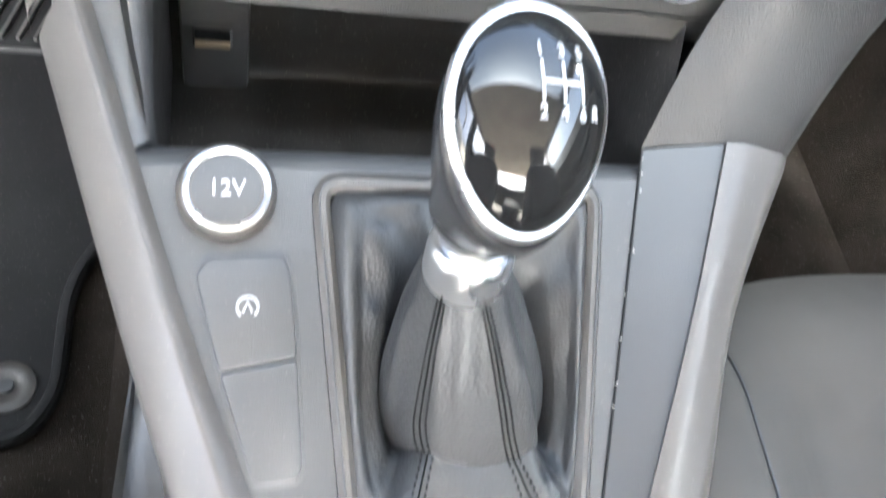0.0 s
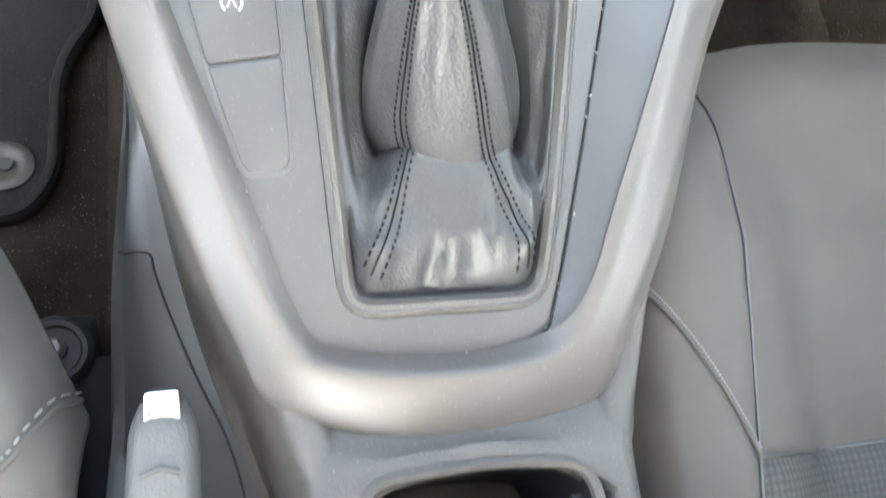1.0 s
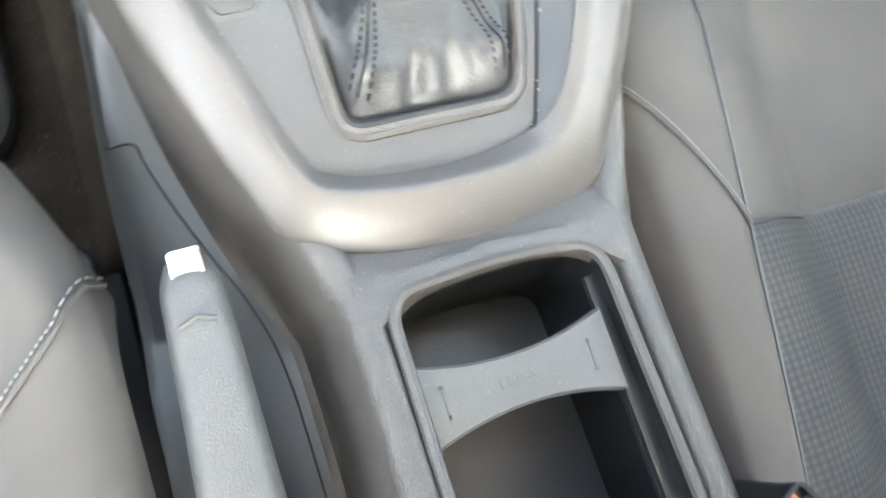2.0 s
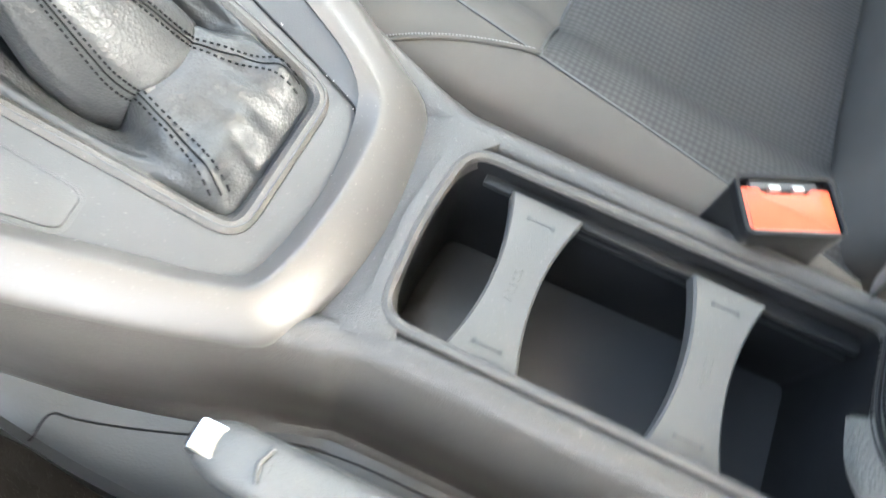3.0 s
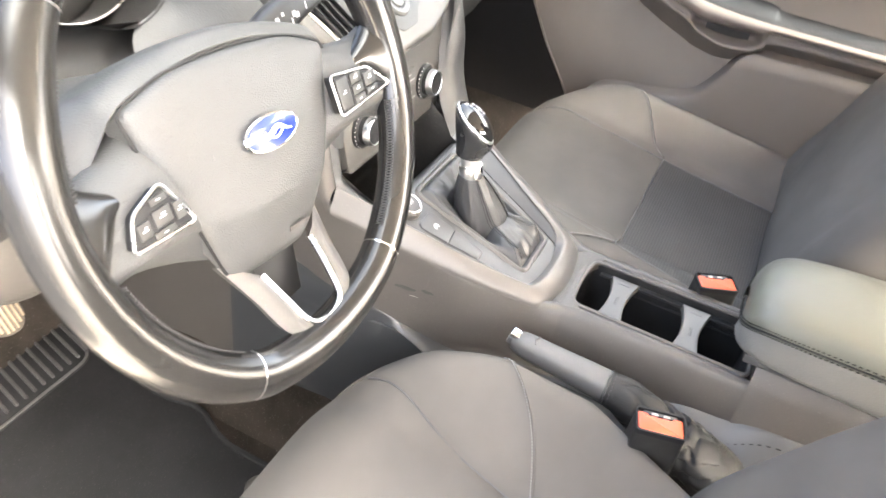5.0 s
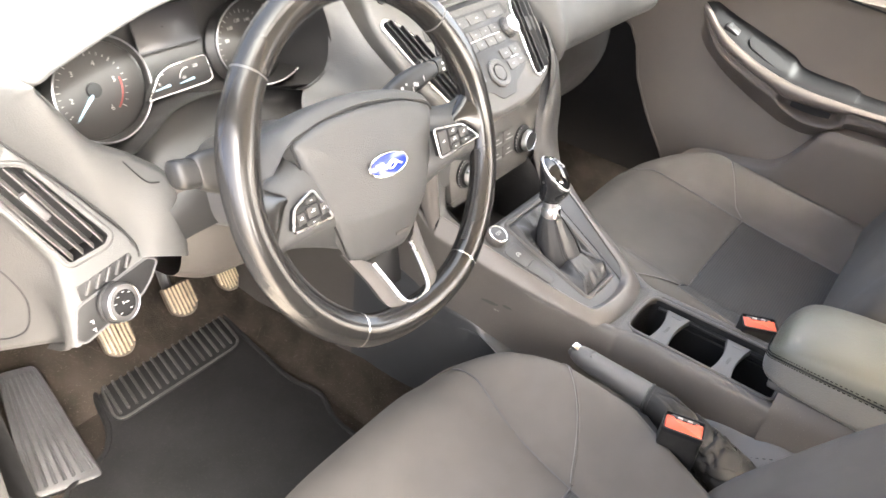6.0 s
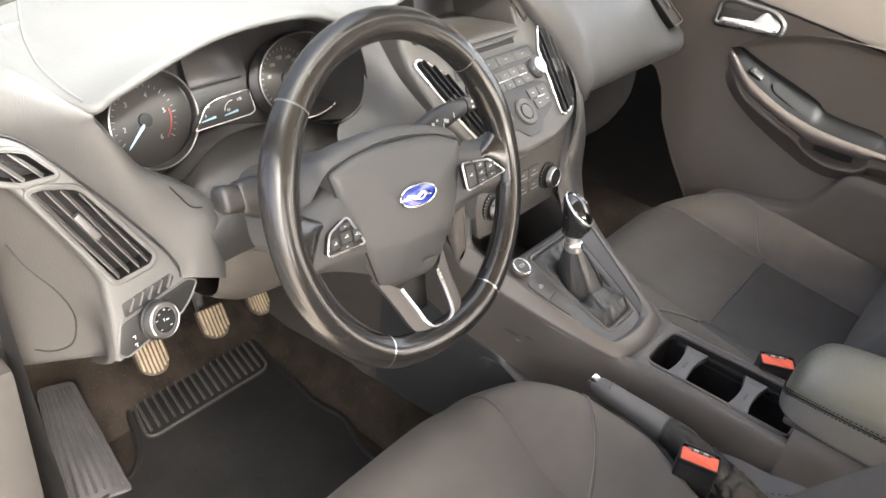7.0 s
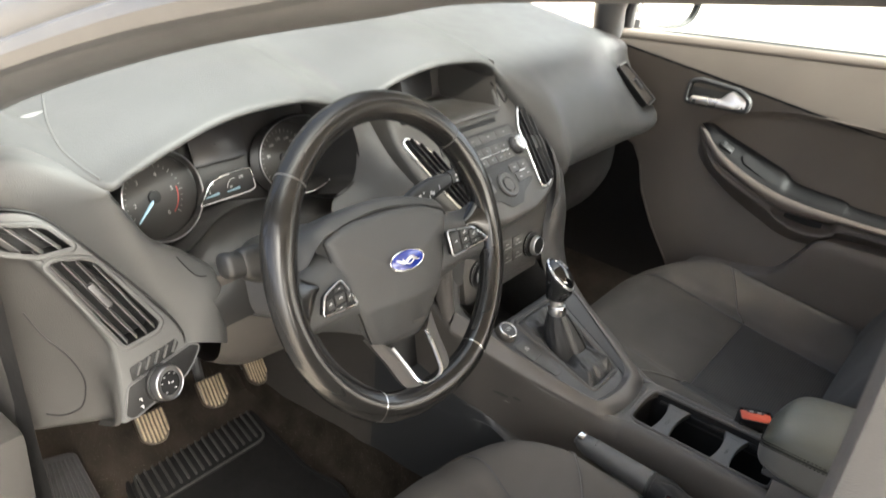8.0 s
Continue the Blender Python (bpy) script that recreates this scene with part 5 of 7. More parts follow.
def make_seat(cx, sgn, label):
    st = thing("car_seat", (cx, -0.15, 0.12), label, "car seat", "front seats")
    nu, nv = 64, 44
    U = [-1 + 2 * i / nu for i in range(nu + 1)]
    V = [j / nv for j in range(nv + 1)]

    def P(u, v, lift=0.0):
        x, y, z = seat_point(u, v, sgn)
        return Vector((cx + x, y, z + lift))

    def su(s, v):
        """How far out the seam of a bolster runs."""
        if sgn < 0:
            return max(0.46, 0.70 - 0.50 * v + 0.18 * v * v)
        return 0.70 + 0.21 * v if s < 0 else 0.483 - 0.04 * v
    YM = -0.085 if sgn > 0 else -0.135     # where the mesh insert begins

    def vm(u):
        front, deep, half = seat_shape(u, sgn)
        return (front - YM) / deep

    def at_xy(x, y, lift=0.0):
        half = seat_shape(0, sgn)[2]
        u = x / half
        front, deep, _ = seat_shape(u, sgn)
        return P(u, max(0.0, (front - y) / deep), lift)

    def zone(name, ulo, uhi, vlo, vhi, mat, lab, n=22, m=22, cut=False):
        rows = []
        for j in range(m + 1):
            row = []
            w = j / m
            a, b = ulo(w), uhi(w)
            for i in range(n + 1):
                t = i / n
                u = a + (b - a) * t
                v = vlo(u) + (vhi(u) - vlo(u)) * w
                p = P(u, v)
                # cloth is drawn in at its seams
                dip = 0.0045 * math.exp(-min(t, 1 - t) * n * 1.1) if abs(u) < 0.97 else 0
                if cut:
                    dip = max(dip, 0.0045 * math.exp(-(w if name == "insert" else 1 - w) * m * 1.1))
                p.z -= dip
                row.append(p)
            rows.append(row)
        return part(name, wobble(grid(rows), 0.0007, 14, cx), mat, st, lab, 70)
    zero, one = (lambda u: 0.0), (lambda u: 1.0)
    zone("front_panel", lambda w: -su(-1, w * 0.5), lambda w: su(1, w * 0.5), zero, vm, CLOTH, "smooth dark grey cloth front panel", cut=True)
    zone("insert", lambda w: -su(-1, 0.5 + w * 0.5), lambda w: su(1, 0.5 + w * 0.5), vm, one, MESH, "ribbed mesh cloth insert", cut=True)
    zone("bolster", lambda w: -1.0, lambda w: -su(-1, w), zero, one, CLOTH, "padded side bolster", 16, 40)
    zone("bolster", lambda w: su(1, w), lambda w: 1.0, zero, one, CLOTH, "padded side bolster", 16, 40)
    # skirt
    sk = []
    rim = [P(-1, v) for v in reversed(V)] + [P(u, 0) for u in U[1:-1]] + [P(1, v) for v in V]
    for d, out in ((0.0, 0.0), (0.02, -0.003), (0.07, -0.02), (0.14, -0.055)):
        r = []
        for p in rim:
            c = Vector((cx, -0.12, p.z))
            q = p + (p - c).normalized() * out
            r.append(Vector((q.x, q.y, max(0.13, q.z - d))))
        sk.append(r)
    part("skirt", grid(sk), CLOTH, st, "dark cloth cushion side", 70)
    # seams: plain joints, and light stitched piping over the bolsters
    for s in (-1, 1):
        part("seam", tube([P(s * su(s, v), v, -0.0035) for v in [0.02 + 0.96 * k / 40 for k in range(41)]], 0.0012, 6), DARK, st, "seam between panel and bolster")
        x0, y0, x1 = 0.279 if sgn > 0 else 0.246, 0.012 if sgn > 0 else -0.040, su(s, 0.5) * seat_shape(0, sgn)[2]
        pip = []
        for k in range(31):
            t = k / 30
            pip.append(at_xy(s * (x0 + (x1 - x0) * t), y0 + (YM - y0) * t + (0.007 if sgn > 0 else -0.012) * math.sin(math.pi * t), 0.0006))
        part("piping", tube(pip, 0.0014, 8), CLOTH, st, "raised piping across the bolster")
        bm = bmesh.new()
        fine = crv(pip, 4)
        for i in range(0, len(fine) - 2, 2):
            add(bm, tube([fine[i] + Vector((0, 0.003, 0.0011)), fine[i + 1] + Vector((0, 0.003, 0.0011))], 0.0006, 5))
        part("stitching", bm, STITCH, st, "pale stitches along the piping")
    part("seam", tube([P(u, vm(u), -0.0035) for u in [-su(-1, 0.5) + (su(-1, 0.5) + su(1, 0.5)) * k / 40 for k in range(41)]], 0.0012, 6), DARK, st, "cross seam in front of the insert")
    # backrest
    br = []
    for h, w, th in ((0.0, 0.235 if sgn > 0 else 0.20, 0.05), (0.06, 0.258 if sgn > 0 else 0.235, 0.075), (0.18, 0.25, 0.085), (0.34, 0.25, 0.08), (0.50, 0.225, 0.07), (0.60, 0.16, 0.05), (0.63, 0.07, 0.03)):
        y0, z0 = (-0.272 - 0.38 * h) if sgn > 0 else (-0.25 - 0.60 * h), 0.245 + 0.95 * h
        r = []
        for k in range(32):
            a = 2 * math.pi * k / 32
            c, s_ = math.cos(a), math.sin(a)
            bol = 0.035 * max(0, (abs(c) - 0.55) / 0.45) if s_ > -0.2 else 0
            r.append((cx + w * math.copysign(abs(c) ** 0.7, c), y0 + th * math.copysign(abs(s_) ** 0.7, s_) * 0.8 + bol - 0.05, z0 + 0.35 * th * s_))
        br.append(r)
    part("backrest", wobble(caps(net(br, 2, 5, True)), 0.003, 12), CLOTH, st, "dark cloth backrest", 70)
    part("head_rest", wobble(box((0.24, 0.09, 0.16), pose(cx, -0.57 if sgn > 0 else -0.70, 0.95, -12, 0, 0), 0.04, 5), 0.002, 14), CLOTH, st, "dark cloth head rest", 70)
    part("base_frame", box((0.40, 0.38, 0.06), pose(cx, -0.14, 0.11), 0.01), DARK, st, "dark seat frame")
    return st


driver = make_seat(-0.402, -1, "dark grey cloth driver seat with stitched bolsters, empty")
passenger = make_seat(0.382, 1, "dark grey cloth passenger seat with ribbed insert, empty")
# runners under the seats
for cx in (-0.402, 0.382):
    for s in (-1, 1):
        x = cx + s * (0.205 if cx > 0 else 0.214)
        r = thing("seat_rail", (x, 0.0, 0.02), "bare steel seat runner bolted to the floor", "seat rail", "seat runners")
        part("channel", box((0.026, 0.44, 0.07), pose(x + (0.018 if s * cx < 0 else 0.0) * (1 if cx < 0 else -1), -0.19, 0.085), 0.004), BLACK, r, "dark pressed runner")
        part("end_bracket", rev([(0.022, 0), (0.022, 0.006), (0.019, 0.010), (0.016, 0.010), (0.014, 0.005), (0.007, 0.005), (0.006, 0.011), (0, 0.012)], pose(x - 0.003, 0.034, 0.126, 12, 0, 0), 24), DARK, r, "worn steel end cap")
        part("bolt", rev([(0.007, 0), (0.007, 0.006), (0.005, 0.008), (0, 0.008)], pose(x - 0.003, 0.034, 0.136, 12, 0, 0), 6), STEEL, r, "steel bolt head")
        part("foot", box((0.03, 0.05, 0.06), pose(x - 0.01, 0.045, 0.05, 25, 0, 0), 0.004), DARK, r, "steel mounting foot")


def make_buckle(x, y, z, lean, turn, label):
    b = thing("seat_belt_buckle", (x, y, z - 0.09), label, "buckle", "seat belt buckles")
    m = pose(x, y, z, lean[0], lean[1], turn)
    rows = []
    for z_, k_ in ((-0.088, 0.90), (-0.080, 1.02), (-0.040, 1.02), (-0.010, 0.99), (-0.005, 0.97)):
        rows.append([m @ Vector((q.x * k_, q.y * k_, z_)) for q in rrect(0.031, 0.050, 0.005)])
    part("body", caps(grid(rows, True)), BUCKLE, b, "black plastic buckle body, worn", 40)
    part("body_joint", tube([m @ Vector((q.x * 1.025, q.y * 1.025, -0.052)) for q in rrect(0.031, 0.050, 0.005)], 0.0006, 5, True), STRIP, b, "fine moulding line round the body")
    rim_o, rim_i = rrect(0.031, 0.050, 0.005), rrect(0.0288, 0.0470, 0.0035)
    part("rim", ring(rim_o, rim_i, m @ Matrix.Translation((0, 0, -0.007)), 0.007, 0.0015), BLACK, b, "black rim")
    part("button", plate(rpoly([(-0.0142, -0.0228), (0.0100, -0.0228), (0.0100, -0.013), (0.0072, -0.0115), (0.0072, 0.0115), (0.0100, 0.013), (0.0100, 0.0228), (-0.0142, 0.0228)], 0.002), m @ Matrix.Translation((0, 0, -0.007)), 0.006, 0.002), ORANGE, b, "orange-red release button")
    part("button_edge", tube([m @ Vector((-0.0133, -0.021, -0.0016)), m @ Vector((-0.0135, 0.0, -0.0012)), m @ Vector((-0.0133, 0.021, -0.0016))], 0.0007, 5), DUST, b, "pale worn edge of the button")
    part("slot", box((0.005, 0.034, 0.003), m @ Matrix.Translation((0.0112, 0, -0.0035)), 0.0008), DARK, b, "dark tongue slot")
    for yy_ in (-0.010, 0.010):
        part("catch", box((0.003, 0.006, 0.003), m @ Matrix.Translation((0.0088, yy_ * 0.6, -0.0015)), 0.0006), STEEL, b, "bright catch in the slot")
    part("stalk", box((0.024, 0.008, 0.11), m @ Matrix.Translation((0, 0.0, -0.12)), 0.002), DARK, b, "black stalk")
    return b


make_buckle(-0.172, -0.214, 0.370, (0, 0), 14, "black buckle with orange-red button beside the driver seat")
make_buckle(0.090, -0.223, 0.372, (0, 0), 26, "black buckle with orange-red button beside the passenger seat")

# ---- steering wheel ----
WC = Vector((-0.3755, 0.1175, 0.674))
TILT = radians(24.3)
WM = axes(WC, (1, 0, 0), (0, math.sin(TILT), math.cos(TILT))) @ Matrix.Rotation(radians(-1.3), 4, "Z")     # z of it points at the driver
wheel = thing("steering_wheel", WC, "black leather steering wheel with thumb buttons and bright lower spoke", "steering wheel")


def L(u, v, w=0.0):
    return WM @ Vector((u, v, w))


def rim(a0, a1, n, closed=False):
    """Rim between two angles from the top, clockwise."""
    rows = []
    for i in range(n + (0 if closed else 1)):
        a = radians(a0 + (a1 - a0) * i / n)
        thumb = 0.0022 * (math.exp(-((math.degrees(a) % 360 - 68) / 13) ** 2) + math.exp(-((math.degrees(a) % 360 - 292) / 13) ** 2))
        flat = 0.004 * max(0, math.cos(a + math.pi) - 0.9) / 0.1
        R = 0.1685 - flat
        row = []
        for k in range(18):
            b = 2 * math.pi * k / 18
            rr, rw = 0.0168 + thumb, 0.0150 + thumb
            row.append(L((R + rr * math.cos(b)) * math.sin(a), (R + rr * math.cos(b)) * math.cos(a), rw * math.sin(b)))
        rows.append(row)
    return grid(rows, True)


A1, A2 = 48.0, 149.2
for a0, a1, nm in ((-A1, A1, "smooth black leather rim, upper part"), (A1, A2, "worn glossy leather rim grip"), (A2, 360 - A2, "smooth black leather rim, lower part"), (360 - A2, 360 - A1, "worn glossy leather rim grip")):
    part("rim_section", caps(rim(a0 + 0.25, a1 - 0.25, 28)), RIM, wheel, nm)
for a in (A1, A2, 360 - A2, 360 - A1):
    part("rim_joint", caps(rim(a - 0.35, a + 0.35, 2)), SATIN if a in (A2, 360 - A2) else DARK, wheel, "joint line across the rim")
# cross stitching on the inner side
for a0, a1 in ((58, 84), (104, 144), (216, 256), (276, 302)):
    bm = bmesh.new()
    n = int((a1 - a0) * 1.1)
    for i in range(n):
        a, b = radians(a0 + (a1 - a0) * i / n), radians(a0 + (a1 - a0) * (i + 0.8) / n)
        r = 0.1685 - 0.0164
        for w0, w1 in ((0.004, -0.003), (-0.003, 0.004)):
            add(bm, tube([L((r - 0.0006) * math.sin(a), (r - 0.0006) * math.cos(a), w0 + 0.004), L((r - 0.0006) * math.sin(b), (r - 0.0006) * math.cos(b), w1 + 0.004)], 0.00045, 4))
    part("stitching", bm, RIMTHREAD, wheel, "grey cross stitching inside the rim")

# hub and spokes behind the cover
part("hub", rev([(0.045, -0.075), (0.058, -0.05), (0.060, -0.03), (0.05, -0.022)], WM @ Matrix.Translation((0, -0.02, 0)), 40), DARK, wheel, "dark hub")
for s in (-1, 1):
    rows = [[L(s * 0.062, 0.044, -0.034), L(s * 0.062, 0.030, -0.018), L(s * 0.062, 0.0, -0.012), L(s * 0.055, -0.035, -0.012), L(s * 0.046, -0.055, -0.018), L(s * 0.040, -0.080, -0.034)],
            [L(s * 0.105, 0.024, -0.020), L(s * 0.105, 0.014, -0.007), L(s * 0.100, 0.0, -0.001), L(s * 0.095, -0.032, -0.001), L(s * 0.088, -0.042, -0.010), L(s * 0.082, -0.060, -0.030)],
            [L(s * 0.140, 0.018, -0.012), L(s * 0.142, 0.009, -0.003), L(s * 0.141, 0.0, 0.0005), L(s * 0.137, -0.030, 0.0005), L(s * 0.133, -0.039, -0.006), L(s * 0.128, -0.045, -0.020)],
            [L(s * 0.158, 0.024, -0.004), L(s * 0.161, 0.012, 0.001), L(s * 0.161, 0.0, 0.003), L(s * 0.159, -0.030, 0.003), L(s * 0.157, -0.040, -0.002), L(s * 0.152, -0.050, -0.012)]]
    back = WM.to_3x3() @ Vector((0, 0, -0.010))
    rows = [r + [p + back for p in reversed(r)] for r in rows]
    part("spoke", caps(net(rows, 3, 4, True)), TOPSKIN, wheel, "grey plastic spoke", 50)
    horn = [[L(s * 0.163, 0.042, 0.0), L(s * 0.154, 0.030, -0.003), L(s * 0.142, 0.019, -0.008)],
            [L(s * 0.160, 0.016, 0.009), L(s * 0.140, 0.011, 0.0040), L(s * 0.121, 0.005, -0.002)],
            [L(s * 0.160, -0.010, 0.011), L(s * 0.144, -0.004, 0.007), L(s * 0.130, -0.003, 0.001)],
            [L(s * 0.160, -0.040, 0.008), L(s * 0.151, -0.028, 0.0055), L(s * 0.143, -0.022, 0.001)]]
    part("thumb_rest", net(horn, 5, 5), RIM, wheel, "glossy leather thumb rest running into the rim", 60)
    if s > 0:
        pad = [(0.079, -0.026), (0.0775, 0.0062), (0.124, -0.001), (0.149, -0.0222)]
        cells = [(0.0885, -0.0105, 0.015, 0.026), (0.106, -0.0035, 0.015, 0.0085), (0.106, -0.0125, 0.015, 0.0075), (0.106, -0.0205, 0.015, 0.0065), (0.1235, -0.0095, 0.016, 0.0115), (0.124, -0.0185, 0.016, 0.0050)]
    else:
        pad = [(-0.135, -0.0245), (-0.1265, -0.0045), (-0.1005, 0.0045), (-0.0845, -0.0275)]
        cells = [(-0.1075, -0.0135, 0.015, 0.011), (-0.1065, -0.0035, 0.014, 0.005), (-0.1095, -0.0225, 0.018, 0.005), (-0.0945, -0.0155, 0.008, 0.012), (-0.1225, -0.0155, 0.010, 0.011)]
    padp = ccw(rpoly(pad, 0.005, 5))
    PMx = WM @ Matrix.Translation((0, 0, 0.0045)) @ Matrix.Rotation(radians(-1.5 * s), 4, "Y")
    p = part("button_pad", plate(inset(padp, 0.0012), PMx @ Matrix.Translation((0, 0, -0.006)), 0.0072, 0.0008), BLACK, wheel, "dark thumb button pad")
    part("pad_frame", tube([PMx @ Vector((q.x, q.y, 0.0012)) for q in padp], 0.0011, 8, True, up=WM.to_3x3() @ Vector((0, 0, 1))), SATIN, p, "bright pad frame")
    for x, y, w_, h_ in cells:
        b = part("button", plate(rrect(w_ * 0.94, h_ * 0.92, 0.0012), PMx @ Matrix.Translation((x, y, 0.0008)), 0.0016, 0.0006), RADIO, p)
        bars([(0, 0, min(w_ * 0.4, 0.005), 0.0010), (0.001, 0.0016, w_ * 0.2, 0.0008)] if h_ > 0.007 else [(0, 0, 0.003, 0.0008)], PMx @ Matrix.Translation((x, y, 0.0024)), WHITE, b, "small pale symbol", "symbol", 0.0001)
# airbag cover: a domed shield
HMX = WM @ Matrix.Rotation(radians(-4.5), 4, "Z")     # the hub sits a little turned in the rim


def H(u, v, w=0.0):
    return HMX @ Vector((u, v, w))


COVER = ccw(rpoly([(-0.098, 0.036), (-0.060, 0.049), (0, 0.053), (0.060, 0.049), (0.098, 0.036), (0.0895, 0.005), (0.0805, -0.022), (0.062, -0.058), (0.047, -0.088), (0.036, -0.100), (-0.036, -0.100), (-0.047, -0.088), (-0.062, -0.058), (-0.0805, -0.022), (-0.0895, 0.005)], [0.007, 0.03, 0.04, 0.03, 0.007, 0.03, 0.03, 0.03, 0.012, 0.008, 0.008, 0.012, 0.03, 0.03, 0.03], 5))
rows = []
cc = Vector((0, -0.02))
for s_, w_ in [(1.0, -0.028), (1.0, -0.013), (0.985, -0.0085), (0.95, -0.0055)] + [(0.9 - 0.87 * k / 18, -0.0035 + 0.0088 * (1 - (1 - k / 18) ** 2)) for k in range(19)]:
    row = []
    for q in COVER:
        p = cc + (q - cc) * s_
        w2 = w_
        if p.y < -0.050:
            w2 -= 0.32 * (-0.050 - p.y) * min(1, (w_ + 0.028) / 0.02)
        row.append(H(p.x, p.y, w2))
    rows.append(row)
cov = part("airbag_cover", caps(grid(rows, True)), TOPSKIN, wheel, "domed grey plastic airbag cover", 30)
part("cover_joint", tube([H(q.x, q.y, -0.0115 - 0.32 * max(0.0, -0.050 - q.y)) for q in inset(COVER, -0.0008)], 0.0012, 6, True), BLACK, wheel, "dark joint round the cover")
top_rows = []
for x in (-0.128, -0.112, -0.098, -0.07, -0.035, 0, 0.035, 0.07, 0.098, 0.112, 0.128):
    joint = 0.036 + 0.0175 * (1 - (x / 0.098) ** 2) if abs(x) < 0.098 else 0.036 - 1.3 * (abs(x) - 0.098)
    top = 0.0645 * (1 - (x / 0.21) ** 2)
    far = max(0.0, abs(x) - 0.098) * 0.5
    top_rows.append([H(x, joint - 0.002, -0.016 - far), H(x, joint + 0.0015, -0.0115 - far), H(x, joint + 0.004, -0.0125 - far), H(x * 0.99, 0.5 * (joint + top) + 0.006, -0.022 - far), H(x * 0.96, top, -0.042 - far), H(x * 0.92, top - 0.006, -0.075)])
part("cover_shoulder", net(top_rows, 5, 5), TOPSKIN, wheel, "smooth grey plastic shoulder above the cover", 60)
BM_ = HMX @ Matrix.Translation((0.002, -0.006, 0.0058))
el = lambda a, b: [Vector((a * math.cos(t), b * math.sin(t))) for t in (2 * math.pi * k / 48 for k in range(48))]
badge = part("badge", plate(el(0.0272, 0.0113), BM_, 0.0022, 0.001), BLUE, cov, "blue oval badge")
part("badge_rim", tube([BM_ @ Vector((q.x, q.y, 0.0016)) for q in el(0.0272, 0.0113)], 0.0011, 8, True), CHROME, badge, "bright badge rim")
# the name on the badge, as plain swept strokes
sw = tube([BM_ @ Vector((x, 0.0022 * math.sin(x * 260), 0.0025)) for x in [-0.019 + 0.038 * k / 30 for k in range(31)]], [0.0008 + 0.0012 * math.sin(math.pi * k / 30) for k in range(31)], 6)
add(sw, tube([BM_ @ Vector((x, -0.0045 + 60 * (x - 0.002) ** 2, 0.0025)) for x in [-0.008 + 0.018 * k / 12 for k in range(13)]], 0.0008, 6))
part("badge_mark", sw, SATIN, badge, "plain silver strokes")
bars([(0.0, 0, 0.022, 0.0032)], HMX @ Matrix.Translation((0.018, -0.080, -0.0062)) @ pose(0, 0, 0, 14, 0, 0), PLASTIC, cov, "faint moulded word, unreadable", "embossed_word", 0.0006)
for x in (-0.046, 0.052):
    bars([(0, 0, 0.007, 0.0007), (-0.0032, -0.0016, 0.0007, 0.003)], HMX @ Matrix.Translation((x, -0.005, 0.0018)), DARK, cov, "small horn mark", "horn_mark", 0.0004)
# lower spoke: a forked piece with a bright inner frame
VO = [(-0.056, -0.080, -0.028), (-0.047, -0.112, -0.014), (-0.037, -0.146, 0.001), (0.0, -0.158, 0.006), (0.037, -0.146, 0.001), (0.047, -0.112, -0.014), (0.056, -0.080, -0.028)]
VI = [(-0.030, -0.101, -0.018), (-0.0255, -0.124, -0.007), (-0.019, -0.146, 0.002), (0.0, -0.1515, 0.0045), (0.019, -0.146, 0.002), (0.0255, -0.124, -0.007), (0.030, -0.101, -0.018)]
o, i_ = crv(VO, 5), crv(VI, 5)
rows = [[L(*o[k]), L(*(o[k] * 0.6 + i_[k] * 0.4 + Vector((0, 0, 0.003)))), L(*(o[k] * 0.25 + i_[k] * 0.75 + Vector((0, 0, 0.003)))), L(*i_[k])] for k in range(len(o))]
part("lower_spoke", solid(grid(rows), 0.010), PLASTIC, wheel, "satin grey forked lower spoke")
part("spoke_hollow", plate([(-0.024, -0.10), (0.024, -0.10), (0.016, -0.140), (-0.016, -0.140)], WM @ Matrix.Translation((0, 0, -0.034)), 0.004, 0.001), BLACK, wheel, "dark hollow in the spoke")
part("spoke_frame", tube([L(p.x, p.y, p.z + 0.001) for p in i_], 0.0024, 8, up=WM.to_3x3() @ Vector((0, 0, 1))), SATIN, wheel, "bright V-shaped frame")

# steering column cowl and stalks
col = thing("steering_column", (-0.375, 0.25, 0.6), "dark plastic steering column cowl with two stalks", "steering column")
rows = []
for w_, ru, rv_ in ((-0.045, 0.056, 0.048), (-0.07, 0.064, 0.052), (-0.13, 0.068, 0.054), (-0.20, 0.066, 0.054), (-0.30, 0.064, 0.052)):
    rows.append([L(ru * math.copysign(abs(math.cos(a)) ** 0.6, math.cos(a)), -0.012 + rv_ * math.copysign(abs(math.sin(a)) ** 0.6, math.sin(a)), w_) for a in (2 * math.pi * k / 32 for k in range(32))])
part("cowl", caps(net(rows, 1, 4, True)), DARK, col, "dark plastic cowl")


def stalk_loft(sec, w0):
    """A moulded stalk: (u, v, half height, half depth) from the column out to the tip."""
    rows = []
    for u, v, hv, hw in sec:
        rows.append([L(u, v + hv * math.copysign(abs(math.sin(a)) ** 0.7, math.sin(a)), w0 + hw * math.copysign(abs(math.cos(a)) ** 0.7, math.cos(a))) for a in (2 * math.pi * k / 24 for k in range(24))])
    return caps(net(rows, 1, 4, True))


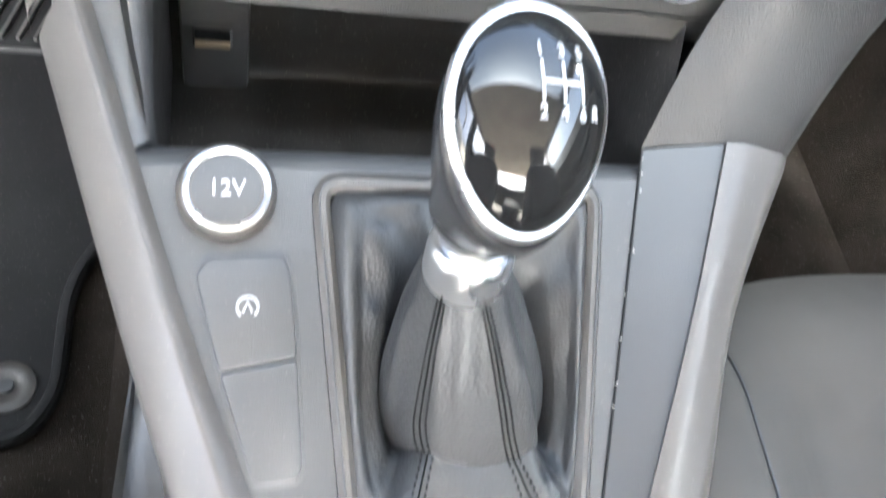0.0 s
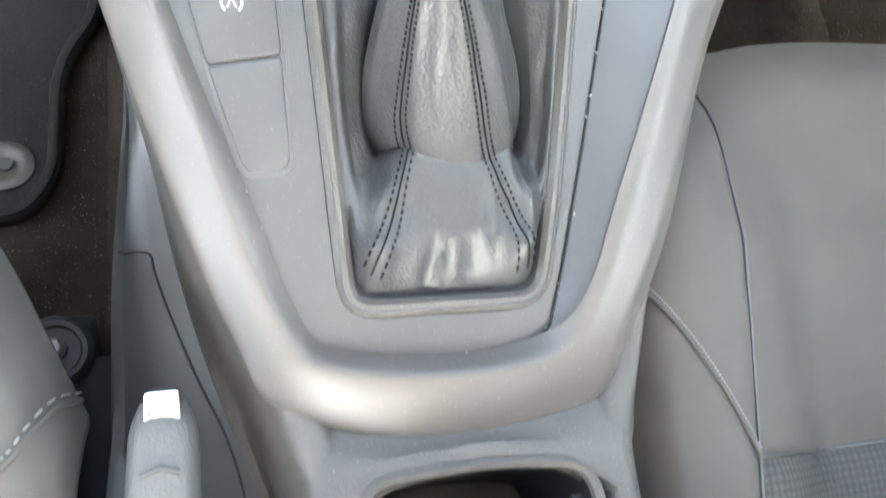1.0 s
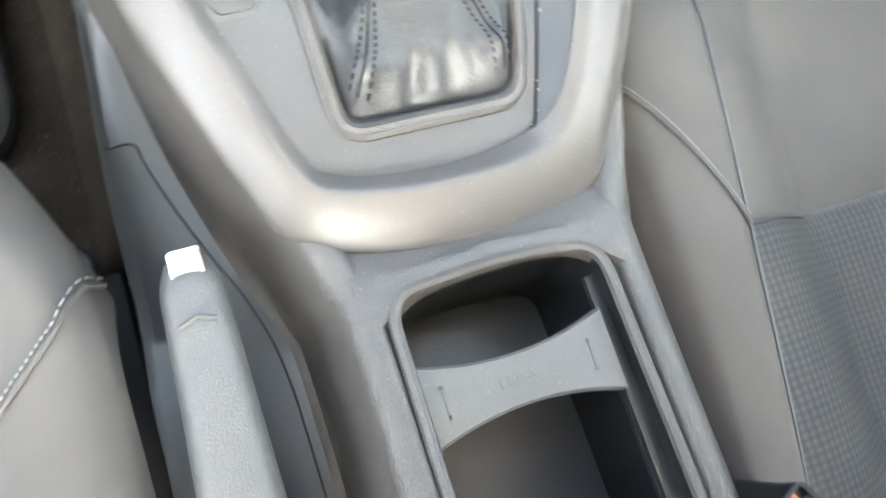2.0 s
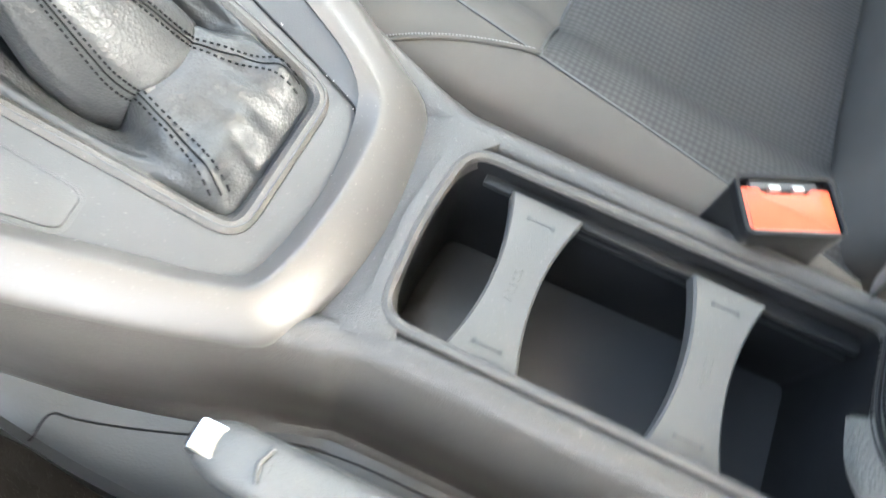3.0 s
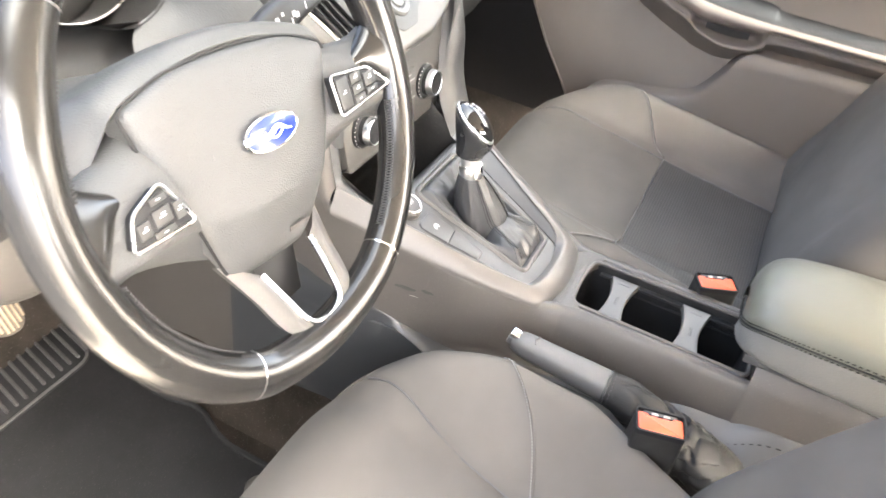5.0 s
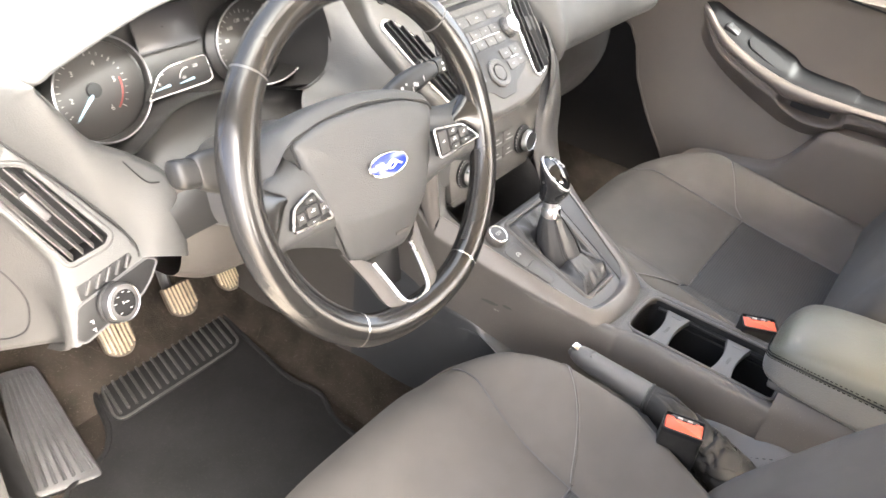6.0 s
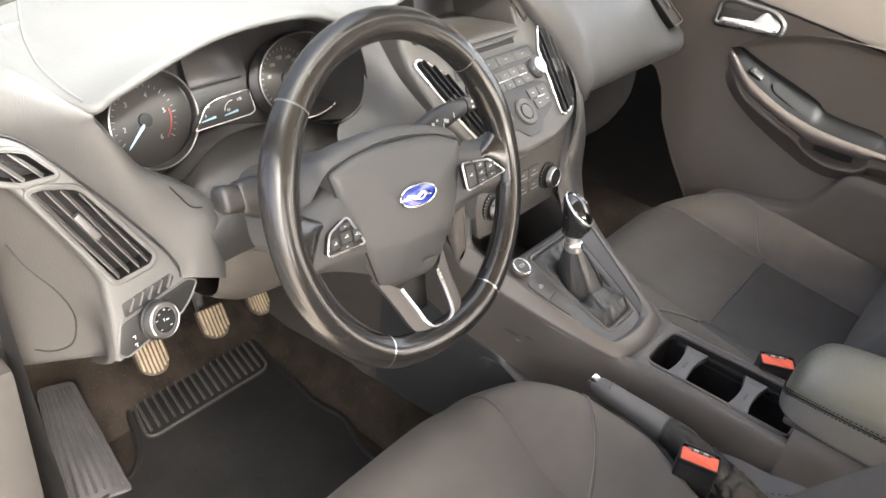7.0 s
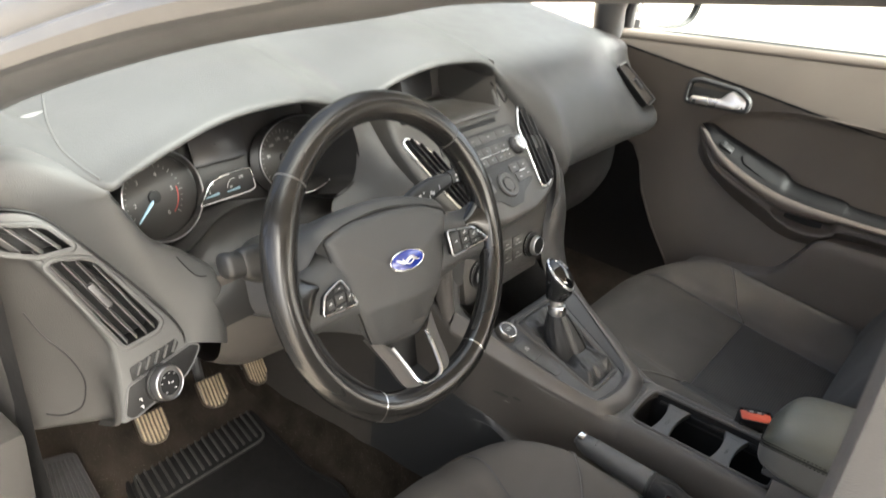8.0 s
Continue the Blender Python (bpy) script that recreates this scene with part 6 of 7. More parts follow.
LEFT = [(-0.050, 0.032, 0.010, 0.009), (-0.105, 0.033, 0.018, 0.012), (-0.130, 0.0345, 0.0215, 0.013), (-0.148, 0.038, 0.0205, 0.013), (-0.163, 0.042, 0.0155, 0.012), (-0.165, 0.0422, 0.012, 0.010)]
RIGHT = [(0.050, 0.032, 0.010, 0.009), (0.090, 0.038, 0.0125, 0.010), (0.120, 0.0445, 0.0145, 0.011), (0.150, 0.050, 0.0130, 0.0105), (0.176, 0.0525, 0.0095, 0.009), (0.180, 0.0528, 0.008, 0.008)]
for sec, tip, marks in ((LEFT, [(-0.1655, 0.0424, 0.0128, 0.0118), (-0.172, 0.0440, 0.0138, 0.0126), (-0.181, 0.0458, 0.0134, 0.0122), (-0.1845, 0.0464, 0.0105, 0.0095)], ((-0.133, 0.0, 0.0016, 0.007), (-0.137, 0.003, 0.006, 0.0014), (-0.137, -0.004, 0.006, 0.0014), (-0.141, -0.001, 0.0014, 0.005))),
                        (RIGHT, [(0.1805, 0.0528, 0.0098, 0.009), (0.188, 0.0533, 0.0102, 0.0094), (0.199, 0.0536, 0.0096, 0.009), (0.202, 0.0536, 0.007, 0.006)], ((0.094, -0.003, 0.003, 0.003), (0.101, -0.001, 0.0045, 0.004), (0.110, 0.001, 0.0045, 0.004), (0.118, 0.004, 0.003, 0.0025), (0.128, -0.004, 0.0014, 0.005), (0.132, 0.001, 0.0045, 0.0042), (0.136, -0.006, 0.0045, 0.0042), (0.150, -0.002, 0.0014, 0.006), (0.190, 0.003, 0.004, 0.003), (0.190, -0.004, 0.004, 0.003)))):
    stk = part("stalk", stalk_loft(sec, -0.062), RADIO, col, "dark control stalk", 50)
    part("stalk_end", stalk_loft(tip, -0.062), RADIO, stk, "turning end of the stalk", 50)
    skin_bm = add(stalk_loft(sec, -0.062), stalk_loft(tip, -0.062))
    for u, dv, a_, b_ in marks:
        v = min(sec + tip, key=lambda q: abs(q[0] - u))[1] + dv
        hit = stick(skin_bm, [L(u, v, -0.05)], -(WM.to_3x3() @ Vector((0, 0, 1))), 0.0001)
        if hit:
            part("symbol", box((a_, b_, 0.0004), Matrix.Translation(hit[0]) @ WM.to_3x3().to_4x4(), 0), WHITE, stk, "small pale symbol")

# ---- dashboard ----
dash = thing("dashboard", (0, 0.5, 0.6), "soft grey moulded dashboard with hooded instruments and air vents", "dashboard")
# front lip of the top pad from the driver's end over the instruments to the centre: x, y, z
LIP = [(-0.72, 0.500, 0.734), (-0.668, 0.455, 0.750), (-0.632, 0.410, 0.756), (-0.597, 0.332, 0.744), (-0.565, 0.330, 0.752), (-0.51, 0.330, 0.771), (-0.455, 0.330, 0.786), (-0.395, 0.330, 0.792), (-0.325, 0.330, 0.790), (-0.284, 0.331, 0.779), (-0.25, 0.335, 0.766),
       (-0.21, 0.345, 0.760), (-0.17, 0.345, 0.770), (-0.12, 0.338, 0.787), (-0.05, 0.334, 0.796), (0.04, 0.334, 0.790), (0.10, 0.338, 0.772)]


def pad_section(x, y, z):
    """Profile of the top pad from its front lip over the top to the windscreen, on the driver's half."""
    drop = max(0.0, (abs(x) - 0.48) / 0.2)
    rise = 0.034 if x > -0.6 else 0.034 + 0.25 * (-0.6 - x)
    return [(x, y + 0.10, z - 0.012), (x, y + 0.03, z - 0.012), (x, y + 0.006, z - 0.007), (x, y, z), (x, y + 0.010, z + 0.008), (x, y + 0.055, z + 0.022), (x, y + 0.13, z + rise), (x, 0.72, 0.838 - 0.06 * drop), (x, 0.98, 0.80 - 0.06 * drop)]


def pas_section(x):
    """Profile of the pad on the passenger's side, from under its lower edge to the windscreen."""
    k2 = max(0, (x - 0.5) / 0.16)
    k3 = min(1, max(0, (x - 0.45) / 0.12))
    ke = max(0, (x - 0.59) / 0.085) ** 2
    rows = [(0.36, 0.560), (0.30, 0.566), (0.238, 0.590), (0.222, 0.618), (0.236 + 0.03 * k3, 0.662 - 0.022 * k3), (0.283 + 0.05 * k3, 0.726 - 0.02 * k3), (0.40, 0.786 - 0.035 * k2), (0.68, 0.818 - 0.05 * k2), (0.98, 0.80 - 0.05 * k2)]
    back = (0.03, 0.05, 0.09, 0.10, 0.06, 0.02, 0, 0, 0)
    up = (0.02, 0.03, 0.03, 0.025, 0.01, 0, 0, 0, 0)
    return [(x, y + ke * a, z + ke * b) for (y, z), a, b in zip(rows, back, up)]


CORNER = [(0.128, y, z) for y, z in ((0.44, 0.715), (0.36, 0.722), (0.336, 0.732), (0.329, 0.742), (0.334, 0.754), (0.362, 0.774), (0.43, 0.795), (0.70, 0.828), (0.98, 0.80))]     # rounded corner of the hood
rows = [pad_section(*p) for p in LIP] + [CORNER] + [pas_section(x) for x in (0.185, 0.22, 0.30, 0.40, 0.50, 0.58, 0.64, 0.675)]
part("top_pad", net(rows, 4, 4), TOPSKIN, dash, "soft grained top pad with hood", 50)
top_bm = net(rows, 4, 4)
part("hood_line", tube(stick(top_bm, crv([(-0.597, 0.338, 1), (-0.603, 0.37, 1), (-0.601, 0.41, 1), (-0.575, 0.48, 1), (-0.51, 0.60, 1), (-0.44, 0.70, 1)], 8), (0, 0, -1), 0.0), 0.0016, 6), SOFT, dash, "soft crease beside the hood")
# glovebox lid in black, its colour carrying the shade under the pad
part("glovebox", net([[(x, 0.36, 0.562), (x, 0.345, 0.53), (x, 0.35, 0.42), (x, 0.43, 0.31), (x, 0.6, 0.28)] for x in (0.20, 0.3, 0.45, 0.6, 0.68)], 4, 4), BLACK, dash, "glovebox lid under the pad, blackened for the footwell shade")
part("dash_core", box((1.22, 0.46, 0.33), pose(0.03, 0.73, 0.535), 0.02), DARK, dash, "dark core of the dash")

# instrument pod: the opening under the hood, its dark tube and the panel
RIGHT_EDGE = [(-0.25, 0.335, 0.760), (-0.231, 0.333, 0.73), (-0.217, 0.332, 0.685), (-0.225, 0.332, 0.651), (-0.262, 0.334, 0.637), (-0.305, 0.338, 0.652)]
LOW_EDGE = [(-0.36, 0.342, 0.664), (-0.408, 0.344, 0.667), (-0.444, 0.345, 0.660), (-0.470, 0.345, 0.643), (-0.492, 0.344, 0.630), (-0.520, 0.344, 0.640), (-0.543, 0.343, 0.659), (-0.568, 0.340, 0.697), (-0.587, 0.334, 0.728)]
loop = crv([(x, y + 0.004, z - 0.006) for x, y, z in LIP[3:10]] + RIGHT_EDGE + LOW_EDGE, 5, True)
mid = Vector((-0.39, 0, 0.71))


def draw_in(p, k, y):
    low = min(1.0, max(0.0, (mid.z - 0.02 - p.z) / 0.03))
    return Vector((mid.x + (p.x - mid.x) * (k if p.x > mid.x else 1.0), y, mid.z + (p.z - mid.z) * k + (y - 0.34) * (0.10 - 0.65 * low)))


part("pod_tube", grid([[p for p in loop], [draw_in(p, 0.985, 0.352) for p in loop], [draw_in(p, 0.96, 0.375) for p in loop], [draw_in(p, 0.94, 0.425) for p in loop]], True), RADIO, dash, "dark inner wall of the instrument pod", 50)
IM = axes((-0.372, 0.40, 0.672), (1, 0, 0), (0, 0.34, 0.94))
part("instrument_plate", plate(rpoly([(-0.25, -0.09), (0.22, -0.09), (0.22, 0.13), (-0.25, 0.13)], 0.03), IM @ Matrix.Translation((0, 0, -0.034)), 0.004, 0.001), RADIO, dash, "dark instrument panel")
for gx, gy, yaw, nm, nums in ((-0.112, 0.006, 12, "rev counter", (("2", 190), ("3", 130), ("4", 70), ("5", 10), ("6", -56))), (0.110, 0.008, -12, "speedometer", (("80", 165), ("100", 132), ("120", 100), ("140", 67), ("160", 46), ("180", 26), ("200", 2)))):
    r0, r1 = 0.0635, 0.0545
    rm = IM @ Matrix.Translation((gx, gy, 0.0)) @ Matrix.Rotation(radians(yaw), 4, "Y")
    gm = IM @ Matrix.Translation((gx + (0.001 if gx < 0 else -0.010), gy - 0.001, -0.026))
    oval = lambda k, h, m: [m @ Vector((r0 * k * math.cos(t), r1 * k * math.sin(t), h)) for t in (2 * math.pi * j / 64 for j in range(64))]
    g = part("dial", plate([Vector((r0 * 0.94 * math.cos(t), r1 * 0.94 * math.sin(t))) for t in (2 * math.pi * k / 56 for k in range(56))], gm, 0.0015, 0.0005), DIAL, dash, "dark " + nm + " face")
    part("dial_ring", tube(oval(1.0, 0.002, rm), 0.0011, 8, True, up=(0, -1, 0.3)), RINGSTEEL, g, "bright dial ring")
    part("dial_wall", grid([oval(1.05, -0.012, rm), oval(1.0, 0.001, rm), oval(0.985, 0.0, rm), oval(0.96, 0.004, gm)], True), RADIO, g, "dark tube round the dial", 50)
    for tx, an in nums:
        a = radians(an)
        words(tx, gm @ Matrix.Translation((0.027 * math.cos(a), 0.028 * math.sin(a), 0.0016)), 0.0080 if gx < 0 else 0.0062, DIALPRINT, g, "pale dial number " + tx)
    ticks = bmesh.new()
    for k in range(25):
        a = radians(-40 + 10.5 * k)
        add(ticks, box((0.005 if k % 4 == 0 else 0.003, 0.0008 if k % 4 == 0 else 0.0005, 0.0003), gm @ Matrix.Translation((0.0385 * math.cos(a), 0.0385 * math.sin(a), 0.0017)) @ Matrix.Rotation(a, 4, "Z"), 0))
    part("ticks", ticks, DIALPRINT, g, "pale scale marks")
    an = radians(222 if gx < 0 else 218)
    tip = lambda r, h: gm @ Vector((r * math.cos(an), r * math.sin(an), h))
    part("needle", tube([tip(0.006, 0.006), tip(0.010, 0.006), tip(0.036, 0.005), tip(0.040, 0.005)], [0.0012, 0.0026, 0.0012, 0.0004], 8, flat=0.4), NEEDLE, g, "pale blue needle")
    part("needle_hub", rev([(0.0085, 0.001), (0.008, 0.005), (0, 0.0055)], gm, 20), BLACK, g)
    if gx < 0:
        part("red_arc", tube([gm @ Vector((0.0335 * math.cos(t), 0.0335 * math.sin(t), 0.0017)) for t in (radians(-48 + 58 * k / 20) for k in range(21))], 0.0009, 6), RED, g, "red limit arc")
small = ccw(rpoly([(-0.0657, -0.0202), (-0.0435, 0.0051), (-0.0259, 0.0097), (0.021, 0.0106), (0.0235, -0.0162), (0.0163, -0.0194)], [0.002, 0.006, 0.006, 0.005, 0.004, 0.004], 4))
SMM = IM @ Matrix.Translation((0, 0, -0.002))
sp = part("fuel_gauge", plate(small, SMM @ Matrix.Translation((0, 0, -0.010)), 0.0095, 0.0005), RADIO, dash, "dark fuel and temperature gauge panel")
part("gauge_frame", tube([SMM @ Vector((q.x, q.y, 0.001)) for q in small], 0.0007, 8, True, up=(0, -1, 0.3)), SATIN, sp, "bright gauge frame")
for x0, tx in ((-0.041, "0"), (-0.008, "60")):
    m = SMM @ Matrix.Translation((x0, -0.010, 0.0002))
    part("scale_arc", tube([m @ Vector((0.012 * math.cos(t), 0.013 * math.sin(t), 0)) for t in (radians(80 + 85 * k / 12) for k in range(13))], 0.0005, 6), WHITE, sp, "pale scale arc")
    part("needle", tube([m @ Vector((-0.014, -0.002, 0.001)), m @ Vector((0.006, -0.0005, 0.001))], [0.0006, 0.0016], 6), NEEDLE, sp, "pale blue needle")
    words(tx, m @ Matrix.Translation((-0.006, 0.003, 0)), 0.0045, WHITE, sp)
words("120", SMM @ Matrix.Translation((0.004, 0.002, 0.0002)), 0.0050, WHITE, sp, "pale gauge number 120")
part("info_screen", plate(rrect(0.084, 0.046, 0.004), IM @ Matrix.Translation((-0.006, 0.049, -0.022)), 0.002, 0.0006), SCREEN, dash, "dark driver display")
# cove from the arch under the gauges to the column
part("column_cove", net([[(x, y + 0.004, z - 0.002), (x, y + 0.012, z - 0.012), (x * 0.98 - 0.0076, y + 0.005, z - 0.040), (x * 0.95 - 0.019, y - 0.035, z - 0.062 - 0.3 * (z - 0.64)), (x * 0.9 - 0.038, y - 0.05, 0.54)] for x, y, z in [(-0.25, 0.335, 0.640)] + [RIGHT_EDGE[-1]] + LOW_EDGE[:5]], 4, 4), RADIO, dash, "dark cove over the steering column", 50)

# driver's end: slanted vent face, and the soft flank that runs from it up to the hood
VMx = axes((-0.575, 0.345, 0.565), Vector((1, -0.16, 0)), (0, 0.36, 0.92))


def vb(u, v, w=0.0):
    return VMx @ Vector((u, v, w))


JOINT = [(-0.150, 0.148), (-0.105, 0.156), (-0.080, 0.148), (-0.062, 0.137), (-0.038, 0.110), (0.005, 0.054), (0.030, 0.018), (0.046, -0.007), (0.056, -0.030), (0.056, -0.044)]
FLANK = [(-0.72, 0.500, 0.744), (-0.668, 0.455, 0.760), (-0.632, 0.410, 0.766), (-0.597, 0.334, 0.744), (-0.587, 0.335, 0.728), (-0.566, 0.340, 0.696), (-0.541, 0.342, 0.658), (-0.500, 0.335, 0.628), (-0.468, 0.318, 0.590), (-0.464, 0.312, 0.500)]
rows = []
for i, (q, p) in enumerate(zip(JOINT, FLANK)):
    a, b = vb(q[0], q[1], -0.002), Vector(p)
    out = Vector((-0.2, -0.8, 0.5)) * (0.022 if i < 3 else 0.012)
    rows.append([a + Vector((0.002, 0.012, 0)), a, a.lerp(b, 0.3) + out * 0.9, a.lerp(b, 0.7) + out, b.lerp(a, 0.04) + out * 0.15, b + Vector((0.004, 0.012, 0))])
part("hood_flank", net(rows, 5, 5), SOFT, dash, "soft flank of the hood running down to the column", 50)
line = stick(net(rows, 5, 5), crv([(-0.517, 0.1, 0.634), (-0.510, 0.1, 0.622), (-0.500, 0.1, 0.608), (-0.488, 0.1, 0.604)], 5), (0, 1, 0), 0.0002)
if len(line) > 2:
    part("flank_joint", tube(line, 0.0009, 6), BLACK, dash, "fine joint below the instruments")
EDGE = [(-0.128, 0.150), (-0.092, 0.106), (-0.0556, 0.0436), (-0.030, -0.012), (-0.028, -0.040), (-0.030, -0.070), (-0.036, -0.112)]
INNER = [(-0.105, 0.152), (-0.062, 0.135), (-0.005, 0.066), (0.046, -0.009), (0.055, -0.030), (0.066, -0.052), (0.055, -0.078)]
face, side = [], []
for (u, v), (u2, v2) in zip(EDGE, INNER):
    face.append([vb(u + 0.000, v, -0.0060), vb(u + 0.003, v, -0.0015), vb(u + 0.009, v, 0)] + [vb(u + 0.009 + (u2 - u - 0.012) * k, v + (v2 - v) * k, 0) for k in (0.35, 0.7, 1.0)] + [vb(u2, v2, -0.004)])
    low = max(0.0, -0.02 - v) * 0.35
    side.append([vb(u + 0.0005, v, -0.0050), vb(u - 0.004, v, -0.013), vb(u - 0.030 + low, v, -0.036), vb(u - 0.066 + low, v, -0.070), vb(u - 0.105 + low, v, -0.115), vb(u - 0.12 + low, v + 0.01, -0.20)])
side.append([p + Vector((-0.004, 0.03, -0.018)) for p in side[-1]])
low = rpoly([(-0.0715, 0.086), (-0.060, 0.089), (-0.024, 0.081), (0.033, -0.010), (0.027, -0.018), (-0.0123, -0.026)], [0.003, 0.006, 0.012, 0.006, 0.004, 0.005])
up_ = rpoly([(-0.110, 0.138), (-0.0723, 0.1295), (-0.0628, 0.1262), (-0.040, 0.0995), (-0.075, 0.0985), (-0.112, 0.112)], [0.008, 0.006, 0.008, 0.004, 0.004, 0.006])


def inside(q, poly):
    hit = False
    for i, b in enumerate(poly):
        a = poly[i - 1]
        if (a.y > q.y) != (b.y > q.y) and q.x < (b.x - a.x) * (q.y - a.y) / (b.y - a.y) + a.x:
            hit = not hit
    return hit


face_bm = net(face, 14, 14)
inv = VMx.inverted()
wells = [inset(ccw(low), -0.002), inset(ccw(up_), -0.002)]
bmesh.ops.delete(face_bm, geom=[f for f in face_bm.faces if any(inside(inv @ f.calc_center_median(), o) for o in wells)], context="FACES")
for o in (low, up_):
    part("vent_lip", ring(inset(ccw(o), -0.0058), ccw(o), VMx @ Matrix.Translation((0, 0, -0.0012)), 0.0026, 0.0012), SOFT, dash, "rounded lip of the vent opening", 60)
part("vent_face", face_bm, SOFT, dash, "slanted grey face that holds the side vents", 50)
part("driver_end", net(side, 4, 5), ENDSKIN, dash, "grey moulded end of the dash, darkened for shade", 50)
end_bm = net(side, 4, 5)
seam = crv([(-0.1099, 0.0395, 0), (-0.0975, 0.0087, 0), (-0.0745, -0.0271, 0), (-0.066, -0.0591, 0), (-0.0764, -0.0874, 0), (-0.0982, -0.0944, 0), (-0.1187, -0.0887, 0)], 8)
line = stick(end_bm, [vb(q.x, q.y, 0) for q in seam], (0.43, 0.80, -0.42), 0.0002)
if len(line) > 3:
    part("end_seam", tube(line, 0.0011, 6), BLACK, dash, "joint of the end cover")
groove = [vb(u + 0.018, v, 0.0001) for u, v in ((-0.100, 0.106), (-0.065, 0.0436), (-0.040, -0.010), (-0.028, -0.030))]
part("face_groove", tube(crv(groove, 8), 0.0009, 6), BLACK, dash, "fine groove along the vent face")
part("pad_seam", tube(crv([vb(u, v, -0.0005) for u, v in JOINT[1:]], 6), 0.0015, 6), BLACK, dash, "joint between flank and vent face")
part("knee_panel", net([[(-0.475, 0.318, 0.600), (-0.42, 0.305, 0.585), (-0.30, 0.305, 0.585), (-0.19, 0.295, 0.59)], [(-0.470, 0.318, 0.51), (-0.42, 0.305, 0.485), (-0.30, 0.300, 0.475), (-0.18, 0.285, 0.47)], [(-0.475, 0.345, 0.46), (-0.42, 0.345, 0.43), (-0.30, 0.345, 0.42), (-0.18, 0.33, 0.42)], [(-0.48, 0.50, 0.45), (-0.42, 0.50, 0.42), (-0.30, 0.50, 0.41), (-0.18, 0.50, 0.41)]], 5, 5), PLASTIC, dash, "dark grey knee panel under the column")


def vent(name, outline, m, slats, rim_mat, lab, tab=None, smat=None, depth=0.035, rim_r=0.0016, turn=0.0, lean=28, sunk=0.006):
    """An air vent: dark well, frame and slats that run across it."""
    o = ccw(outline)
    v = part(name, grid([[m @ Vector((q.x, q.y, 0.001)) for q in o], [m @ Vector((q.x, q.y, -depth)) for q in inset(o, 0.003)]], True), BLACK, dash, lab)
    part("vent_back", plate(inset(o, 0.002), m @ Matrix.Translation((0, 0, -depth)), 0.002, 0.0003), BLACK, v)
    part("vent_frame", tube([m @ Vector((q.x, q.y, 0.0008)) for q in o], rim_r, 8, True, up=m.to_3x3() @ Vector((0, 0, 1))), rim_mat, v)
    ct, sn_ = math.cos(turn), math.sin(turn)
    for k in range(slats):
        c = (k + 0.6) / (slats + 0.2)
        hits = []
        n = Vector((-sn_, ct))
        proj = [q.dot(n) for q in o]
        lvl = min(proj) + (max(proj) - min(proj)) * c
        for i, q in enumerate(o):
            a, b = proj[i - 1] - lvl, proj[i] - lvl
            if a * b < 0:
                hits.append(o[i - 1].lerp(q, a / (a - b)))
        if len(hits) >= 2:
            a, b = hits[0], hits[-1]
            dvec = (b - a).normalized()
            mm = m @ Matrix(((dvec.x, -dvec.y, 0, (a.x + b.x) / 2), (dvec.y, dvec.x, 0, (a.y + b.y) / 2), (0, 0, 1, -sunk), (0, 0, 0, 1))) @ pose(0, 0, 0, lean, 0, 0)
            part("slat", box(((b - a).length * 0.97, 0.0014, 0.011), mm, 0.0005, 1), smat or PLASTIC, v)
    if tab:
        part("vent_tab", box((tab[2], tab[3], 0.010), m @ Matrix.Translation((tab[0], tab[1], 0.0)) @ Matrix.Rotation(turn, 4, "Z"), 0.002), PANEL, v, "grey slider tab")
    return v


# side vents on the driver's side: a small upper one and a tall lower one
vent("air_vent", low, VMx @ Matrix.Translation((0, 0, 0.0)), 4, SOFT, "tall driver side air vent with slanted slats", (-0.0262, 0.040, 0.034, 0.0085), turn=radians(-61), rim_r=0.0008, lean=-25, smat=SLATSKIN)
vent("air_vent", up_, VMx @ Matrix.Translation((0, 0, 0.0)), 3, SOFT, "small upper air vent", turn=radians(-50), rim_r=0.0008, lean=-25, smat=SLATSKIN)
# ridged strip under the vent; a flat black plate paints its hollow's shade
part("ridge_shade", plate(rpoly([(-0.014, -0.052), (0.046, -0.035), (0.049, -0.041), (0.040, -0.052), (-0.014, -0.068)], 0.003), VMx @ Matrix.Translation((0, 0, 0.0002)), 0.0008, 0.0003), BLACK, dash, "flat black plate for the shaded ribbed hollow under the vent")
for i in range(5):
    part("ridge", box((0.0025, 0.016, 0.006), VMx @ Matrix.Translation((-0.004 + 0.0115 * i, -0.0555 + 0.0032 * i, 0.001)) @ Matrix.Rotation(radians(-28), 4, "Z"), 0.001), SOFT, dash)
# light switch
part("switch_panel", plate(rpoly([(-0.020, -0.072), (0.0637, -0.0470), (0.074, -0.053), (0.061, -0.072), (0.048, -0.084), (-0.022, -0.112), (-0.031, -0.106)], 0.006), VMx @ Matrix.Translation((0, 0, -0.003)), 0.004, 0.001), BLACK, dash, "dark switch panel")
part("panel_lip", tube([vb(q.x, q.y, 0.0005) for q in ccw(rpoly([(-0.020, -0.072), (0.0637, -0.0470), (0.074, -0.053), (0.061, -0.072), (0.048, -0.084), (-0.022, -0.112), (-0.031, -0.106)], 0.006))], 0.0013, 8, True), DARK, dash, "raised lip round the switch panel")
LS = VMx @ Matrix.Translation((0.018, -0.081, 0.0)) @ Matrix.Rotation(radians(20), 4, "Y")
ls = part("light_switch", rev([(0.0235, 0), (0.0232, 0.003), (0.0222, 0.004), (0.0218, 0.0045)], LS, 40), BLACK, dash, "round light switch with bright rim")
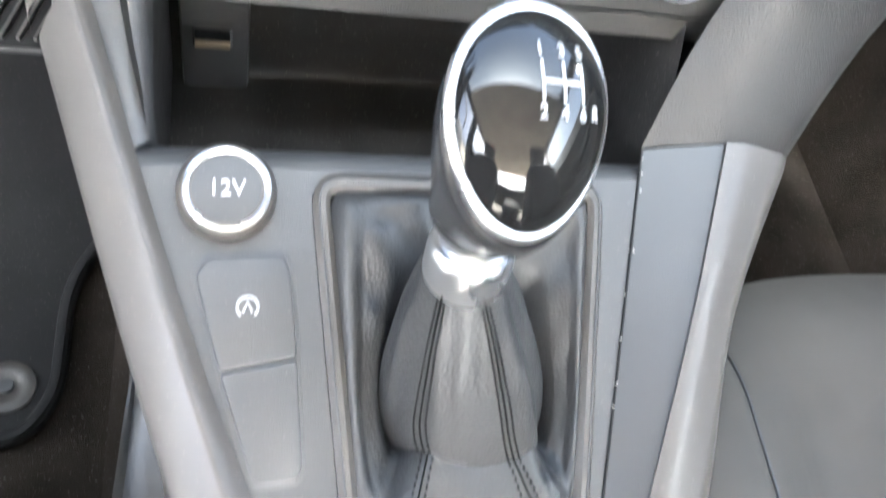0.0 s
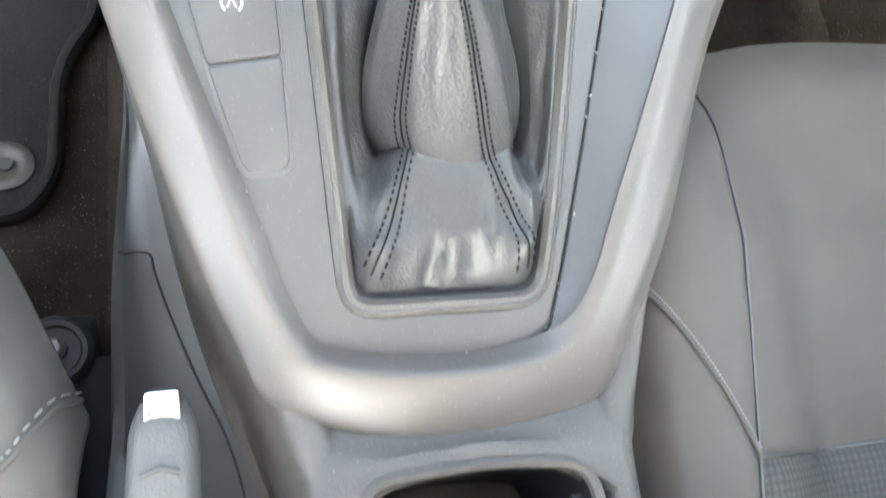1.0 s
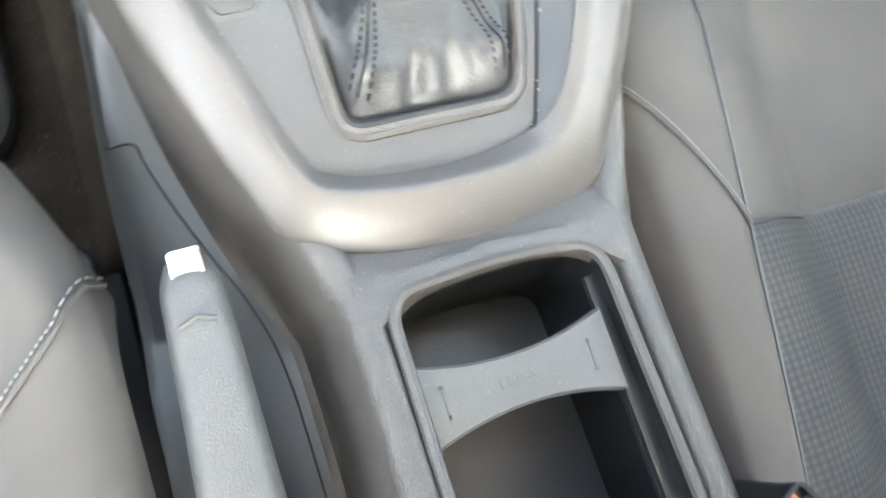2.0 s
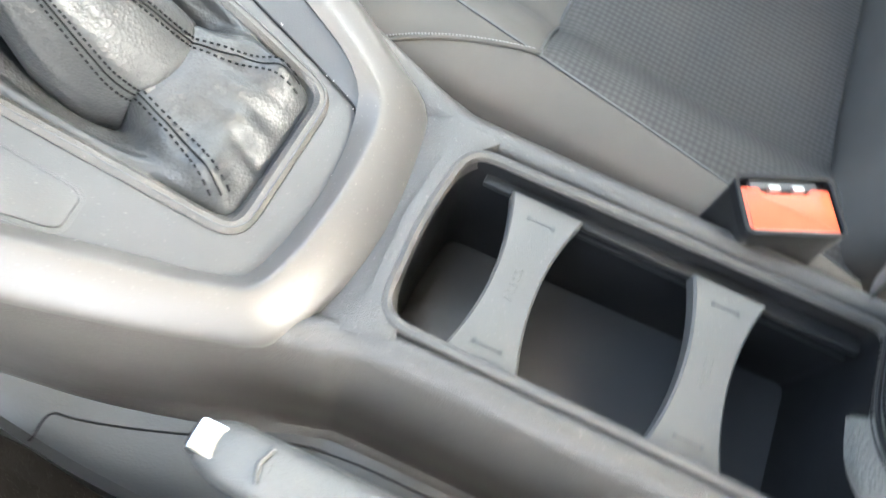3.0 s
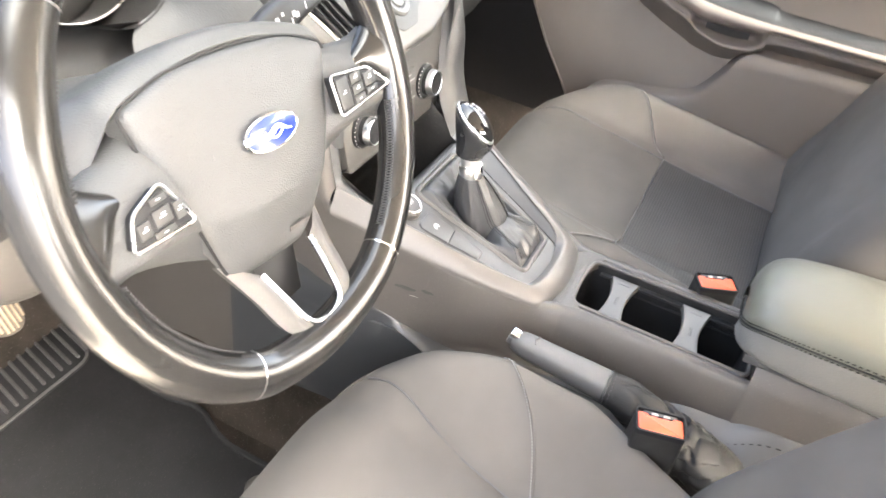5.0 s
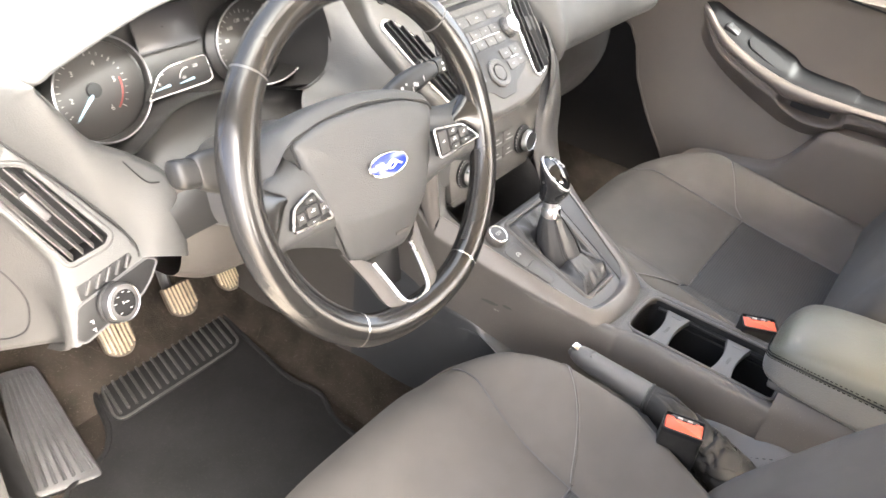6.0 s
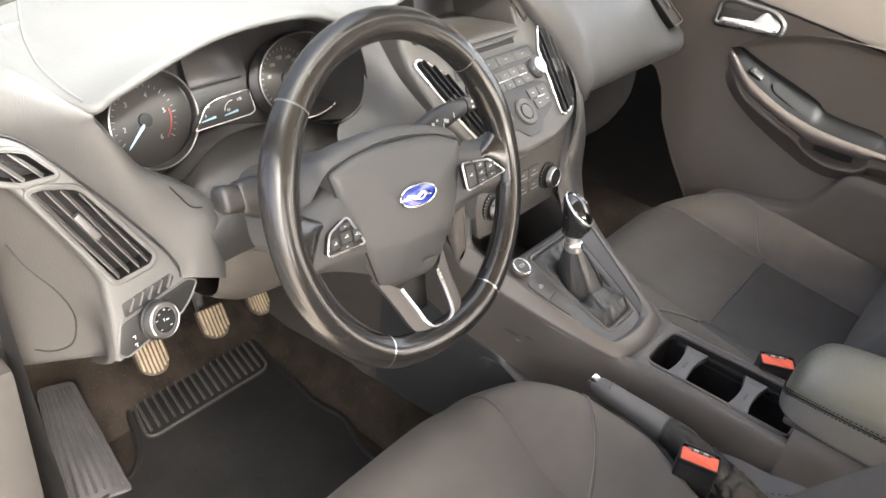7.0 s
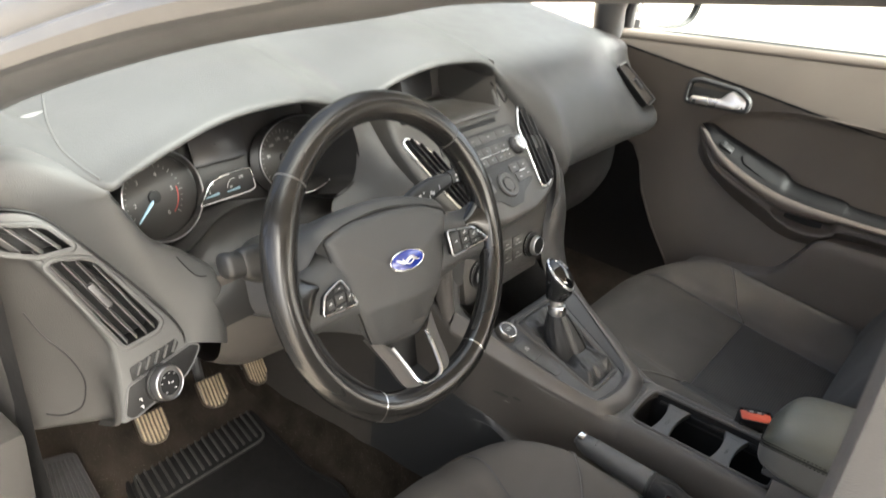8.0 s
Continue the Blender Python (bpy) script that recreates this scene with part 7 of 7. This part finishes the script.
part("switch_rim", rev([(0.0212, 0.004), (0.0210, 0.013), (0.0204, 0.0152), (0.0196, 0.0158), (0.0190, 0.0150)], LS, 48), RINGSTEEL, ls, "bright rim")
part("switch_face", rev([(0.0192, 0.012), (0.0190, 0.0146), (0.012, 0.0152), (0, 0.0154)], LS, 36), BLACK, ls, "dark switch face")
bars([(-0.012, 0.003, 0.003, 0.0010), (-0.007, 0.009, 0.003, 0.0010), (0.001, 0.012, 0.003, 0.0010), (0.008, 0.009, 0.003, 0.0012), (0.003, 0.0, 0.004, 0.0012), (-0.002, 0.001, 0.0012, 0.003), (0.006, -0.008, 0.003, 0.0010), (-0.008, -0.009, 0.003, 0.0010)], LS @ Matrix.Translation((0, 0, 0.0154)), WHITE, ls, "small pale lamp symbols", "symbol")
bars([(-0.034, -0.006, 0.004, 0.0012), (-0.033, -0.008, 0.0012, 0.003), (-0.034, -0.015, 0.004, 0.0012), (-0.033, -0.017, 0.0012, 0.003), (0.031, 0.024, 0.003, 0.001), (0.033, 0.018, 0.003, 0.001)], LS @ Matrix.Translation((0, 0, 0.0015)), WHITE, ls, "small pale lamp symbols", "symbol")

# ---- centre stack ----
stack = thing("centre_stack", (0.02, 0.25, 0.45), "dark grey centre stack with radio, vents and heater knobs", "control panel")
dash_keep = dash
dash = stack
TM = axes((0.003, 0.215, 0.62), (1, 0, 0), (0, 1.1, 1))


def both(pts):
    """The mirror image of an outline."""
    return [(-x, y) for x, y in pts]


half = [(0.092, 0.128), (0.104, 0.160), (0.122, 0.188), (0.146, 0.190), (0.160, 0.165), (0.172, 0.124), (0.162, 0.043), (0.137, -0.010), (0.119, -0.026), (0.087, -0.039), (0.04, -0.050)]
part("fascia", plate(rpoly(half + both(half[::-1]), 0.012), TM @ Matrix.Translation((0, 0, -0.05)), 0.05, 0.008), FASCIA, stack, "grey moulded stack fascia", 45)
rv = [(0.1376, 0.1196), (0.150, 0.1275), (0.1614, 0.121), (0.1569, 0.1022), (0.1398, 0.0384), (0.121, -0.0083), (0.1065, -0.0197), (0.0848, -0.0236), (0.0815, -0.0129), (0.0965, 0.0385), (0.109, 0.0866)]
for s, o in ((1, rv), (-1, both(rv))):
    v = vent("air_vent", rpoly(o, 0.006), TM @ Matrix.Translation((0, 0, 0.0008)), 4, SATIN, "tall centre air vent with bright frame", rim_r=0.0020, smat=RADIO, depth=-0.0002, turn=radians(75 * s), lean=20, sunk=-0.004)
    part("vent_tab", box((0.027, 0.024, 0.008), TM @ Matrix.Translation((s * 0.127, 0.052, 0.003)) @ Matrix.Rotation(radians(-10 * s), 4, "Z"), 0.002), RADIO, v, "dark slider tab")
hz = part("hazard_switch", plate(rpoly([(0.1110, 0.179), (0.1330, 0.178), (0.1305, 0.141), (0.1155, 0.134)], 0.004), TM @ Matrix.Translation((0, 0, -0.001)), 0.003, 0.0012), BLACK, stack, "dark hazard light switch")
part("switch_face", plate(rpoly([(0.1150, 0.174), (0.1290, 0.173), (0.1270, 0.146), (0.1175, 0.141)], 0.003), TM @ Matrix.Translation((0, 0, 0.0015)), 0.002, 0.001), FASCIA, hz, "grey key face")
# radio: a fascia of keys, two knobs and a round direction pad
RH = [(0.094, 0.100), (0.100, 0.082), (0.074, 0.078), (0.066, 0.042), (0.086, 0.036), (0.090, 0.016), (0.066, -0.004), (0.032, -0.0165), (0.0165, -0.0310)]
rad = part("radio", plate(rpoly(RH + both(RH[::-1]), 0.004), TM, 0.0012, 0.0006), RADIO, stack, "dark radio front with many keys")
part("disc_slot", plate(rpoly([(-0.066, 0.117), (0.066, 0.117), (0.066, 0.1095), (-0.066, 0.1095)], 0.001), TM, 0.0006, 0.0002), BLACK, rad, "dark disc slot")
part("slot_brow", tube([TM @ Vector((x, 0.1185, 0.001)) for x in (-0.068, -0.03, 0.03, 0.068)], 0.0018, 8), FASCIA, rad, "lip over the disc slot")


def key(u, v, w_, h_, r=0.0015, mark=0.0):
    k = part("key", plate(rrect(w_, h_, r), TM @ Matrix.Translation((u, v, 0.0010)), 0.0016, 0.0006), FASCIA, rad)
    if mark:
        bars([(0, 0, mark, 0.0009)], TM @ Matrix.Translation((u, v, 0.0026)), WHITE, k, "", "symbol", 0.0001)
    return k


for i in range(4):
    key(-0.066 + 0.044 * i, 0.0885, 0.0425, 0.0145, mark=0.006)
for r_ in range(2):
    for i in range(5):
        key(-0.0475 + 0.0238 * i, 0.0665 - 0.0165 * r_, 0.0225, 0.0130, mark=0.004)
bars([(0.0, 0, 0.105, 0.0016)], TM @ Matrix.Translation((0, 0.0583, 0.0018)), SATIN, rad, "bright strip between the keys", "strip", 0.0012)
for kx in (-0.078, 0.078):
    km = TM @ Matrix.Translation((kx, 0.060, 0.0))
    part("knob_collar", rev([(0.0165, 0), (0.0162, 0.002), (0.0150, 0.003)], km, 36), BLACK, rad, "dark collar")
    kn = part("radio_knob", rev([(0.0135, 0.001), (0.0131, 0.012), (0.0124, 0.0140), (0.0108, 0.0140)], km, 36), SATIN, rad, "bright ringed radio knob")
    part("knob_cap", rev([(0.0110, 0.011), (0.0104, 0.0136), (0, 0.0138)], km, 28), DARK, kn, "dark knob cap")
    bars([(0, 0.003, 0.007, 0.0010), (0, -0.002, 0.005, 0.0010)], km @ Matrix.Translation((0, 0, 0.0138)), WHITE, kn, "pale marks", "symbol", 0.0001)
dm = TM @ Matrix.Translation((0.002, 0.0045, 0.0008))
dp = part("direction_pad", rev([(0.0215, 0), (0.0212, 0.003), (0.0195, 0.0045), (0.0135, 0.0035), (0.0120, 0.0010)], dm, 40), FASCIA, rad, "round direction pad")
part("pad_centre", rev([(0.0112, 0.001), (0.0108, 0.0042), (0, 0.0048)], dm, 28), FASCIA, dp, "round centre key")
for s in (-1, 1):
    for u, v in ((0.040, 0.0265), (0.066, 0.0265), (0.044, 0.0085), (0.066, 0.0105)):
        key(s * u, v, 0.0235, 0.0150, 0.002, 0.006)
    bars([(0, 0, 0.018, 0.0014)], TM @ Matrix.Translation((s * 0.055, 0.0178, 0.0020)), SATIN, rad, "bright strip", "strip", 0.0010)
# screen nook under the hood
part("screen_well", net([[(x * 0.9, 0.309, 0.7045), (x, 0.318, 0.709), (x, 0.36, 0.703), (x, 0.425, 0.694), (x, 0.445, 0.71), (x, 0.455, 0.775)] for x in (-0.125, -0.04, 0.04, 0.125)], 5, 4), FASCIA, stack, "grey shelf under the hood")
for s in (-1, 1):
    part("well_cheek", net([[(s * 0.100, 0.312, 0.706), (s * 0.116, 0.335, 0.735), (s * 0.120, 0.348, 0.775)], [(s * 0.104, 0.37, 0.70), (s * 0.112, 0.38, 0.735), (s * 0.116, 0.39, 0.778)], [(s * 0.100, 0.45, 0.695), (s * 0.104, 0.45, 0.735), (s * 0.108, 0.45, 0.778)]], 4, 4), FASCIA, stack, "curved cheek beside the display")
part("info_display", plate(rrect(0.135, 0.062, 0.004), axes((-0.012, 0.432, 0.735), (1, 0, 0), (0, 0.28, 1)), 0.004, 0.001), SCREEN, stack, "dark glass display")
for s in (-1, 1):
    o = [(s * x, y) for x, y in ((0.124, 0.188), (0.138, 0.186), (0.142, 0.148), (0.130, 0.146))]
    ov = part("oval_button" if s > 0 else "tweeter_grille", plate(rpoly(o, 0.006), TM, 0.0015, 0.0006), BLACK, stack, "dark oval button" if s > 0 else "dark ribbed grille")
    for k in range(3 if s > 0 else 6):
        part("rib", box((0.010, 0.0014, 0.002), TM @ Matrix.Translation((s * 0.1335, 0.154 + (0.0055 if s < 0 else 0.012) * k, 0.0012)), 0.0004), FASCIA, ov)
# heater panel
HM2 = axes((0.003, 0.199, 0.503), (1, 0, 0), (0, 0.16, 1))
part("heater_panel", plate(rpoly([(-0.128, 0.075), (0.128, 0.075), (0.112, -0.045), (-0.112, -0.045)], 0.01), HM2 @ Matrix.Translation((0, 0, -0.02)), 0.02, 0.002), FASCIA, stack, "dark heater control panel")
for kx in (-0.080, 0.072):
    km = HM2 @ Matrix.Translation((kx, 0, 0))
    kn = part("heater_knob", rev([(0.0225, 0), (0.0222, 0.003), (0.0195, 0.005), (0.0168, 0.005), (0.0162, 0.016), (0.0150, 0.0175)], km, 36), BLACK, stack, "round heater knob")
    part("knob_ring", rev([(0.0166, 0.010), (0.0163, 0.0165), (0.0155, 0.0182), (0.0146, 0.0182), (0.0140, 0.0165)], km, 40), SATIN, kn, "bright ring")
    part("knob_cap", rev([(0.0142, 0.012), (0.0138, 0.0166), (0, 0.0170)], km, 28), BLACK, kn, "dark cap")
    bars([(0, 0.002, 0.0016, 0.009)], km @ Matrix.Translation((0, 0, 0.0170)), WHITE, kn, "pale pointer", "pointer")
    bars([(0.021 * math.cos(radians(a)), 0.021 * math.sin(radians(a)), 0.0022, 0.0012) for a in range(110, 250, 14)], km @ Matrix.Translation((0, 0, 0.0035)), WHITE, kn, "pale scale marks", "scale")
for i, (x, y) in enumerate(((-0.031, 0.020), (0.0, 0.020), (0.031, 0.020), (-0.031, -0.003), (0.0, -0.003), (0.031, -0.003))):
    k = part("key", plate(rrect(0.029, 0.019, 0.002), HM2 @ Matrix.Translation((x, y, 0)), 0.0022, 0.0007), FASCIA, stack)
    bars([(0, 0.002, 0.008, 0.0012), (0.002, -0.005, 0.020, 0.0013)], HM2 @ Matrix.Translation((x, y, 0.0022)), WHITE, k, "", "symbol", 0.0001)
part("bin_brow", net([[(x, 0.192, 0.472), (x, 0.199, 0.465), (x, 0.215, 0.462), (x, 0.266, 0.474)] for x in (-0.118, -0.04, 0.04, 0.118)], 4, 4), RADIO, stack, "rounded brow over the storage bin")
part("stack_cheek", net([[(0.176, 0.315, 0.715), (0.186, 0.33, 0.71), (0.20, 0.36, 0.70)], [(0.170, 0.262, 0.665), (0.184, 0.27, 0.66), (0.20, 0.33, 0.655)], [(0.155, 0.222, 0.628), (0.178, 0.232, 0.62), (0.20, 0.30, 0.61)], [(0.128, 0.196, 0.59), (0.165, 0.21, 0.58), (0.19, 0.28, 0.57)], [(0.122, 0.194, 0.52), (0.16, 0.215, 0.52), (0.18, 0.29, 0.52)], [(0.112, 0.194, 0.44), (0.14, 0.215, 0.44), (0.16, 0.30, 0.44)]], 4, 4), FASCIA, stack, "grey side of the stack")
part("stack_cheek", net([[(-0.190, 0.345, 0.735), (-0.205, 0.352, 0.742), (-0.225, 0.350, 0.748)], [(-0.192, 0.300, 0.695), (-0.206, 0.312, 0.695), (-0.219, 0.336, 0.690)], [(-0.180, 0.260, 0.660), (-0.205, 0.288, 0.655), (-0.226, 0.336, 0.650)], [(-0.160, 0.232, 0.630), (-0.205, 0.275, 0.615), (-0.262, 0.336, 0.632)], [(-0.130, 0.198, 0.59), (-0.19, 0.262, 0.575), (-0.28, 0.31, 0.60)], [(-0.122, 0.196, 0.50), (-0.17, 0.25, 0.50), (-0.25, 0.30, 0.50)]], 4, 5), SOFT, stack, "soft flank between instruments and stack")
dash = dash_keep
# right side vent
RVM = axes((0.604, 0.297, 0.668), Vector((0.97, 0.2, 0)), (0.0, 0.7, 0.7))
vent("air_vent", rpoly([(-0.058, 0.054), (-0.006, 0.052), (0.030, -0.050), (-0.034, -0.050)], 0.006), RVM @ Matrix.Translation((0, 0, 0.014)), 4, SOFT, "passenger side air vent", tab=(-0.014, 0.0, 0.026, 0.010), turn=radians(105), rim_r=0.0022, depth=0.018)

# ---- driver's footwell ----
MATO = ccw(rpoly([(-0.60, 0.50), (-0.505, 0.52), (-0.475, 0.56), (-0.44, 0.665), (-0.155, 0.665), (-0.175, 0.555), (-0.195, 0.42), (-0.178, 0.36), (-0.212, 0.30), (-0.212, 0.20), (-0.235, 0.162), (-0.40, 0.16), (-0.60, 0.16)], [0.03, 0.03, 0.02, 0.03, 0.03, 0.02, 0.06, 0.03, 0.04, 0.03, 0.03, 0.02, 0.03], 5))
mat_ = thing("floor_mat", (-0.39, 0.38, 0.02), "black rubber-edged floor mat with ribbed heel pad, dusty", "floor mat")
part("mat_body", plate(MATO, pose(0, 0, 0.020), 0.008, 0.003), RUBBER, mat_, "black mat")
part("mat_edge", tube([Vector((q.x, q.y, 0.029)) for q in inset(MATO, 0.006)], 0.0045, 8, True, flat=0.8), RUBBER, mat_, "raised rubber edge")
heel = ccw(rpoly([(-0.462, 0.550), (-0.430, 0.650), (-0.170, 0.650), (-0.192, 0.550)], 0.030, 6))
hp_ = part("heel_pad", plate(heel, pose(0, 0, 0.027), 0.0045, 0.002), RUBBER, mat_, "ribbed rubber heel pad")
part("pad_edge", tube([Vector((q.x, q.y, 0.0315)) for q in inset(heel, 0.003)], 0.0022, 8, True), HEEL, hp_, "raised pad edge")
for i in range(17):
    x = -0.44 + 0.0155 * i
    part("rib", box((0.0042, 0.074, 0.006), pose(x + 0.006, 0.600, 0.0335, 0, 0, -14), 0.0016), HEEL, hp_)
for x, y in ((-0.252, 0.208),):
    bt = part("mat_button", rev([(0.021, 0), (0.021, 0.003), (0.018, 0.0045), (0.012, 0.0045), (0.010, 0.003), (0, 0.003)], pose(x, y, 0.028), 28), PLASTIC, mat_, "round grey mat fixing")
    part("button_pin", rev([(0.006, 0.002), (0.0055, 0.006), (0, 0.0065)], pose(x, y, 0.028), 16), PANEL, bt, "pale centre pin")
fr = thing("foot_rest", (-0.56, 0.62, 0.03), "grey plastic foot rest with long ribs beside the pedals", "foot rest")
FRM = axes((-0.551, 0.585, 0.082), (1, -0.30, 0), (0.27, 0.8, 0.5))
fo = ccw(rpoly([(-0.055, -0.100), (0.050, -0.108), (0.014, 0.098), (-0.040, 0.102)], 0.012))
part("rest_plate", plate(fo, FRM @ Matrix.Translation((0, 0, -0.02)), 0.02, 0.004), FOOT, fr, "grey foot plate")
for i in range(7):
    part("rib", tube([FRM @ Vector((-0.041 + 0.0130 * i, -0.090, 0.0005)), FRM @ Vector((-0.033 + 0.0065 * i, 0.088, 0.0005))], 0.0026, 8), FOOT, fr)


def make_pedal(name, at, w, h, lean, turn, label):
    p = thing(name, at, label, "pedal", "pedals")
    m = pose(*at, lean, 0, turn)
    out = ccw(rpoly([(-w / 2, h / 2), (w / 2, h / 2), (w / 2, -h * 0.20), (w * 0.26, -h * 0.52), (-w * 0.16, -h * 0.52), (-w / 2, -h * 0.28)], [0.005, 0.005, 0.014, 0.012, 0.012, 0.014], 5))
    part("pad", plate(out, m, 0.010, 0.003), PEDALBASE, p, "dark rubber pad, dusty between the ribs")
    n = 7
    for i in range(n):
        x = -w / 2 + w * (i + 0.8) / (n + 0.6)
        low = -h * 0.45 + h * 0.26 * max(0.0, abs(x / w + 0.02) - 0.14) / 0.36
        part("rib", box((w * 0.062, h * 0.46 - low, 0.004), m @ Matrix.Translation((x, (h * 0.46 + low) / 2, 0.011)), 0.0012), PEDAL, p)
    part("pedal_arm", tube(crv([m @ Vector((0, 0, -0.002)), m @ Vector((0, 0.02, -0.03)), Vector(at) + Vector((0, 0.06, 0.12)), Vector(at) + Vector((0, 0.02, 0.25))], 5), 0.009, 8), DARK, p, "dark steel arm")
    return p


make_pedal("clutch_pedal", (-0.420, 0.58, 0.173), 0.052, 0.056, 50, -6, "dusty ribbed clutch pedal")
make_pedal("brake_pedal", (-0.298, 0.58, 0.180), 0.052, 0.056, 50, -6, "dusty ribbed brake pedal")
make_pedal("throttle_pedal", (-0.205, 0.58, 0.186), 0.042, 0.066, 50, -6, "dusty ribbed accelerator pedal")
